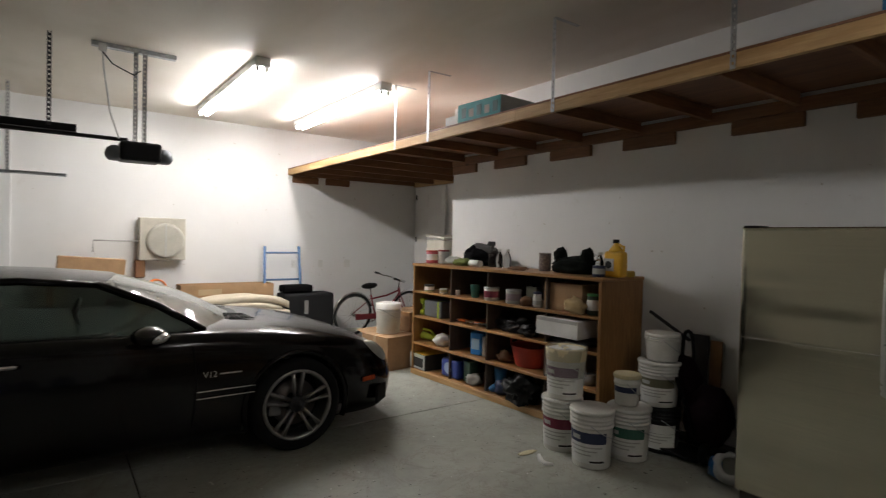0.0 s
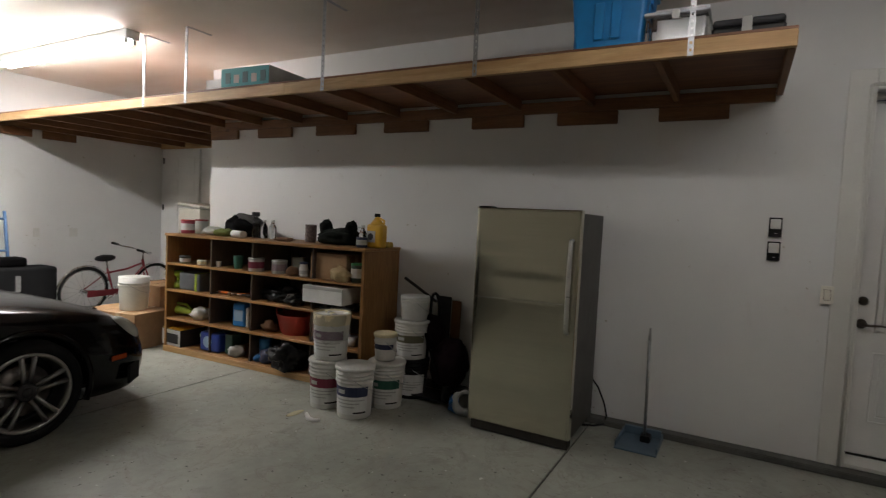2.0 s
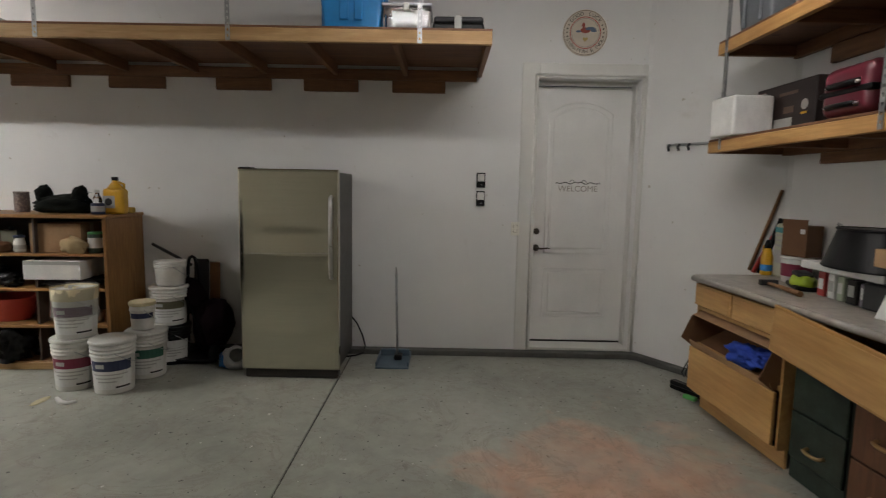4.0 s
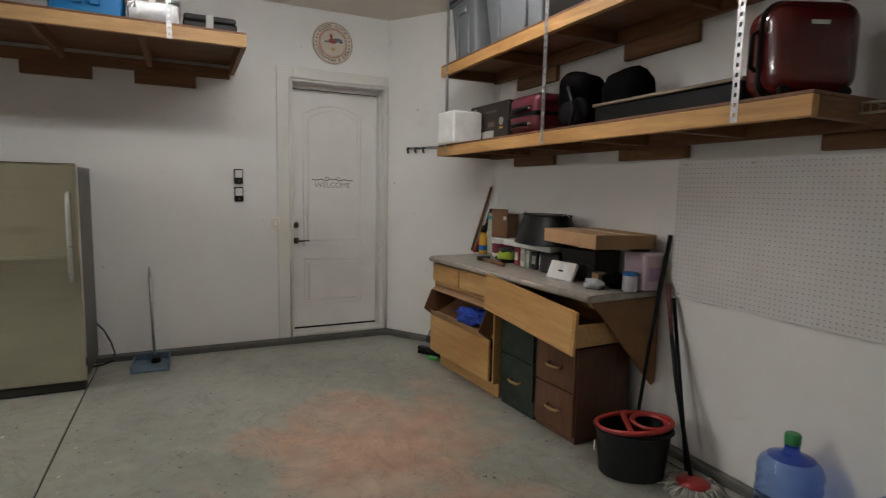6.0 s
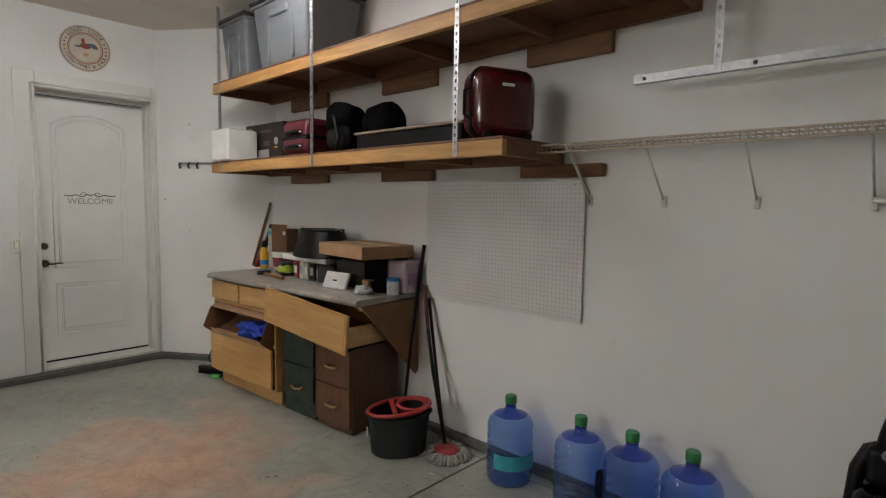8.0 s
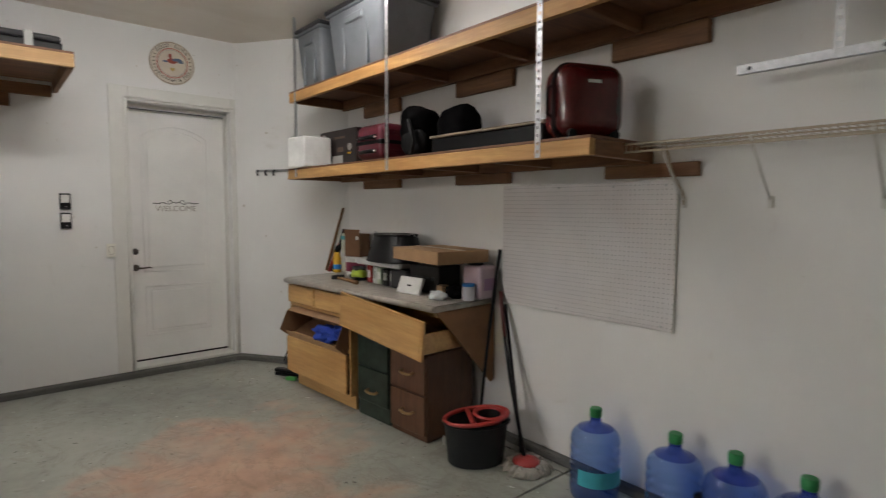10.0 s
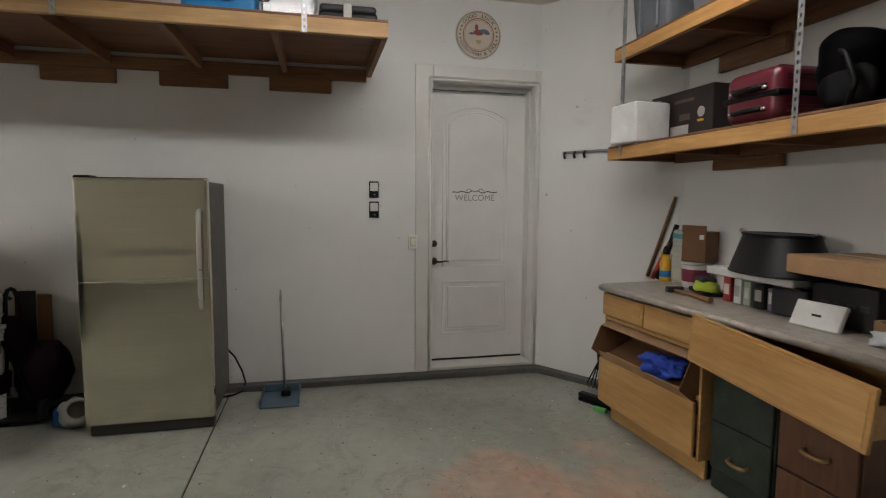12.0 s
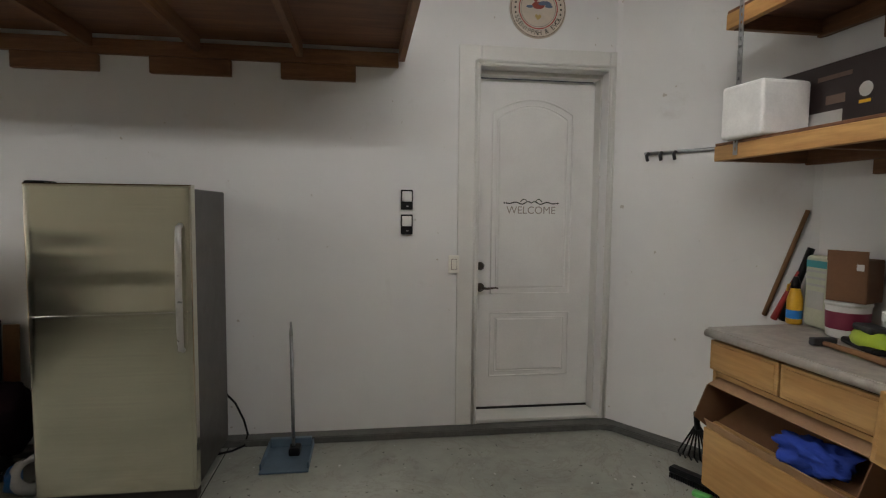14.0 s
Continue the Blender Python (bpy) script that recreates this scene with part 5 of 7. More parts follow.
# ---- bicycle ----
def bicycle(m):
    b = thing("bicycle", "red cruiser bicycle with a black saddle and chrome bars", "bicycle", m)
    R = 0.32
    wheels = []
    for x in (0.0, 1.05):
        bm = bmesh.new()
        bm_tube(bm, [(x + R * math.cos(t), 0, R + R * math.sin(t)) for t in [2 * math.pi * k / 36 for k in range(36)]], 0.021, 8, True)
        w = part("tyre", bm, RUBBER, b)
        bm = bmesh.new()
        bm_tube(bm, [(x + 0.295 * math.cos(t), 0, R + 0.295 * math.sin(t)) for t in [2 * math.pi * k / 36 for k in range(36)]], 0.010, 6, True)
        part("rim", bm, CHROME, w)
        bm = bmesh.new()
        for k in range(18):
            t = 2 * math.pi * k / 18
            bm_tube(bm, [(x, 0.02 * (-1) ** k, R), (x + 0.29 * math.cos(t), 0, R + 0.29 * math.sin(t))], 0.0015, 4)
        bm_tube(bm, [(x, -0.05, R), (x, 0.05, R)], 0.02, 10)
        part("spoke_set", bm, CHROME, w)
        bm = bmesh.new()
        bm_tube(bm, [(x + 0.35 * math.cos(t), 0, R + 0.35 * math.sin(t)) for t in [radians(20 + 150 * k / 12) for k in range(13)]], 0.016, 6)
        part("mudguard", bm, CHROME, b)
    for pts, r in (([(0.30, 0, 0.62), (0.42, 0, 0.27)], 0.015), ([(0.42, 0, 0.27), (0.60, 0, 0.33), (0.85, 0, 0.62)], 0.017), ([(0.32, 0, 0.56), (0.6, 0, 0.60), (0.84, 0, 0.68)], 0.015),
                   ([(0, 0.03, R), (0.42, 0.03, 0.27)], 0.010), ([(0, -0.03, R), (0.42, -0.03, 0.27)], 0.010), ([(0, 0.03, R), (0.32, 0.02, 0.56)], 0.009), ([(0.83, 0, 0.72), (0.87, 0, 0.58)], 0.02)):
        part("frame_tube", tube(pts, r, 8), REDPAINT, b)
    part("fork", tube([(0.87, 0.04, 0.58), (0.95, 0.05, 0.40), (1.05, 0.05, R)], 0.011, 8), REDPAINT, b)
    part("fork", tube([(0.87, -0.04, 0.58), (0.95, -0.05, 0.40), (1.05, -0.05, R)], 0.011, 8), REDPAINT, b)
    part("seat_post", tube([(0.31, 0, 0.60), (0.28, 0, 0.74)], 0.012, 8), CHROME, b)
    s = part("saddle", blob(0.14, 0.09, 0.045, 71, 0.08), BLACKPL, b, "wide black saddle")
    s.matrix_basis = pose(0.26, 0, 0.74, 0, -6, 0)
    part("handlebar", tube([(0.58, 0.28, 0.92), (0.70, 0.30, 0.88), (0.78, 0.24, 0.87), (0.83, 0.10, 0.86), (0.83, 0.0, 0.84), (0.83, -0.10, 0.86), (0.78, -0.24, 0.87), (0.70, -0.30, 0.88), (0.58, -0.28, 0.92)], 0.011, 8), CHROME, b)
    part("stem", tube([(0.83, 0, 0.72), (0.83, 0, 0.85)], 0.014, 8), CHROME, b)
    for s in (-1, 1):
        part("hand_grip", tube([(0.52, s * 0.28, 0.935), (0.62, s * 0.285, 0.91)], 0.017, 8), BLACKPL, b)
    part("chain_guard", box(0.02, 0.46, -0.055, -0.047, 0.24, 0.33, 0.004), REDPAINT, b)
    bm = bmesh.new()
    bm_tube(bm, [(0.42, -0.08, 0.27), (0.30, -0.08, 0.20)], 0.009, 6)
    bm_tube(bm, [(0.42, 0.08, 0.27), (0.54, 0.08, 0.34)], 0.009, 6)
    part("crank", bm, CHROME, b)
    part("kickstand", tube([(0.42, 0.03, 0.25), (0.30, 0.16, 0.0)], 0.009, 6), CHROME, b)
    return b


bicycle(pose(4.70, 7.62, Z0, 7, 0, 4))

# ---- along the end wall ----
df = thing("blue_ladder_frame", "blue painted steel hand truck leaning on the wall", "hand truck", pose(3.72, 7.92, Z0, -6, 0, 0))
for s in (-1, 1):
    part("upright", tube([(s * 0.31, 0, 0.0), (s * 0.28, 0, 0.7), (s * 0.265, 0, 1.38)], 0.02, 10), BLUEPAINT, df)
for z in (0.45, 0.87, 1.28):
    part("cross_bar", tube([(-0.28, 0, z), (0.28, 0, z)], 0.015, 8), BLUEPAINT, df)
part("toe_plate", box(-0.24, 0.24, -0.2, 0.0, 0.0, 0.012, 0.003), BLUEPAINT, df)
for s in (-1, 1):
    part("wheel", lathe([(0.04, -0.03), (0.11, -0.03), (0.12, 0), (0.11, 0.03), (0.04, 0.03)], 22), RUBBER, df).matrix_basis = pose(s * 0.3, 0.09, 0.12, 0, 90, 0)
tr = thing("trunk", "large charcoal cloth trunk standing open-lidded", "trunk", pose(4.02, 7.75, Z0))
part("case", box(-0.42, 0.36, -0.18, 0.2, 0.0, 0.68, 0.04, 3), CHARCOAL, tr)
part("lid_roll", box(-0.40, 0.05, -0.1, 0.16, 0.69, 0.80, 0.03, 3), BLACKCL, tr)
part("clasp", box(-0.12, -0.06, -0.19, -0.181, 0.38, 0.58, 0.004), GALV, tr, "steel clasp")
lb = thing("open_carton", "open brown cardboard carton behind the car", "cardboard box", pose(2.86, 7.86, Z0))
for a in ((-0.62, 0.62, 0.16, 0.166), (-0.62, 0.62, -0.166, -0.16)):
    part("side", box(a[0], a[1], a[2], a[3], 0, 0.84, 0.001), CARD, lb)
for a in ((-0.62, -0.614), (0.614, 0.62)):
    part("side", box(a[0], a[1], -0.159, 0.159, 0, 0.84, 0.001), CARD, lb)
part("base", box(-0.613, 0.613, -0.159, 0.159, 0, 0.01), CARD, lb)
part("tape_strip", box(-0.4, -0.1, -0.1672, -0.1665, 0.70, 0.78), TAPE, lb)


def cloth_layer(w, d, h, seed, sag, roll):
    """A thick folded canvas layer, its front edge rolled over and its ends drooping."""
    nx, ny = 30, 10
    rows = []
    for i in range(nx + 1):
        u = 2 * i / nx - 1
        ring = []
        for k in range(2 * ny):
            t = 2 * math.pi * k / (2 * ny)
            c, q = math.cos(t), math.sin(t)
            y = d / 2 * math.copysign(abs(c) ** 0.5, c)
            z = h / 2 * math.copysign(abs(q) ** 0.7, q) * (1 + roll * max(0.0, -c) ** 3)
            z += 0.018 * noise.noise(Vector((u * 2.6 + seed, y * 3.0, seed * 1.7))) - sag * abs(u) ** 3 + 0.05 * max(0, -u) ** 5
            y += 0.03 * noise.noise(Vector((u * 1.9, seed * 2.3, 0.4)))
            ring.append((u * w / 2 * (1 - 0.05 * noise.noise(Vector((y * 4, seed, 0)))), y, z + h / 2))
        rows.append(ring + ring[:1])
    bm = sheet(rows)
    bmesh.ops.remove_doubles(bm, verts=bm.verts, dist=1e-5)
    bmesh.ops.holes_fill(bm, edges=[e for e in bm.edges if e.is_boundary], sides=0)
    return bm


cl = thing("drop_cloth", "folded beige canvas drop cloth draped over boxes", "drop cloth", pose(2.93, 7.42, Z0))
for k, (w, d, z, sag, roll) in enumerate(((1.16, 0.50, 0.47, 0.03, 0.5), (1.08, 0.47, 0.55, 0.06, 0.2), (1.14, 0.44, 0.63, 0.10, 0.9))):
    part("fold", cloth_layer(w, d, 0.075 + 0.01 * k, 3.1 + 4.7 * k, sag, roll), BEIGECL, cl).matrix_basis = pose(0.03 * (-1) ** k, 0, z)
part("support_box", box(-0.55, 0.55, -0.24, 0.25, 0.0, 0.47, 0.01, 1), CARD, cl, "brown cardboard box under the cloth")
carton("cardboard_box", "brown cardboard box with an open hand hole", "cardboard box", pose(1.24, 7.85, Z0 + 0.93, 0, 4, 2), 0.70, 0.30, 0.28, CARD, TAPE)
rk = thing("storage_stand", "brown board stand beneath the boxes", "stand", pose(1.3, 7.85, Z0))
part("top", box(-0.5, 0.5, -0.2, 0.2, 0.88, 0.92, 0.004), MDF, rk)
for s in (-1, 1):
    part("leg", box(s * 0.46 - 0.03, s * 0.46 + 0.03, -0.18, 0.18, 0, 0.879, 0.004), MDF, rk)
ro = thing("hose_coil", "coiled red and orange cord on a stand", "cord coil", pose(1.95, 7.65, 0.80))
for k in range(4):
    part("coil", tube([(0.11 * math.cos(t), 0.015 * k - 0.02 + 0.03 * math.sin(t), 0.11 * math.sin(t)) for t in [2 * math.pi * j / 20 for j in range(20)]], 0.013, 8, True), RED if k % 2 else ORANGE, ro)
part("stand", box(-0.13, 0.13, -0.1, 0.12, -0.82, -0.125, 0.01), CHARCOAL, ro)
ac = thing("wall_fan_unit", "square off-white wall fan with a round shutter", "wall fan", pose(2.07, YB - 0.002, 1.43))
part("case", box(-0.28, 0.28, -0.16, 0, -0.285, 0.285, 0.012, 2), tint("aged_cream_enamel", (0.50, 0.47, 0.39), 0.5), ac)
part("shutter", lathe([(0.225, 0), (0.235, 0.012), (0.23, 0.03), (0.20, 0.036)], 40), tint("greyed_cream_enamel", (0.42, 0.40, 0.34), 0.5), ac).matrix_basis = pose(0.03, -0.161, -0.02, 90, 0, 0)
part("rib", box(0.02, 0.04, -0.202, -0.196, -0.24, 0.20), PALE, ac)
part("arm", tube([(-0.28, -0.1, -0.03), (-0.79, -0.1, -0.03), (-0.79, -0.1, -0.18)], 0.011, 8), PALE, ac)
part("bracket", box(-0.32, -0.2, -0.12, -0.01, -0.52, -0.28, 0.012), BROWNCARD, ac)
for x in (3.95, 4.394, 4.86):
    ou = thing("wall_outlet", "cream double wall outlet", "outlet", pose(x, YB - 0.001, 1.075), group="wall outlets")
    part("plate", box(-0.037 if x < 4.5 else -0.055, 0.037 if x < 4.5 else 0.055, -0.008, 0, -0.06, 0.06, 0.003), TRIM, ou)
    for s in (-1, 1):
        part("socket", box(-0.016, 0.016, -0.0105, -0.0085, s * 0.026 - 0.015, s * 0.026 + 0.015, 0.003), WHITEPL, ou)

# ---- garage door opener and tracks ----
OY = 5.45
op = thing("garage_door_opener", "grey and black garage door opener hung from the ceiling", "door opener")
part("motor_case", box(1.33, 1.66, OY - 0.13, OY + 0.13, 2.14, 2.31, 0.03, 3), BLACKPL, op)
for s, x in ((-1, 1.30), (1, 1.69)):
    part("light_lens", blob(0.075, 0.12, 0.075, 91, 0.0), GREYPL, op, "translucent grey end lens").matrix_basis = pose(x, OY, 2.145)
part("rail", box(-3.2, 1.40, OY - 0.02, OY + 0.02, 2.315, 2.345, 0.003), BLACKPL, op)
part("rail_sleeve", box(-0.2, 1.02, OY - 0.035, OY + 0.035, 2.35, 2.41, 0.003), BLACKPL, op)
strap(op, 0.83, OY - 0.04, 2.38, ZC, 0.0, "y").data.materials[0] = DARKGREY
for x in (1.45, 1.52):
    strap(op, x, OY - 0.05, 2.30, ZC - 0.04, 0.0, "y")
part("ceiling_channel", box(1.12, 1.78, OY - 0.03, OY + 0.03, ZC - 0.04, ZC - 0.001, 0.003), GALV, op)
part("socket_box", box(1.17, 1.23, OY - 0.06, OY - 0.031, ZC - 0.09, ZC - 0.02, 0.006), WHITEPL, op)
part("cord", tube([(1.20, OY - 0.05, ZC - 0.09), (1.21, OY - 0.05, 2.9), (1.26, OY - 0.05, 2.55), (1.33, OY - 0.03, 2.33)], 0.006, 6), PALE, op)
part("cord", tube([(1.20, OY - 0.05, ZC - 0.09), (1.27, OY - 0.05, 2.97), (1.36, OY - 0.05, 2.93), (1.44, OY - 0.05, 2.90), (1.49, OY - 0.05, 2.95)], 0.005, 6), BLACKPL, op)


def track(label, x0, x1, y, z, posts):
    t = thing("garage_door_track", label, "door track", group="garage door tracks")
    # C-shaped channel
    pr = [(y - 0.030, z + 0.018), (y + 0.002, z + 0.018), (y + 0.002, z - 0.018), (y - 0.030, z - 0.018), (y - 0.030, z - 0.015), (y - 0.001, z - 0.015), (y - 0.001, z + 0.015), (y - 0.030, z + 0.015)]
    bm = bmesh.new()
    la = [bm.verts.new((x0, q, w)) for q, w in pr]
    lb2 = [bm.verts.new((x1, q, w)) for q, w in pr]
    for k in range(8):
        bm.faces.new((la[k], la[(k + 1) % 8], lb2[(k + 1) % 8], lb2[k]))
    bm.faces.new(la[::-1])
    bm.faces.new(lb2)
    part("channel", bm, GALV, t)
    for x in posts:
        strap(t, x, y + 0.006, z - 0.02, ZC, 0.0, "y")
    for k in range(int((x1 - x0) / 0.45)):
        part("bolt", lathe([(0.009, 0), (0.006, 0.005)], 8), DARKGREY, t).matrix_basis = pose(x1 - 0.05 - 0.45 * k, y + 0.003, z, -90, 0, 0)
    return t


track("bright steel garage door track by the shelf wall", -3.3, 0.39, -2.366, 2.125, (0.03,))
track("dark steel garage door track by the end wall", -3.3, 0.985, 7.5, 2.15, (0.45,))


# ---- sports car ----
def crom(keys, n):
    """Smooth rows through key rows."""
    keys = np.array(keys, float)
    out = []
    for i in range(len(keys) - 1):
        p0, p1, p2, p3 = keys[max(i - 1, 0)], keys[i], keys[i + 1], keys[min(i + 2, len(keys) - 1)]
        for k in range(n):
            t = k / n
            out.append(0.5 * ((2 * p1) + (p2 - p0) * t + (2 * p0 - 5 * p1 + 4 * p2 - p3) * t * t + (3 * p1 - p0 - 3 * p2 + p3) * t ** 3))
    out.append(keys[-1])
    return np.array(out)


def sports_car():
    c = thing("sports_car", "glossy black two-seat sports car, dusty, parked nose to the wall", "car", pose(0, 4.475, 0))
    # x, half width, underside, shoulder height, top height
    st = crom([(-1.25, 0.70, 0.34, 0.78, 0.84), (-1.12, 0.82, 0.24, 0.87, 0.92), (-0.6, 0.895, 0.17, 0.905, 0.94), (0.3, 0.905, 0.155, 0.89, 0.90), (1.2, 0.905, 0.155, 0.868, 0.885),
               (1.75, 0.905, 0.155, 0.845, 0.905), (2.3, 0.905, 0.155, 0.795, 0.862), (2.65, 0.89, 0.15, 0.735, 0.80), (2.9, 0.845, 0.14, 0.665, 0.725), (3.08, 0.76, 0.14, 0.575, 0.645), (3.2, 0.62, 0.16, 0.49, 0.575), (3.27, 0.42, 0.2, 0.42, 0.50), (3.30, 0.2, 0.26, 0.36, 0.42)], 7)
    rows = []
    for x, w, zb, zs, zt in st:
        half = [(w - 0.09, zb), (w - 0.03, zb + 0.08), (w - 0.004, zb + 0.5 * (zs - zb) - 0.02), (w, zb + 0.62 * (zs - zb)), (w - 0.02, zs - 0.075), (w - 0.055, zs - 0.012), (w - 0.13, zs + 0.25 * (zt - zs) + 0.008), (w * 0.55, zs + 0.85 * (zt - zs)), (0.0, zt)]
        half = [tuple(p) for p in crom(half, 4)]
        rows.append([(x, -y, z) for y, z in half] + [(x, y, z) for y, z in half[::-1][1:]])
    bm = sheet(rows)
    for wx in (2.295, -0.265):
        gone = [f for f in bm.faces if (f.calc_center_median().x - wx) ** 2 + (f.calc_center_median().z - 0.315) ** 2 < 0.365 ** 2 and abs(f.calc_center_median().y) > 0.6]
        bmesh.ops.delete(bm, geom=gone, context="FACES")
    body = part("body", bm, CARPAINT, c)
    for wx in (2.295, -0.265):
        for s in (-1, 1):
            part("wheel_arch", tube([(wx + 0.372 * math.cos(t), s * 0.893, 0.315 + 0.372 * math.sin(t)) for t in [radians(-22 + 224 * k / 20) for k in range(21)]], 0.020, 8), CARPAINT, body)
    part("floor_pan", box(-1.1, 3.1, -0.62, 0.62, 0.16, 0.42, 0.04), BLACKPL, c)
    for wx in (2.295, -0.265):
        for s in (-1, 1):
            part("wheel_well", box(wx - 0.36, wx + 0.36, s * 0.63 - 0.01, s * 0.63 + 0.01, 0.16, 0.70), RUBBER, c)

    # greenhouse
    def arc(x0, w, z0, bow, crown=0.0, n=14):
        return [(x0 + bow * (1 - (2 * k / n - 1) ** 2), w * (2 * k / n - 1), z0 + crown * (1 - (2 * k / n - 1) ** 2)) for k in range(n + 1)]

    base, top = arc(1.70, 0.74, 0.872, 0.30, 0.03), arc(1.10, 0.54, 1.165, 0.13, 0.045)
    ws = [[tuple(np.array(a) * (1 - t) + np.array(b) * t + np.array((0, 0, 0.035 * math.sin(math.pi * t)))) for a, b in zip(base, top)] for t in [k / 6 for k in range(7)]]
    glass = part("windscreen", sheet(ws), DUSTGLARE, c, "dusty windscreen, paled for reflected room light")
    part("wiper_cowl", sheet([arc(1.69, 0.745, 0.868, 0.30, 0.025), arc(1.74, 0.76, 0.862, 0.33, 0.035)]), BLACKPL, c)
    for s in (-1, 1):
        part("pillar", tube([(1.70, s * 0.745, 0.868), (1.42, s * 0.66, 1.04), (1.10, s * 0.545, 1.172)], [0.022, 0.024, 0.026], 8), CARPAINT, c)
        part("roof_rail", tube([(1.10, s * 0.545, 1.17), (0.7, s * 0.56, 1.205), (0.2, s * 0.565, 1.19), (-0.2, s * 0.58, 1.12), (-0.55, s * 0.66, 0.97), (-0.72, s * 0.72, 0.90)], 0.024, 8), CARPAINT, c)
    roof = [arc(1.10, 0.545, 1.165, 0.13, 0.05), arc(0.8, 0.555, 1.195, 0.06, 0.055), arc(0.45, 0.56, 1.205, 0.0, 0.06), arc(0.1, 0.565, 1.185, 0, 0.06), arc(-0.15, 0.575, 1.13, 0, 0.06)]
    part("roof", sheet([[tuple(q) for q in r] for r in crom(np.array(roof).reshape(5, -1), 4).reshape(-1, 15, 3)]), CARPAINT, c)
    part("rear_window", sheet([arc(-0.15, 0.575, 1.13, 0, 0.06), arc(-0.45, 0.62, 1.02, 0, 0.05), arc(-0.78, 0.70, 0.915, 0, 0.03)]), CARGLASS, c)
    for s in (-1, 1):
        lo = [(1.66, s * 0.775, 0.865), (1.2, s * 0.80, 0.875), (0.6, s * 0.81, 0.89), (0.0, s * 0.80, 0.90), (-0.5, s * 0.77, 0.905)]
        hi = [(1.56, s * 0.72, 0.935), (1.12, s * 0.565, 1.155), (0.7, s * 0.575, 1.19), (0.2, s * 0.58, 1.175), (-0.2, s * 0.595, 1.10)]
        part("side_window", sheet([lo, [tuple((np.array(a) + np.array(b)) / 2 + np.array((0, s * 0.02, 0))) for a, b in zip(lo, hi)], hi]), CARGLASS, c)
        part("window_trim", tube([(p[0], p[1] + s * 0.006, p[2] - 0.004) for p in lo], 0.008, 6), BLACKPL, c)
    # cabin
    for s in (-1, 1):
        seat = part("seat", box(0.30, 0.62, s * 0.36 - 0.23, s * 0.36 + 0.23, 0.40, 0.58, 0.06, 3), BLACKCL, c)
        part("backrest", box(-0.06, 0.06, -0.22, 0.22, -0.02, 0.52, 0.05, 3), CHARCOAL, seat).matrix_basis = pose(0.26, s * 0.36, 0.52, 0, -14, 0)
        part("headrest", box(-0.04, 0.04, -0.12, 0.12, 0.0, 0.16, 0.035, 3), CHARCOAL, seat).matrix_basis = pose(0.13, s * 0.36, 1.00, 0, -10, 0)
    part("dashboard", box(1.05, 1.75, -0.70, 0.70, 0.62, 0.86, 0.07, 3), BLACKPL, c)
    part("steering_wheel", tube([(0.98 + 0.06 * math.sin(t), 0.36 + 0.18 * math.cos(t), 0.82 + 0.17 * math.sin(t)) for t in [2 * math.pi * k / 24 for k in range(24)]], 0.014, 8, True), BLACKPL, c)
    part("cabin_floor", box(-0.5, 1.7, -0.74, 0.74, 0.36, 0.40), BLACKCL, c)
    for s in (-1, 1):
        part("door_lining", box(-0.2, 1.7, s * 0.76 - 0.02, s * 0.76 + 0.02, 0.40, 0.84, 0.01), BLACKCL, c)

    # lights, mirror, vents
    for s in (-1, 1):
        h = part("headlight", blob(0.15, 0.085, 0.060, 3, 0.0, 3, False), tint("headlight_lens", (0.46, 0.47, 0.43), 0.08, coat=1.0, bump=0.0), c, "clear oval headlight")
        h.matrix_basis = pose(2.955, s * 0.735, 0.545, 0, 38, s * -24)
        part("projector", lathe([(0.045, 0), (0.04, 0.012), (0.02, 0.02)], 18), CHROME, h).matrix_basis = pose(0.05, 0, 0.105, 0, 10, 0)
        part("side_marker", box(-0.065, 0.065, -0.006, 0.006, -0.018, 0.018, 0.005), tint("amber_lens", (0.45, 0.06, 0.01), 0.2), c, "amber side marker").matrix_basis = pose(2.88, s * 0.858, 0.415, 0, 0, s * -16)
        mi = part("mirror", blob(0.10, 0.10, 0.062, 7, 0.0), CARPAINT, c, "black door mirror with a chrome back")
        mi.matrix_basis = pose(1.34, s * 0.985, 0.845)
        part("mirror_cap", blob(0.085, 0.075, 0.045, 7, 0.0), CHROME, mi).matrix_basis = pose(0.025, s * 0.025, 0.006)
        part("mirror_stalk", tube([(1.34, s * 0.84, 0.865), (1.34, s * 0.95, 0.875)], 0.02, 8), CARPAINT, c)
        for k in range(2):
            part("fender_slat", box(1.62, 1.99, s * 0.9085 - 0.004, s * 0.9085 + 0.004, 0.492 - 0.045 * k, 0.500 - 0.045 * k, 0.002), CHROME, c, "thin bright wing slat")
        part("door_handle", tube([(0.50, s * 0.905, 0.765), (0.53, s * 0.93, 0.77), (0.70, s * 0.93, 0.77), (0.73, s * 0.905, 0.765)], 0.012, 8), CHROME, c)
        part("door_gap", tube([(1.60, s * 0.902, 0.80), (1.62, s * 0.909, 0.55), (1.60, s * 0.90, 0.26)], 0.003, 4), RUBBER, c)
        part("air_intake", box(-0.10, 0.10, -0.01, 0.01, -0.07, 0.07, 0.01), RUBBER, c).matrix_basis = pose(3.02, s * 0.80, 0.27, 0, 0, s * -40)
        for k in range(4):
            part("bonnet_vent", box(-0.09, 0.09, -0.012, 0.012, 0, 0.006, 0.004), RUBBER, c).matrix_basis = pose(1.98 + 0.015 * k, s * (0.30 + 0.045 * k), 0.905 - 0.006 * k, s * -4, 4, 0)
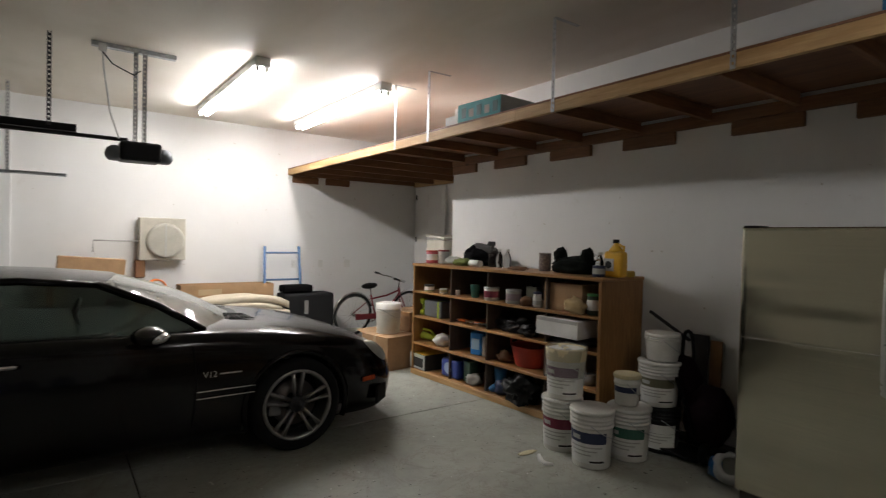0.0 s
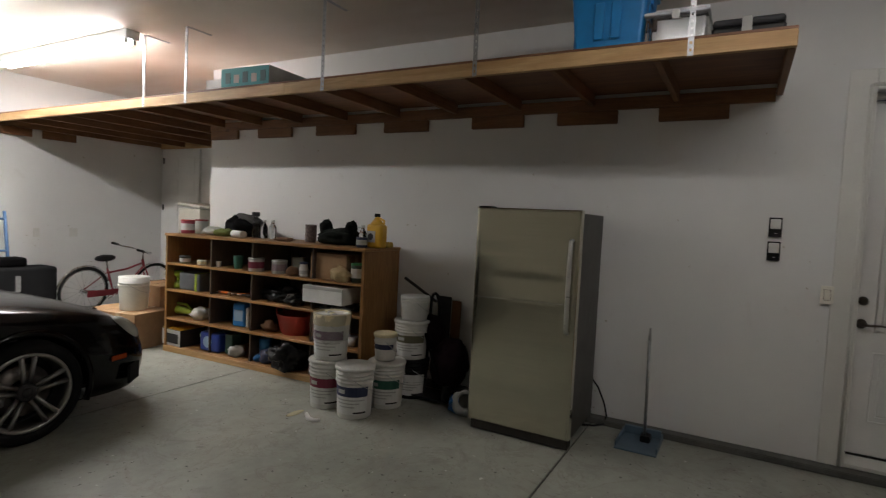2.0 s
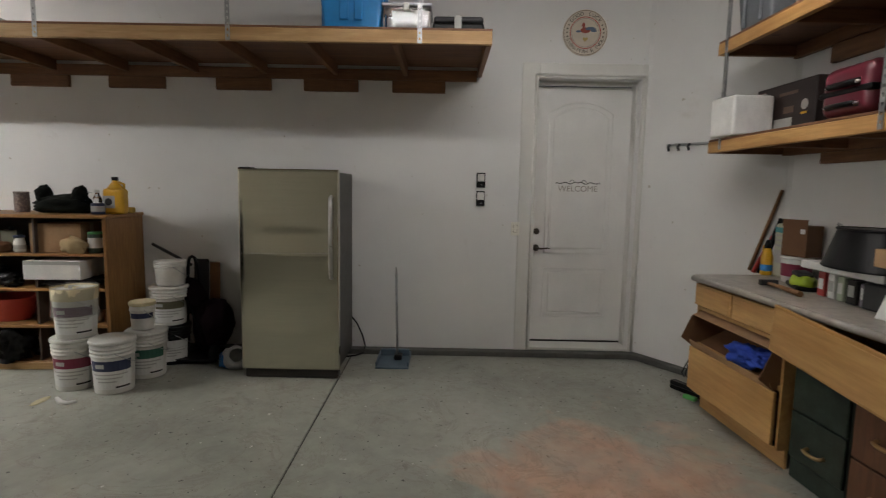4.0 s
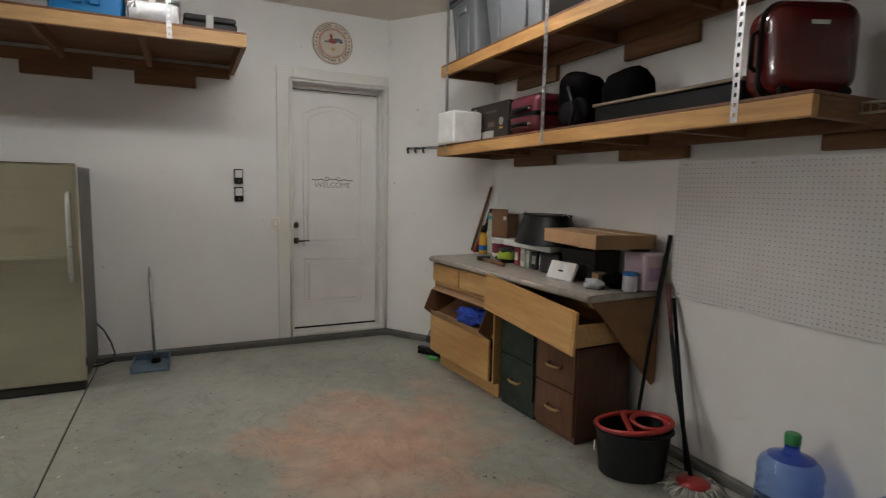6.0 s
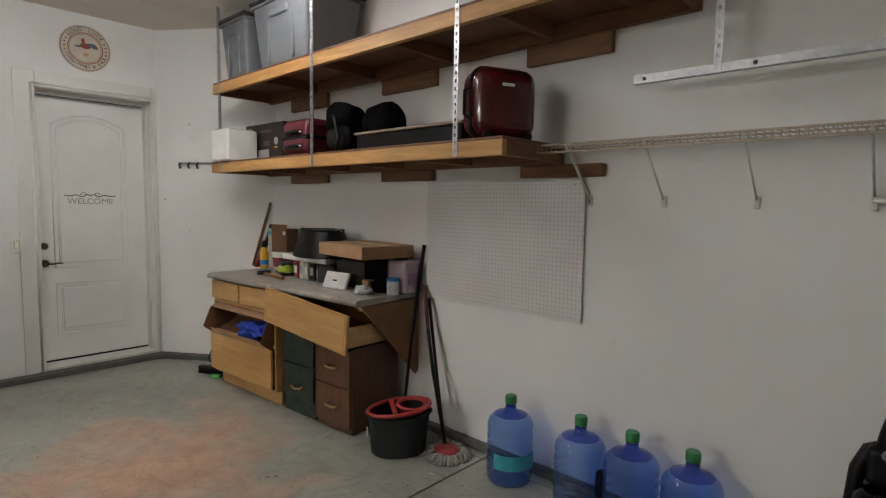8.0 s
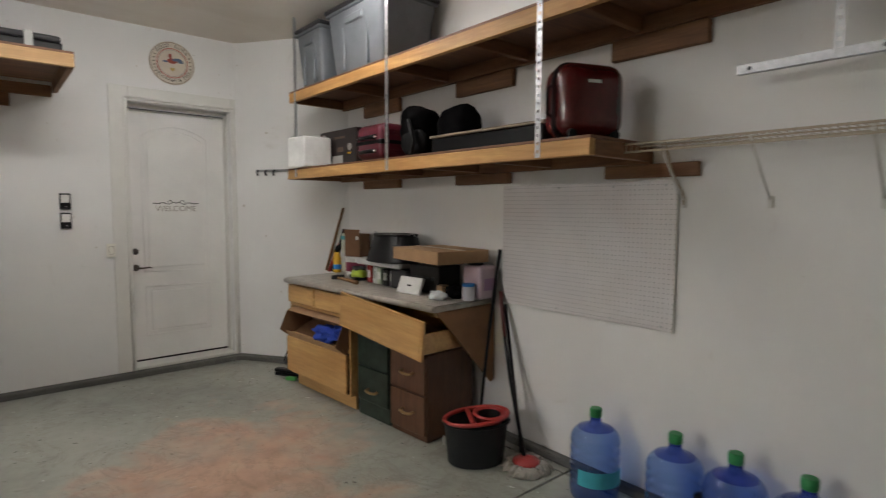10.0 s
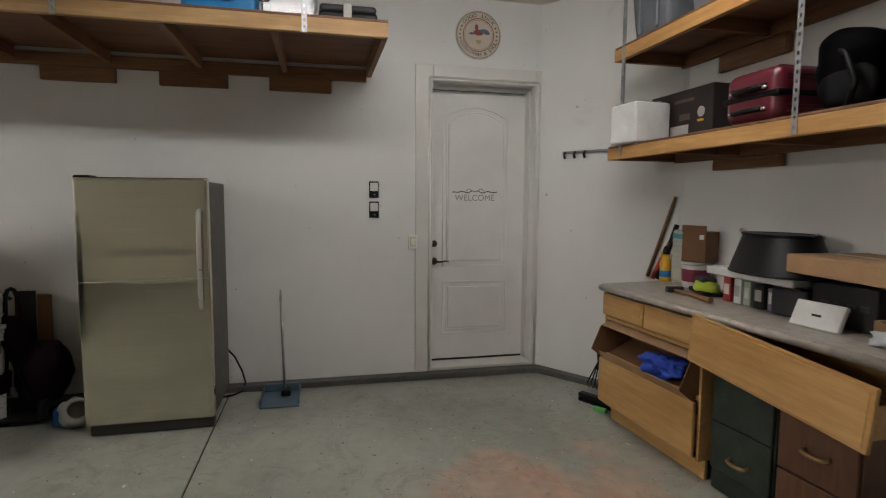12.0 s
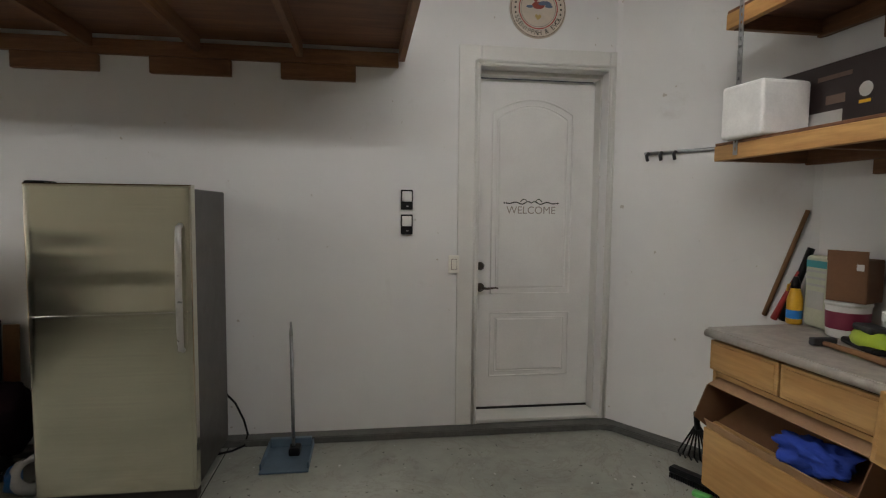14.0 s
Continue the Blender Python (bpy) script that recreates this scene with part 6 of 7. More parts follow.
    lettering("V12", 0.055, CHROME, c, pose(1.70, -0.912, 0.602, 90, 0, 0), "badge_lettering", 0.001)
    part("badge_bar", box(1.76, 1.90, -0.913, -0.910, 0.596, 0.606, 0.001), CHROME, c)
    part("grille", box(3.20, 3.30, -0.30, 0.30, 0.36, 0.50, 0.02), RUBBER, c)

    # wheels
    def wheel(x, s):
        w = part("wheel", lathe([(0.235, -0.10), (0.30, -0.115), (0.325, -0.09), (0.33, 0), (0.325, 0.09), (0.30, 0.115), (0.255, 0.112), (0.245, 0.09)], 48, cap=False), RUBBER, c, "low-profile tyre on a five twin-spoke alloy rim")
        w.matrix_basis = pose(x, s * 0.795, 0.31, 90 * (1 if s < 0 else -1), 0, 0)
        part("rim_ring", lathe([(0.252, 0.108), (0.246, 0.116), (0.228, 0.112), (0.222, 0.08), (0.222, -0.06)], 48, cap=False), RIMMETAL, w)
        part("brake_disc", lathe([(0.07, 0.0), (0.165, 0.0), (0.165, 0.02), (0.07, 0.02)], 36, cap=False), tint("brake_steel", (0.20, 0.18, 0.17), 0.4, metal=0.8), w)
        part("inner_face", lathe([(0.222, -0.05), (0.05, -0.05)], 36, cap=False), RUBBER, w)
        part("caliper", box(-0.19, -0.10, -0.075, 0.075, 0.0, 0.05, 0.015, 2), tint("caliper_grey", (0.25, 0.25, 0.25), 0.4), w)
        part("hub", lathe([(0.062, 0.04), (0.062, 0.085), (0.045, 0.098), (0.0, 0.10)], 28, cap=False), DARKGREY, w)
        bm = bmesh.new()
        for k in range(5):
            a = radians(90 + 72 * k)
            for q in (-1, 1):
                d0 = Vector((math.cos(a), math.sin(a), 0))
                n0 = Vector((-math.sin(a), math.cos(a), 0)) * q
                bm_tube(bm, [d0 * 0.05 + n0 * 0.016 + Vector((0, 0, 0.075)), d0 * 0.14 + n0 * 0.026 + Vector((0, 0, 0.092)), d0 * 0.230 + n0 * 0.038 + Vector((0, 0, 0.098))], [0.015, 0.015, 0.018], 6)
        part("spoke", bm, RIMMETAL, w)
        part("hub_cap", lathe([(0.032, 0.10), (0.03, 0.106), (0.0, 0.108)], 20, cap=False), DARKGREY, w)

    for x in (2.295, -0.265):
        for s in (-1, 1):
            wheel(x, s)
    return c


sports_car()


# ---- workbench along the south wall ----
WB = pose(3.87, -1.875, 0, 0, 0, 183.8)   # x along the front, y towards the wall


def inwb(u, v, z, rz=0.0):
    return WB @ pose(u, v, z, 0, 0, rz)


def onwb(x, y):
    """Bench coordinates of a place in the room."""
    p = WB.inverted() @ Vector((x, y, 0))
    return p.x, p.y


wt = thing("worktop", "speckled grey laminate worktop with a rounded edge", "worktop", WB)
part("slab", prism([(0, 0.02), (0.03, 0), (1.918, 0), (1.918, 0.55), (0.25, 0.665), (0.10, 0.60), (0, 0.53)], 0.885, 0.928, 0.010), LAMINATE, wt)
part("edge_band", tube([(0.03, 0.006, 0.906), (1.912, 0.006, 0.906)], 0.020, 10), LAMINATE, wt)

cab = thing("base_cabinet", "yellow wood base cabinet with a pulled-out box", "cabinet", WB)
CX0, CX1, CF = 0.035, 0.945, 0.045
part("side_panel", box(CX0, CX0 + 0.018, CF, 0.52, 0.09, 0.884, 0.002), MAPLE, cab)
part("side_panel", box(CX1 - 0.018, CX1, CF, 0.55, 0.09, 0.884, 0.002), MAPLE, cab)
part("rail", box(CX0 + 0.019, CX1 - 0.019, CF, CF + 0.02, 0.688, 0.712, 0.002), MAPLE, cab)
part("rail", box(CX0 + 0.019, CX1 - 0.019, CF, CF + 0.02, 0.425, 0.452, 0.002), MAPLE, cab)
part("bottom", box(CX0 + 0.019, CX1 - 0.019, CF, 0.50, 0.09, 0.106), MAPLE, cab)
part("inner_floor", box(CX0 + 0.019, CX1 - 0.019, CF + 0.021, 0.50, 0.425, 0.437), MAPLE, cab)
part("kickboard", box(CX0 + 0.03, CX1, CF + 0.05, CF + 0.068, Z0 + 0.001, 0.088, 0.002), MAPLE, cab)
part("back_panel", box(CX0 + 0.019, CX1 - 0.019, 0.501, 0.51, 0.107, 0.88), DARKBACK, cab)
for a, b in ((0.038, 0.462), (0.474, 0.918)):
    d = part("drawer", box(a, b, CF - 0.024, CF - 0.002, 0.722, 0.872, 0.006, 2), MAPLE, cab)
    part("bead", box(a + 0.018, b - 0.018, CF - 0.027, CF - 0.0245, 0.738, 0.856, 0.002), MAPLE, d)
big = part("drawer", box(0.035, 0.935, CF - 0.040, CF - 0.016, 0.118, 0.420, 0.006, 2), MAPLE, cab)
part("drawer_gap", box(0.05, 0.92, CF - 0.01, CF + 0.03, 0.107, 0.117), INK, cab)

bxo = thing("tilted_carton", "open brown carton tipped out of the cabinet", "cardboard box", WB @ pose(0.48, 0.075, 0.445, 26, 0, 0))
W2 = 0.43
part("base", box(-W2, W2, -0.06, 0.20, 0, 0.006), BROWNCARD, bxo)
part("front_side", box(-W2, W2, -0.066, -0.06, 0, 0.06, 0.001), CARD, bxo)
part("rear_side", box(-W2, W2, 0.20, 0.206, 0, 0.21, 0.001), BROWNCARD, bxo)
for s in (-1, 1):
    bm = bmesh.new()
    pr = [(-0.06, 0.0), (0.20, 0.0), (0.20, 0.21), (0.02, 0.21), (-0.11, 0.10)]
    a = [bm.verts.new((s * W2, y, z)) for y, z in pr]
    b = [bm.verts.new((s * (W2 - 0.006), y, z)) for y, z in pr]
    bm.faces.new(a)
    bm.faces.new(b[::-1])
    for k in range(5):
        bm.faces.new((a[k], a[(k + 1) % 5], b[(k + 1) % 5], b[k]))
    part("end_side", bm, BROWNCARD, bxo)
part("top_side", box(-W2, W2, 0.03, 0.20, 0.206, 0.212, 0.001), CARD, bxo)
solid("blue_cloth", blob(0.15, 0.075, 0.07, 121, 0.55, 4), BLUEC, "crumpled bright blue cloth in the carton", "cloth", WB @ pose(0.62, 0.08, 0.475, 20, 0, 4))

ld = thing("pulled_drawer", "long yellow wood drawer hanging askew", "drawer")
L0, R0 = Vector((2.94, -1.893, 0)), Vector((1.99, -1.928, 0))
along = (R0 - L0).normalized()
ang = math.degrees(math.atan2(along.y, along.x))
dm = pose(L0.x, L0.y, 0.661, 0, 0, ang)
ld.matrix_basis = dm @ pose(0, 0, 0, 0, 4.9, 0)
LEN = (R0 - L0).length
part("front_board", box(0, LEN, 0.0, 0.022, 0, 0.258, 0.005, 2), MAPLE, ld)
part("front_bead", box(0.02, LEN - 0.02, -0.003, -0.0005, 0.016, 0.242, 0.002), MAPLE, ld)
part("side_board", box(LEN - 0.05, LEN - 0.034, 0.023, 0.50, 0.03, 0.165, 0.003), MAPLE, ld)
part("side_board", box(0.04, 0.056, 0.023, 0.50, 0.03, 0.165, 0.003), MAPLE, ld)
part("bottom", box(0.057, LEN - 0.051, 0.023, 0.50, 0.035, 0.042), MDF, ld)
part("back_board", box(0.04, LEN - 0.034, 0.501, 0.516, 0.03, 0.165, 0.003), MAPLE, ld)


def file_drawers(name, label, u0, u1, mat, top, handles, depth=0.52, split=None, rise=0.5):
    c = thing(name, label, "filing cabinet", WB)
    part("case", box(u0, u1, 0.085, depth, Z0 + 0.001, top, 0.004), mat, c)
    zs = split or (0.02, (top + 0.02) / 2, top - 0.01)
    for a, b in zip(zs, zs[1:]):
        d = part("drawer", box(u0 + 0.006, u1 - 0.006, 0.066, 0.084, a + 0.004, b - 0.004, 0.004), mat, c)
        if handles(a):
            m = (u0 + u1) / 2 + 0.01
            z = a + (b - a) * rise
            part("handle", tube([(m - 0.055, 0.066, z), (m - 0.05, 0.038, z - 0.006), (m - 0.02, 0.030, z - 0.008), (m + 0.02, 0.030, z - 0.008), (m + 0.05, 0.038, z - 0.006), (m + 0.055, 0.066, z)], 0.010, 8), BRASS, d, "worn brass pull")
    return c


file_drawers("green_cabinet", "dark green two-drawer cabinet, scuffed", 1.00, 1.375, DKGREEN, 0.625, lambda a: a < 0.25, split=(0.10, 0.36, 0.62), rise=0.39)
file_drawers("brown_cabinet", "dark brown two-drawer wooden cabinet", 1.395, 1.765, WALNUT, 0.57, lambda a: True, rise=0.53)
gs = thing("gusset", "brown hardboard gusset under the worktop end", "gusset")
bm = bmesh.new()
tri = [(-2.04, 0.882), (-2.555, 0.882), (-2.555, 0.36), (-2.53, 0.34)]
a = [bm.verts.new((1.978, y, z)) for y, z in tri]
b = [bm.verts.new((1.992, y, z)) for y, z in tri]
bm.faces.new(a)
bm.faces.new(b[::-1])
for k in range(4):
    bm.faces.new((a[k], a[(k + 1) % 4], b[(k + 1) % 4], b[k]))
part("panel", bm, MDF, gs)
part("cleat", box(1.993, 2.03, -2.555, -2.06, 0.845, 0.882, 0.003), LUMBER_Y, gs)

# ---- things on the worktop ----
TW = 0.929
hm = thing("hammer", "old hammer with a worn wooden handle", "hammer", pose(3.27, -2.15, TW + 0.014, 0, 0, 174))
part("shaft", tube([(-0.17, 0, 0), (0.0, 0, 0.004), (0.20, 0, 0.003)], [0.011, 0.013, 0.017], 10), MDF, hm)
part("head", box(-0.20, -0.165, -0.05, 0.06, -0.012, 0.022, 0.006, 2), DARKGREY, hm, "black steel head")
sl = thing("caulk_bottle", "yellow spray bottle with an orange nozzle", "spray bottle", pose(3.90, -2.42, TW))
part("body", lathe([(0.036, 0), (0.038, 0.01), (0.038, 0.13), (0.030, 0.16), (0.022, 0.19)], 20), YELLOW, sl)
part("label_band", lathe([(0.0386, 0.03), (0.0386, 0.075)], 20, cap=False), BLUE, sl)
part("nozzle", lathe([(0.024, 0.19), (0.022, 0.215), (0.012, 0.25)], 14), BLACKPL, sl)
part("trigger", tube([(0.02, 0, 0.21), (0.05, 0.0, 0.20), (0.055, 0.0, 0.165)], 0.007, 6), YELLOW, sl)
for k, (x0, y0, x1, y1, z1, mt, r, nm, lab) in enumerate(((4.13, -2.43, 3.97, -2.53, 1.53, MDF, 0.013, "wooden_pole", "long brown wooden pole leaning in the corner"), (4.02, -2.40, 3.93, -2.47, 1.20, RED, 0.018, "red_tool", "red handled tool leaning in the corner"), (3.98, -2.42, 3.90, -2.50, 1.33, BLACKPL, 0.02, "black_tool", "black handled tool leaning in the corner"))):
    solid(nm, tube([(x0, y0, TW), ((x0 + x1) / 2, (y0 + y1) / 2, (TW + z1) / 2), (x1, y1, z1)], [r, r, r * 0.9], 10), mt, lab, "hand tool")
sb = thing("seed_bag", "pale green paper sack printed in grey", "paper sack", pose(3.78, -2.47, TW, 0, 0, -6))
part("sack", spin(box(-0.085, 0.085, -0.04, 0.04, 0, 0.37, 0.022, 3), Matrix.Shear("XZ", 4, (0.0, 0.02))), tint("pale_green_paper", (0.48, 0.50, 0.38), 0.8), sb)
for z0, z1, w, mt in ((0.31, 0.345, 0.07, TEAL), (0.285, 0.297, 0.07, PALE), (0.25, 0.262, 0.065, PALE), (0.215, 0.227, 0.065, PALE), (0.10, 0.19, 0.06, PALE)):
    part("print_bar", box(-w, w, 0.0405, 0.042, z0, z1), mt, sb)
tubp = pot("white_tub", "white tub with a maroon label", "tub", pose(3.60, -2.44, TW), 0.092, 0.165, WHITEPL, WHITEPL, MAROON, 0.08)
smb = thing("small_open_box", "small open brown cardboard box on the tub", "cardboard box", pose(3.585, -2.45, TW + 0.173, 0, 0, 20))
part("box", box(-0.085, 0.085, -0.075, 0.075, 0, 0.20, 0.003), BROWNCARD, smb)
part("flap", box(-0.085, 0.085, 0.074, 0.078, 0.19, 0.24), BROWNCARD, smb)
part("label_panel", box(-0.07, -0.04, 0.0755, 0.077, 0.15, 0.18), PAPER, smb)
lv = thing("laser_level", "lime and black power tool", "power tool", pose(3.36, -2.33, TW, 0, 0, 160))
part("body", blob(0.13, 0.07, 0.055, 131, 0.10), GREENC, lv)
part("grip", box(-0.14, 0.13, -0.065, 0.065, 0.0, 0.028, 0.012, 2), BLACKPL, lv)
part("deck", box(-0.08, 0.07, -0.05, 0.04, 0.075, 0.105, 0.012, 2), DARKGREY, lv)
for k, (x, w, mt) in enumerate(((3.13, 0.06, RED), (3.05, 0.055, PAPER), (2.98, 0.05, tint("pale_green_label", (0.45, 0.52, 0.40))), (2.90, 0.07, INK), (2.81, 0.06, tint("grey_mauve", (0.22, 0.19, 0.24))))):
    q = thing("small_packet", "small printed upright packet", "packet", pose(x, -2.33, TW, 0, 0, -2), group="small packets")
    part("packet", box(-w / 2, w / 2, -0.07, 0.05, 0, 0.145 - 0.006 * k, 0.004), mt, q)
    part("print_bar", box(-w / 3, w / 3, 0.0503, 0.0515, 0.04, 0.10), PAPER if k % 2 == 0 else PALE, q)
slab = solid("foam_slab", box(-0.29, 0.29, -0.15, 0.14, 0, 0.045, 0.006), PAPER, "white foam slab lying on packets", "foam slab", pose(2.95, -2.38, TW + 0.150, 0, 0, 182))
bas = thing("black_basin", "upturned black plastic basin", "basin", pose(2.83, -2.33, TW + 0.196))
part("shell", lathe([(0.275, 0), (0.28, 0.006), (0.272, 0.014), (0.205, 0.195), (0.195, 0.205), (0.0, 0.206)], 40, (0, 0, 0), 1.0, 0.72, False), BLACKPL, bas)
part("rim", tube([(0.207 * math.cos(t), 0.149 * math.sin(t), 0.205) for t in [2 * math.pi * k / 32 for k in range(32)]], 0.006, 6, True), BLACKPL, bas)
for s in (-1, 1):
    part("wire_clip", tube([(s * 0.2, 0.02, 0.205), (s * 0.24, 0.03, 0.225), (s * 0.26, 0.02, 0.215), (s * 0.25, 0.0, 0.20)], 0.004, 6), GALV, bas)
gb = thing("grey_case", "grey clear-lidded parts case", "parts case", pose(2.70, -2.36, TW, 0, 0, 182))
part("case", box(-0.10, 0.10, -0.10, 0.10, 0, 0.14, 0.012, 2), DARKGREY, gb)
part("lid", box(-0.102, 0.102, -0.102, 0.102, 0.141, 0.155, 0.006), SMOKE, gb)
kb = thing("black_carton", "black printed carton on its side", "carton", pose(2.46, -2.41, TW + 0.0, 0, 0, 4))
part("carton", box(-0.155, 0.155, -0.12, 0.10, 0, 0.195, 0.004), INK, kb)
for k in range(4):
    part("print_bar", box(-0.12 + 0.06 * k, -0.08 + 0.06 * k, 0.1005, 0.1018, 0.09 + 0.01 * (k % 2), 0.115), DARKGREY, kb)
wl = thing("white_plate_box", "flat white box propped with a dark slot", "flat box", pose(2.47, -2.17, TW + 0.002, 24, 0, 6))
part("face", box(-0.115, 0.115, -0.028, 0, 0.0, 0.125, 0.004), PAPER, wl)
part("slot", box(-0.022, 0.022, 0.0005, 0.0018, 0.055, 0.066), INK, wl)
carton("small_carton", "small brown carton on the worktop", "carton", pose(2.245, -2.33, TW, 0, 0, 165), 0.09, 0.08, 0.07, CARD, TAPE)
solid("plastic_wrap", blob(0.065, 0.06, 0.035, 141, 0.4), tint("crumpled_film", (0.60, 0.62, 0.64), 0.25), "crumpled clear plastic wrap", "plastic wrap", pose(2.14, -2.19, TW))
solid("black_rag", blob(0.09, 0.06, 0.055, 143, 0.4), BLACKCL, "crumpled black work rag", "rag", pose(2.12, -2.33, TW))
fb = carton("flat_carton", "flat brown shipping carton lying across the clutter", "cardboard box", pose(2.30, -2.33, TW + 0.243, 0, 0, 174), 0.58, 0.42, 0.085, CARD, TAPE)
for s in (-1, 1):
    solid("paint_tin", lathe([(0.055, 0), (0.055, 0.24)], 20), LILAC if s > 0 else DARKGREY, "tall canister under the carton", "canister", pose(2.30 + s * 0.24, -2.45, TW), group="canisters")
pc = thing("purple_canister", "lilac translucent square canister", "canister", pose(2.03, -2.465, TW))
part("body", box(-0.09, 0.09, -0.085, 0.085, 0, 0.225, 0.025, 3), LILAC, pc)
part("print_panel", box(-0.093, -0.0905, -0.05, 0.05, 0.06, 0.14), tint("mauve_print", (0.32, 0.2, 0.33)), pc)
pot("pill_jar", "white jar with a blue lid", "jar", pose(2.00, -2.33, TW), 0.042, 0.105, tint("milky_plastic", (0.55, 0.55, 0.60), 0.3), BLUE)

# ---- brush and rake end by the corner ----
br = thing("push_broom", "black bristle broom head on the floor", "broom head", pose(4.02, -2.02, Z0, 0, 0, 28))
part("block", box(-0.19, 0.19, -0.03, 0.03, 0.03, 0.065, 0.008), BLACKPL, br)
for k in range(26):
    part("bristle_tuft", box(-0.18 + 0.0142 * k, -0.172 + 0.0142 * k, -0.028, 0.028, 0.0, 0.0295), BLACKPL, br)
rk2 = thing("leaf_rake_head", "black plastic rake head leaning in the corner", "rake head", pose(4.22, -2.11, Z0, 0, 0, 30))
for k in range(9):
    a = radians(-32 + 8 * k)
    part("tine", tube([(0.02 * math.sin(a), 0.0, 0.28), (0.26 * math.sin(a), -0.05, 0.06), (0.28 * math.sin(a), -0.10, 0.01)], 0.006, 6), BLACKPL, rk2)
part("collar", tube([(0, 0, 0.26), (0, 0.02, 0.36)], 0.018, 8), BLACKPL, rk2)
solid("green_scraper", box(-0.05, 0.05, -0.02, 0.02, 0, 0.03, 0.006), tint("bright_green_plastic", (0.12, 0.50, 0.12), 0.4), "small bright green plastic scraper", "scraper", pose(3.93, -1.96, Z0, 0, 0, 35))

# ---- poles, mop bucket and mop ----
solid("steel_pole", tube([(1.935, -2.36, Z0), (1.93, -2.44, 0.6), (1.925, -2.548, 1.26)], [0.011, 0.011, 0.013], 10), BLACKPL, "black pole leaning beside the workbench", "pole")
mp = thing("spin_mop", "red and black spin mop with a white string head", "mop")
part("pole", tube([(1.50, -2.34, 0.02), (1.70, -2.42, 0.45), (1.80, -2.47, 0.70)], 0.012, 10), BLACKPL, mp)
part("grip", tube([(1.80, -2.47, 0.70), (1.90, -2.53, 0.98)], [0.012, 0.014], 10), tint("dull_red_grip", (0.10, 0.02, 0.018), 0.5), mp)
part("head_plate", lathe([(0.085, 0), (0.08, 0.02), (0.03, 0.035)], 24, (1.48, -2.33, Z0 + 0.028)), RED, mp, "red mop plate")
bm = bmesh.new()
rnd = random.Random(5)
for k in range(110):
    a = 2 * math.pi * k / 110 + rnd.uniform(-0.05, 0.05)
    r0, r1 = rnd.uniform(0.05, 0.085), rnd.uniform(0.13, 0.17)
    bm_tube(bm, [(1.48 + r0 * math.cos(a), -2.33 + r0 * math.sin(a), Z0 + 0.032), (1.48 + 0.11 * math.cos(a + 0.05), -2.33 + 0.11 * math.sin(a + 0.05), Z0 + rnd.uniform(0.02, 0.05)), (1.48 + r1 * math.cos(a), -2.33 + r1 * math.sin(a), Z0 + 0.006)], 0.005, 4)
tagged(part("string_fringe", bm, tint("grey_white_string", (0.42, 0.40, 0.36), 0.95), mp), kind="stuff")
solid("mop_pole", tube([(1.62, -2.45, Z0), (1.74, -2.49, 0.45), (1.86, -2.535, 0.9)], 0.011, 10), BLACKPL, "second black mop pole on the wall", "pole")
bk = thing("mop_bucket", "oval black mop bucket with a red wringer rim", "mop bucket", pose(1.735, -2.155, Z0, 0, 0, 236))
oval = [(0.155, 0), (0.165, 0.012), (0.190, 0.27), (0.196, 0.275), (0.186, 0.262), (0.155, 0.03)]
part("tub", lathe(oval, 40, (0, 0, 0), 1.04, 0.72, False), tint("black_slate_plastic", (0.016, 0.018, 0.021), 0.45, spec=0.3), bk)
part("tub_lip", tube([(0.203 * math.cos(t), 0.142 * math.sin(t), 0.262) for t in [2 * math.pi * k / 40 for k in range(40)]], 0.010, 8, True), BLACKPL, bk)
part("rim", tube([(0.196 * math.cos(t), 0.138 * math.sin(t), 0.286 + 0.022 * math.cos(t)) for t in [2 * math.pi * k / 40 for k in range(40)]], 0.014, 8, True), RED, bk, "red plastic rim")
part("wringer", lathe([(0.102, 0.30), (0.096, 0.312), (0.080, 0.305), (0.070, 0.20), (0.02, 0.18)], 28, (0.08, 0, 0), 1.0, 1.05, False), RED, bk, "red wringer cone")
part("wringer_basket", lathe([(0.072, 0.296), (0.067, 0.20), (0.0, 0.185)], 28, (0.08, 0, 0.004), 1.0, 1.0, False), BLACKPL, bk)
part("cross_web", box(-0.05, -0.02, -0.125, 0.125, 0.272, 0.296, 0.008), RED, bk)
part("label_tab", box(-0.202, -0.198, -0.02, 0.01, 0.12, 0.17), PAPER, bk)


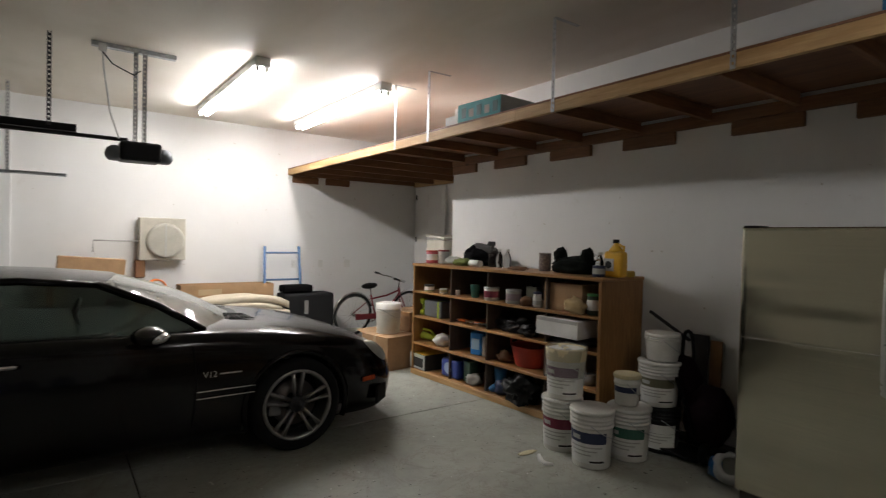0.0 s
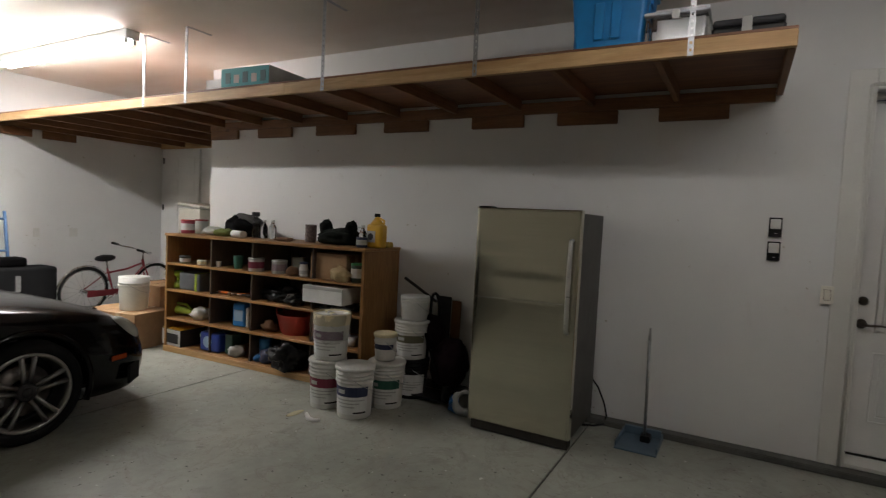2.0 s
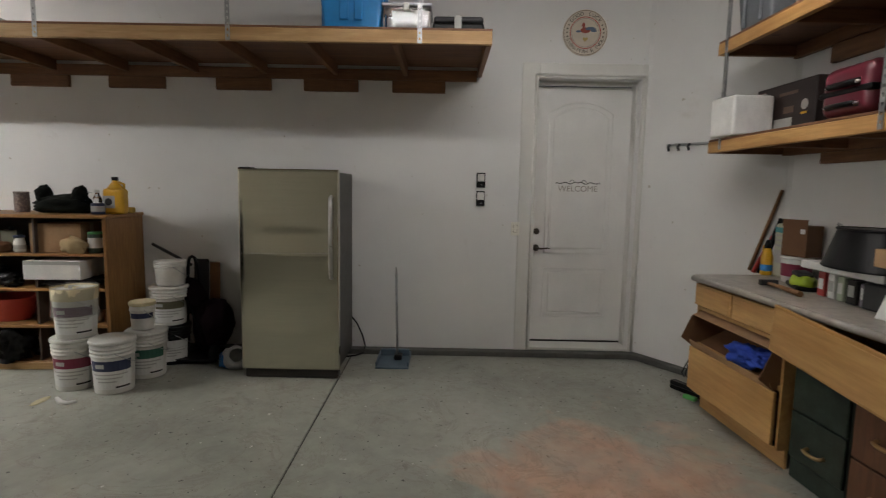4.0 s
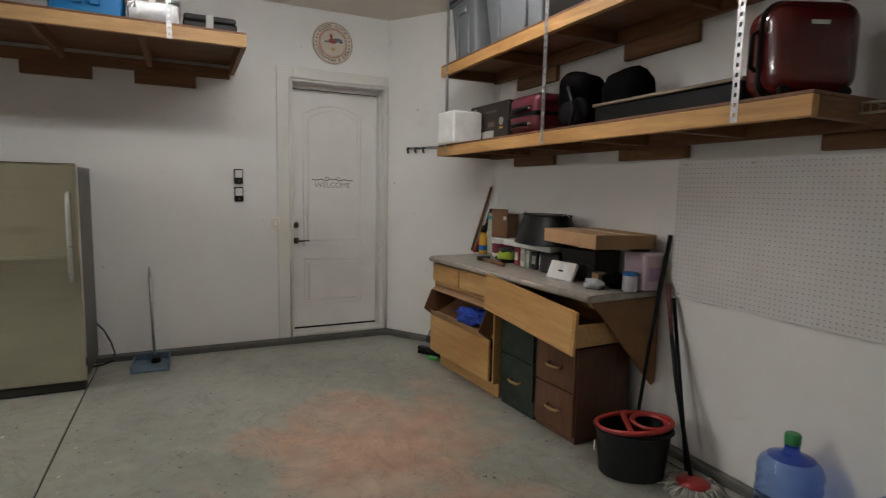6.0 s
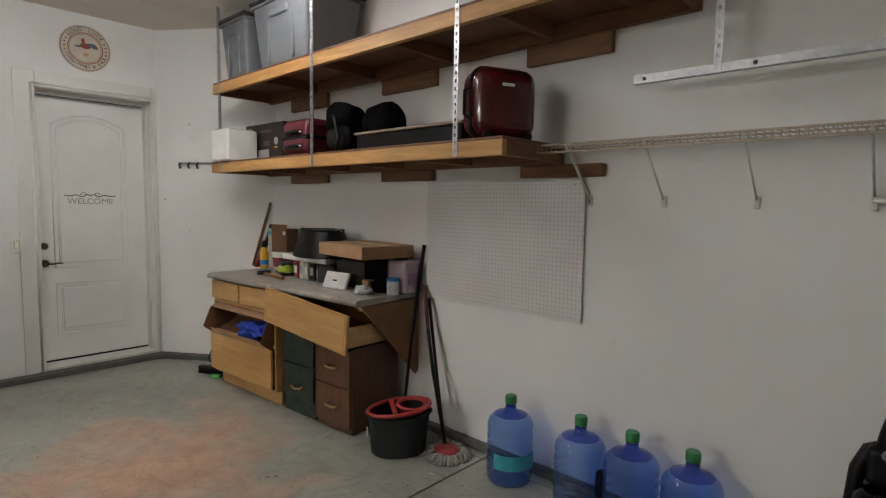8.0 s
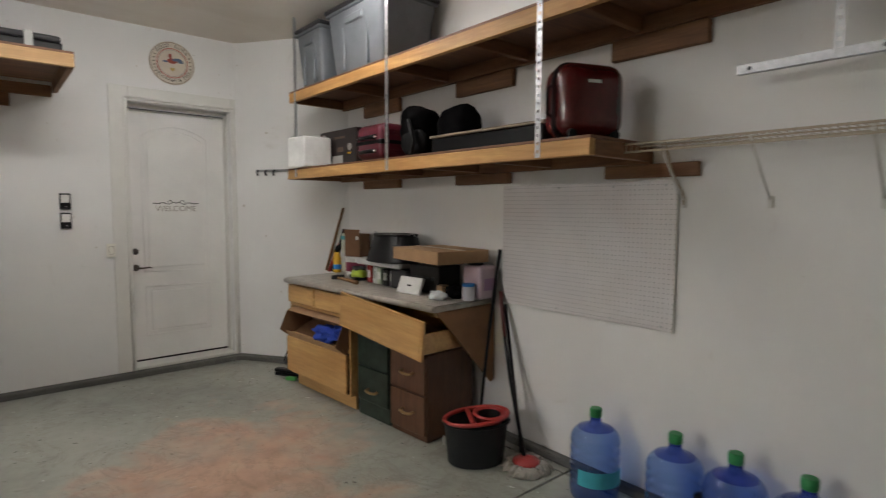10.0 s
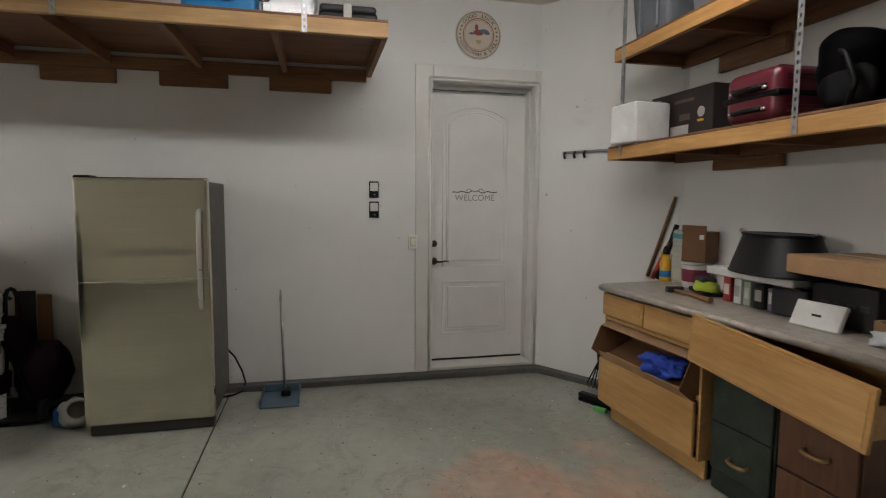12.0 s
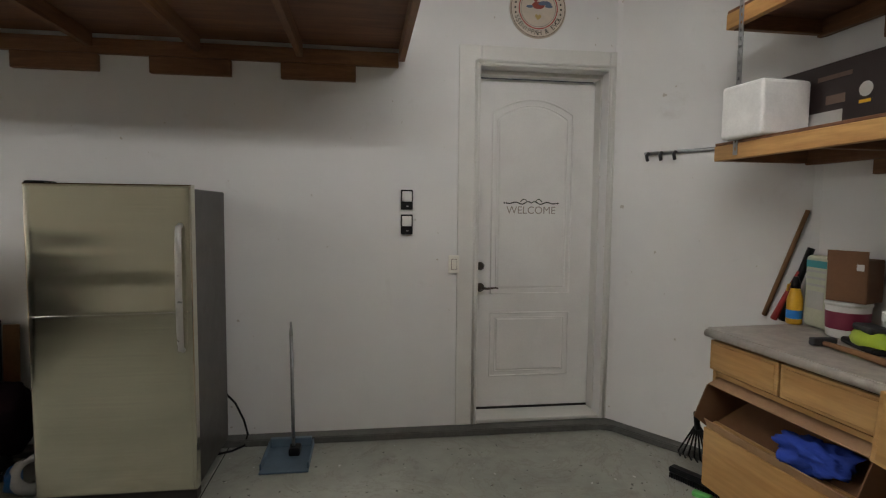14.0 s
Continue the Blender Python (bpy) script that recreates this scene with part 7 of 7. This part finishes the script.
# ---- water jugs ----
def jug(x, y, label, band=None, rz=0.0):
    j = thing("water_jug", label, "water jug", pose(x, y, Z0, 0, 0, rz), group="blue water jugs")
    R = 0.134
    prof = [(R * 0.90, 0), (R * 0.98, 0.012), (R, 0.04)]
    for k in range(5):
        z = 0.045 + 0.052 * k
        prof += [(R, z + 0.006), (R * 1.01, z + 0.018), (R, z + 0.032), (R * 0.935, z + 0.039), (R * 0.935, z + 0.046)]
    prof += [(R, 0.315), (R * 1.01, 0.33), (R * 0.985, 0.35), (R * 0.90, 0.375), (R * 0.72, 0.398), (R * 0.48, 0.414), (R * 0.29, 0.424), (R * 0.23, 0.436), (R * 0.22, 0.475)]
    prof = [(r * 0.97, z * 0.955) for r, z in prof]
    part("bottle", lathe(prof[:-4], 36, cap=False), JUGBLUE, j)
    part("base", lathe([(prof[0][0], 0.0), (prof[0][0] * 0.8, 0.012), (0.02, 0.016)], 36), JUGBLUE, j)
    part("neck", lathe([(r + 0.0003, z) for r, z in prof[-5:]], 28, cap=False), JUGDEEP, j, "deep blue thick neck")
    part("cap", lathe([(R * 0.235, 0.441), (R * 0.245, 0.447), (R * 0.245, 0.482), (R * 0.21, 0.489)], 20), tint("green_cap", (0.02, 0.22, 0.06), 0.4), j, "green push cap")
    if band:
        bm = bmesh.new()
        n = 12
        lo = [bm.verts.new(((R + 0.001) * math.cos(t), (R + 0.001) * math.sin(t), 0.10)) for t in [radians(85 + 130 * k / n) for k in range(n + 1)]]
        hi = [bm.verts.new(((R + 0.001) * math.cos(t), (R + 0.001) * math.sin(t), 0.185)) for t in [radians(85 + 130 * k / n) for k in range(n + 1)]]
        for k in range(n):
            bm.faces.new((lo[k], lo[k + 1], hi[k + 1], hi[k]))
        part("label_band", bm, band, j, "turquoise label")
    return j


AQUA = tint("turquoise_label", (0.05, 0.40, 0.50), 0.5)
jug(1.037, -2.378, "empty blue water jug with a turquoise label", AQUA)
jb = jug(0.602, -2.39, "empty blue water jug with a black grip")
part("grip", box(-0.14, -0.10, -0.03, 0.03, 0.10, 0.24, 0.015, 2), BLACKPL, jb, "black moulded grip")
jug(0.328, -2.392, "empty blue water jug beside the others")
jug(0.045, -2.385, "empty blue water jug at the row's end")

# ---- vacuum cleaner ----
vc = thing("vacuum_cleaner", "black upright vacuum cleaner with a smoked dust cup", "vacuum cleaner", pose(-0.655, -2.34, Z0))
part("floor_head", box(-0.13, 0.19, -0.02, 0.24, 0.01, 0.10, 0.03, 3), BLACKPL, vc)
part("body", box(-0.06, 0.13, -0.10, 0.0, 0.08, 0.62, 0.04, 4), BLACKPL, vc)
part("dust_cup", lathe([(0.075, 0), (0.082, 0.01), (0.092, 0.10), (0.094, 0.13), (0.088, 0.14), (0.080, 0.27), (0.055, 0.30)], 32), SMOKE, vc, "smoked clear dust cup").matrix_basis = pose(0.045, 0.07, 0.30)
part("cyclone", lathe([(0.05, 0), (0.06, 0.10), (0.045, 0.2)], 18), tint("mauve_grey", (0.09, 0.065, 0.10), 0.4), vc).matrix_basis = pose(0.045, 0.07, 0.305)
part("cup_ring", tube([(0.045 + 0.096 * math.cos(t), 0.07 + 0.096 * math.sin(t), 0.435) for t in [2 * math.pi * k / 28 for k in range(28)]], 0.006, 6, True), DARKGREY, vc)
part("latch_block", box(-0.01, 0.10, -0.05, 0.05, 0.60, 0.74, 0.025, 3), BLACKPL, vc)
part("latch_badge", lathe([(0.022, 0), (0.018, 0.006), (0.0, 0.008)], 18), GREYPL, vc, "small grey badge").matrix_basis = pose(0.035, 0.05, 0.72, -90, 0, 0)
for s in (-1, 1):
    part("shoulder", tube([(0.04, -0.02, 0.735), (0.04 + s * 0.055, -0.02, 0.705), (0.04 + s * 0.085, -0.01, 0.63), (0.04 + s * 0.098, 0.0, 0.48), (0.04 + s * 0.11, 0.02, 0.28), (0.04 + s * 0.12, 0.04, 0.09)], [0.024, 0.026, 0.025, 0.023, 0.023, 0.026], 12), BLACKPL, vc)
part("neck", tube([(0.042, -0.01, 0.70), (0.038, -0.012, 0.78), (0.026, -0.02, 0.88), (0.018, -0.02, 0.98)], [0.042, 0.032, 0.021, 0.018], 14), BLACKPL, vc)
part("collar", tube([(0.017, -0.02, 0.965), (0.014, -0.02, 1.005)], 0.020, 14), CHROME, vc, "silver collar")
part("grip", tube([(0.014, -0.02, 1.0), (0.008, -0.025, 1.05), (0.004, -0.03, 1.10)], [0.019, 0.022, 0.019], 14), BLACKPL, vc)
part("side_knob", lathe([(0.03, -0.02), (0.034, 0), (0.03, 0.02)], 16), DARKGREY, vc).matrix_basis = pose(0.155, 0.03, 0.43, 0, 90, 0)
for s in (-1, 1):
    part("wheel", lathe([(0.02, -0.02), (0.06, -0.02), (0.06, 0.02), (0.02, 0.02)], 20), RUBBER, vc).matrix_basis = pose(0.03 + s * 0.15, -0.05, 0.061, 0, 90, 0)

# ---- pegboard, wire shelf, hooks ----
pg = thing("pegboard", "white perforated pegboard screwed to the wall", "pegboard")
part("board", box(0.722, 1.905, YS + 0.012, YS + 0.018, 0.908, 1.682, 0.0015), PEG, pg)
part("edge_strip", box(0.716, 0.7215, YS + 0.010, YS + 0.020, 0.905, 1.685), OFFWHITE, pg)
for x in (0.80, 1.84):
    part("spacer", box(x - 0.02, x + 0.02, YS + 0.001, YS + 0.0115, 0.95, 1.64), MDF, pg)
for x in (0.78, 1.08, 1.45, 1.85):
    for z in (0.93, 1.66):
        part("screw", box(x - 0.006, x + 0.006, YS + 0.0182, YS + 0.021, z - 0.006, z + 0.006, 0.002), GALV, pg)

ws = thing("wire_shelf", "beige coated wire shelf on slanted brackets", "wire shelf")
WIRE = tint("beige_wire_coating", (0.42, 0.36, 0.27), 0.5)
for y, z, r in ((-2.285, 1.848, 0.0055), (-2.285, 1.810, 0.0055), (-2.42, 1.848, 0.004), (YS + 0.012, 1.848, 0.004)):
    part("rail", tube([(0.855, y, z), (-3.2, y, z)], r, 6), WIRE, ws)
bm = bmesh.new()
for k in range(126):
    x = 0.85 - 0.0285 * k
    bm_tube(bm, [(x, YS + 0.006, 1.853), (x, -2.286, 1.853), (x, -2.285, 1.81)], 0.0022, 4)
tagged(part("cross_wire", bm, WIRE, ws), kind="stuff")
for x in (0.69, 0.30, -0.10, -0.50, -0.92):
    b = part("bracket", tube([(x, -2.295, 1.842), (x - 0.0, YS + 0.02, 1.585)], 0.0055, 6), OFFWHITE, ws)
    part("foot_plate", box(x - 0.012, x + 0.012, YS + 0.001, YS + 0.012, 1.545, 1.60, 0.003), OFFWHITE, b)
hr2 = thing("closet_rail", "white rail on the wall below the wire shelf", "rail")
part("bar", tube([(-0.50, YS + 0.05, 1.585), (-1.6, YS + 0.05, 1.585)], 0.012, 8), OFFWHITE, hr2)
for x in (-0.55, -0.80, -1.4):
    part("clip", box(x - 0.01, x + 0.01, YS + 0.001, YS + 0.06, 1.575, 1.61, 0.003), BROWNINK, hr2)
solid("hanging_string", tube([(0.66, -2.30, 1.842), (0.70, -2.45, 1.72), (0.695, YS + 0.012, 1.62), (0.69, YS + 0.012, 1.56)], 0.005, 6), tint("twine", (0.40, 0.32, 0.22), 0.9), "beige twine knotted to the shelf end", "twine")

d = Vector((3.95 - 4.96, -2.57 + 1.875, 0)).normalized()
nrm = Vector((-d.y, d.x, 0))
if nrm.x > 0:
    nrm = -nrm
base = Vector((4.945, -1.89, 1.895)) + nrm * 0.012
hk = thing("hook_rail", "grey metal hook rail with clips on the angled wall", "hook rail")
p0, p1 = base + d * 0.22, base + d * 0.86
part("bar", tube([tuple(p0), tuple(p1)], 0.012, 6), GALV, hk)
for k in (0.03, 0.12, 0.21, 0.58):
    q = p0 + d * k
    part("clip", tube([tuple(q + nrm * 0.012), tuple(q + nrm * 0.035 + Vector((0, 0, -0.02))), tuple(q + nrm * 0.02 + Vector((0, 0, -0.05)))], 0.011, 8), DARKGREY, hk, "dark rubber clip")


# ---- things on the shelves ----
def tote(label, m, w, dpt, h, mat, lid, taper=0.86):
    t = thing("storage_tote", label, "storage tote", m, group="storage totes")
    bm = bmesh.new()
    bm_box(bm, -w / 2, w / 2, -dpt / 2, dpt / 2, 0, h, 0.03, 3)
    for v in bm.verts:
        k = taper + (1 - taper) * max(0.0, v.co.z / h)
        v.co.x *= k
        v.co.y *= k
    part("tub", bm, mat, t, smooth=False)
    part("rim", box(-w / 2 - 0.012, w / 2 + 0.012, -dpt / 2 - 0.012, dpt / 2 + 0.012, h - 0.02, h + 0.004, 0.008, 2), mat, t)
    if lid:
        part("lid", box(-w / 2 - 0.022, w / 2 + 0.022, -dpt / 2 - 0.022, dpt / 2 + 0.022, h + 0.005, h + 0.035, 0.012, 2), lid, t)
    for s in (-1, 1):
        part("grip", box(-w * 0.16, w * 0.16, s * dpt * 0.49 - 0.012, s * dpt * 0.49 + 0.012, h * 0.74, h * 0.86, 0.008), mat, t)
        for q in (-0.22, 0.22):
            part("rib", box(q * w - 0.012, q * w + 0.012, s * dpt * 0.465 - 0.012, s * dpt * 0.465 + 0.010, 0.03, h * 0.72, 0.006), mat, t)
    return t


ZL, ZH, ZF = 1.876, 2.541, 2.565
tote("grey plastic tote with a dark lid, tall", pose(3.66, -2.25, ZH), 0.42, 0.44, 0.46, GREYPL, DARKGREY, 0.82)
tote("large grey plastic tote with a dark lid", pose(2.94, -2.27, ZH), 0.76, 0.48, 0.48, GREYPL, DARKGREY, 0.84)
wx = thing("white_bin", "white rounded plastic bin on the shelf", "bin", pose(3.80, -2.105, ZL, 0, 0, 6))
part("bin", box(-0.13, 0.13, -0.14, 0.14, 0, 0.262, 0.018, 3), tint("bright_white_plastic", (0.82, 0.82, 0.80), 0.35), wx)
part("opening_lip", box(-0.11, 0.11, -0.12, 0.12, 0.2625, 0.267, 0.003), PALE, wx)
cf = thing("coffee_maker_box", "dark printed appliance box with a red corner", "product box", pose(3.63, -2.43, ZL + 0.001, 0, 0, 1))
part("box", box(-0.30, 0.30, -0.125, 0.15, 0, 0.325, 0.004), tint("dark_brown_print", (0.022, 0.013, 0.012), 0.4), cf)
part("corner_print", box(0.20, 0.283, 0.1503, 0.1516, 0.12, 0.302), tint("dull_red_print", (0.16, 0.025, 0.02), 0.4), cf, "dull red printed corner")
part("print_disc", lathe([(0.045, 0), (0.045, 0.001)], 24), PALE, cf).matrix_basis = pose(0.22, 0.1518, 0.255, -90, 0, 0)
part("print_disc", lathe([(0.030, 0), (0.030, 0.001)], 24), INK, cf).matrix_basis = pose(0.22, 0.1530, 0.255, -90, 0, 0)
part("print_disc", lathe([(0.032, 0), (0.032, 0.001)], 24), PALE, cf).matrix_basis = pose(-0.20, 0.1503, 0.17, -90, 0, 0)
BROWNPRINT = tint("brown_print", (0.13, 0.085, 0.06), 0.5)
for x0, x1, z0, z1, mt in ((-0.13, 0.05, 0.248, 0.268, BROWNPRINT), (-0.10, 0.0, 0.135, 0.175, BROWNPRINT), (-0.225, -0.17, 0.112, 0.126, YELLOW), (-0.09, 0.09, 0.02, 0.105, PALE), (0.11, 0.145, 0.01, 0.095, CREAM), (0.16, 0.20, 0.01, 0.085, CREAM)):
    part("print_bar", box(x0, x1, 0.1503, 0.1516, z0, z1), mt, cf)


def suitcase(label, m, w, dpt, h, shell, upright):
    """Hard case: w along x, dpt along y, h up."""
    s = thing("suitcase", label, "suitcase", m, group="hard suitcases")
    part("shell", box(-w / 2, w / 2, -dpt / 2, dpt / 2, 0.012, h, 0.085 if upright else 0.055, 7), shell, s, smooth=True)
    if upright:
        ring = [(q * (w / 2 - 0.078) + 0.078 * math.cos(t), dpt * 0.10, h / 2 + r * (h / 2 - 0.085) + 0.081 * math.sin(t)) for q, r, t0 in ((1, 1, 0), (-1, 1, 90), (-1, -1, 180), (1, -1, 270)) for t in [radians(t0 + 15 * k) for k in range(7)]]
        part("zip_band", tube(ring, 0.013, 8, True), BLACKPL, s)
    else:
        part("zip_band", box(-w / 2 - 0.003, w / 2 + 0.003, -dpt / 2 - 0.003, dpt / 2 + 0.003, h * 0.5 - 0.018, h * 0.5 + 0.018, 0.012, 2), BLACKPL, s)
    return s


pk = suitcase("pink-red hard suitcase lying flat, ribbed shell", pose(2.815, -2.30, ZL), 0.35, 0.45, 0.265, PINK, False)
for k in range(6):
    z0 = 0.040 + 0.016 * k + (0.095 if k > 2 else 0.0)
    part("rib", box(-0.178, -0.170, -0.18, 0.17, z0, z0 + 0.008, 0.003), PINK, pk)
for k in range(5):
    part("rib", box(-0.125 + 0.058 * k, -0.10 + 0.058 * k, -0.19, 0.17, 0.262, 0.270, 0.003), PINK, pk)
part("lock_plate", box(-0.11, 0.12, 0.224, 0.231, 0.155, 0.185, 0.006, 2), BLACKPL, pk)
for z, m1 in ((0.165, BLACKPL), (0.065, BLACKPL)):
    part("handle", tube([(0.10, 0.222, z), (0.08, 0.248, z), (-0.08, 0.248, z), (-0.10, 0.222, z)], 0.014, 8), m1, pk, "black grab handle")
    for q in (-0.098, 0.10):
        part("handle_end", blob(0.022, 0.012, 0.012, 165, 0.0, 2, False), CHROME, pk, "chrome handle end").matrix_basis = pose(q, 0.234, z - 0.012)
cb = thing("camera_bag", "black padded bag with two rounded humps", "bag", pose(2.27, -2.28, ZL))
part("hump", padded(0.30, 0.26, 0.345, 0.115, 161), BLACKCL, cb).matrix_basis = pose(0.13, 0.03, 0)
part("hump", padded(0.33, 0.24, 0.325, 0.12, 162), BLACKCL, cb).matrix_basis = pose(-0.165, -0.05, 0)
part("pocket", blob(0.13, 0.05, 0.10, 163, 0.1), CHARCOAL, cb).matrix_basis = pose(0.10, 0.125, 0.03)
part("strap", tube([(0.2, 0.1, 0.3), (0.05, 0.2, 0.22), (0.0, 0.2, 0.1), (0.03, 0.2, 0.01)], 0.012, 6), BLACKPL, cb)
fc = thing("flat_case", "long flat black case with a wooden lid edge", "case", pose(1.70, -2.32, ZL))
part("case", box(-0.46, 0.46, -0.20, 0.18, 0, 0.105, 0.008), BLACKPL, fc)
part("lid", box(-0.47, 0.47, -0.205, 0.19, 0.106, 0.122, 0.003), tint("grey_weathered_wood", (0.24, 0.19, 0.14), 0.8), fc)
rd = suitcase("dark red glossy hard suitcase standing on its side", pose(1.075, -2.25, ZL, 0, 0, 66), 0.36, 0.25, 0.375, tint("dark_red_shell", (0.10, 0.006, 0.008), 0.22, coat=0.5, var=0.25, bump=0.03), True)
part("handle", tube([(0.183, 0.02, 0.11), (0.212, 0.02, 0.13), (0.212, 0.02, 0.25), (0.183, 0.02, 0.27)], 0.010, 8), BLACKPL, rd)
part("label_tag", box(-0.02, 0.05, 0.1255, 0.127, 0.27, 0.285), PAPER, rd)
for q in (-0.12, 0.12):
    part("wheel", lathe([(0.02, -0.012), (0.026, 0), (0.02, 0.012)], 14), BLACKPL, rd).matrix_basis = pose(q, 0.1, 0.026, 90, 0, 0)

# ---- things on the loft ----
tl = thing("teal_box", "flat grey box with a teal printed end", "product box", pose(4.18, 3.55, ZF, 0, 0, 3))
part("box", box(-0.33, 0.36, -0.275, 0.275, 0, 0.16, 0.004), PALE, tl)
part("end_print", box(-0.334, -0.3305, -0.272, 0.272, 0.004, 0.156), TEAL, tl, "teal printed end")
for k in range(5):
    part("print_bar", box(-0.336, -0.3343, -0.24 + 0.10 * k, -0.18 + 0.10 * k, 0.03, 0.12 - 0.02 * (k % 2)), PALE if k % 2 else tint("dark_teal", (0.02, 0.10, 0.11)), tl)
solid("white_carton", box(-0.1, 0.1, -0.14, 0.14, 0, 0.12, 0.004), PAPER, "small white carton behind the teal box", "carton", pose(4.05, 4.02, ZF))
bt = tote("bright blue plastic tote with a dark lid", pose(4.14, 0.55, ZF), 0.36, 0.46, 0.40, tint("azure_plastic", (0.01, 0.22, 0.55), 0.4), DARKGREY, 0.86)
for k in range(2):
    part("front_ridge", box(-0.184, -0.165, -0.08 + 0.10 * k, -0.02 + 0.10 * k, 0.08, 0.30, 0.006), tint("azure_plastic_rib", (0.01, 0.22, 0.55), 0.4), bt)
cx = thing("clear_tote", "clear plastic tote full of white paper", "storage tote", pose(4.12, 0.165, ZF))
part("tub", box(-0.17, 0.20, -0.165, 0.165, 0, 0.17, 0.015, 2), CLEAR, cx)
part("lid", box(-0.18, 0.21, -0.172, 0.172, 0.171, 0.195, 0.008, 2), tint("pale_lid", (0.5, 0.52, 0.55), 0.3), cx)
part("paper_stack", box(-0.15, 0.18, -0.15, 0.10, 0.008, 0.15, 0.004), PAPER, cx)
part("clasp", box(-0.19, -0.1805, -0.02, 0.02, 0.14, 0.19, 0.004), WHITEPL, cx)
kc = thing("black_case", "long black case tied with a pale strap", "case", pose(4.12, -0.185, ZF))
part("case", box(-0.12, 0.14, -0.19, 0.17, 0, 0.085, 0.015, 2), BLACKPL, kc)
part("lid", box(-0.115, 0.135, -0.185, 0.165, 0.086, 0.13, 0.02, 3), DARKGREY, kc)
part("strap", box(-0.1235, 0.1435, -0.03, 0.02, 0.001, 0.1335, 0.003), PALE, kc, "pale tie strap")
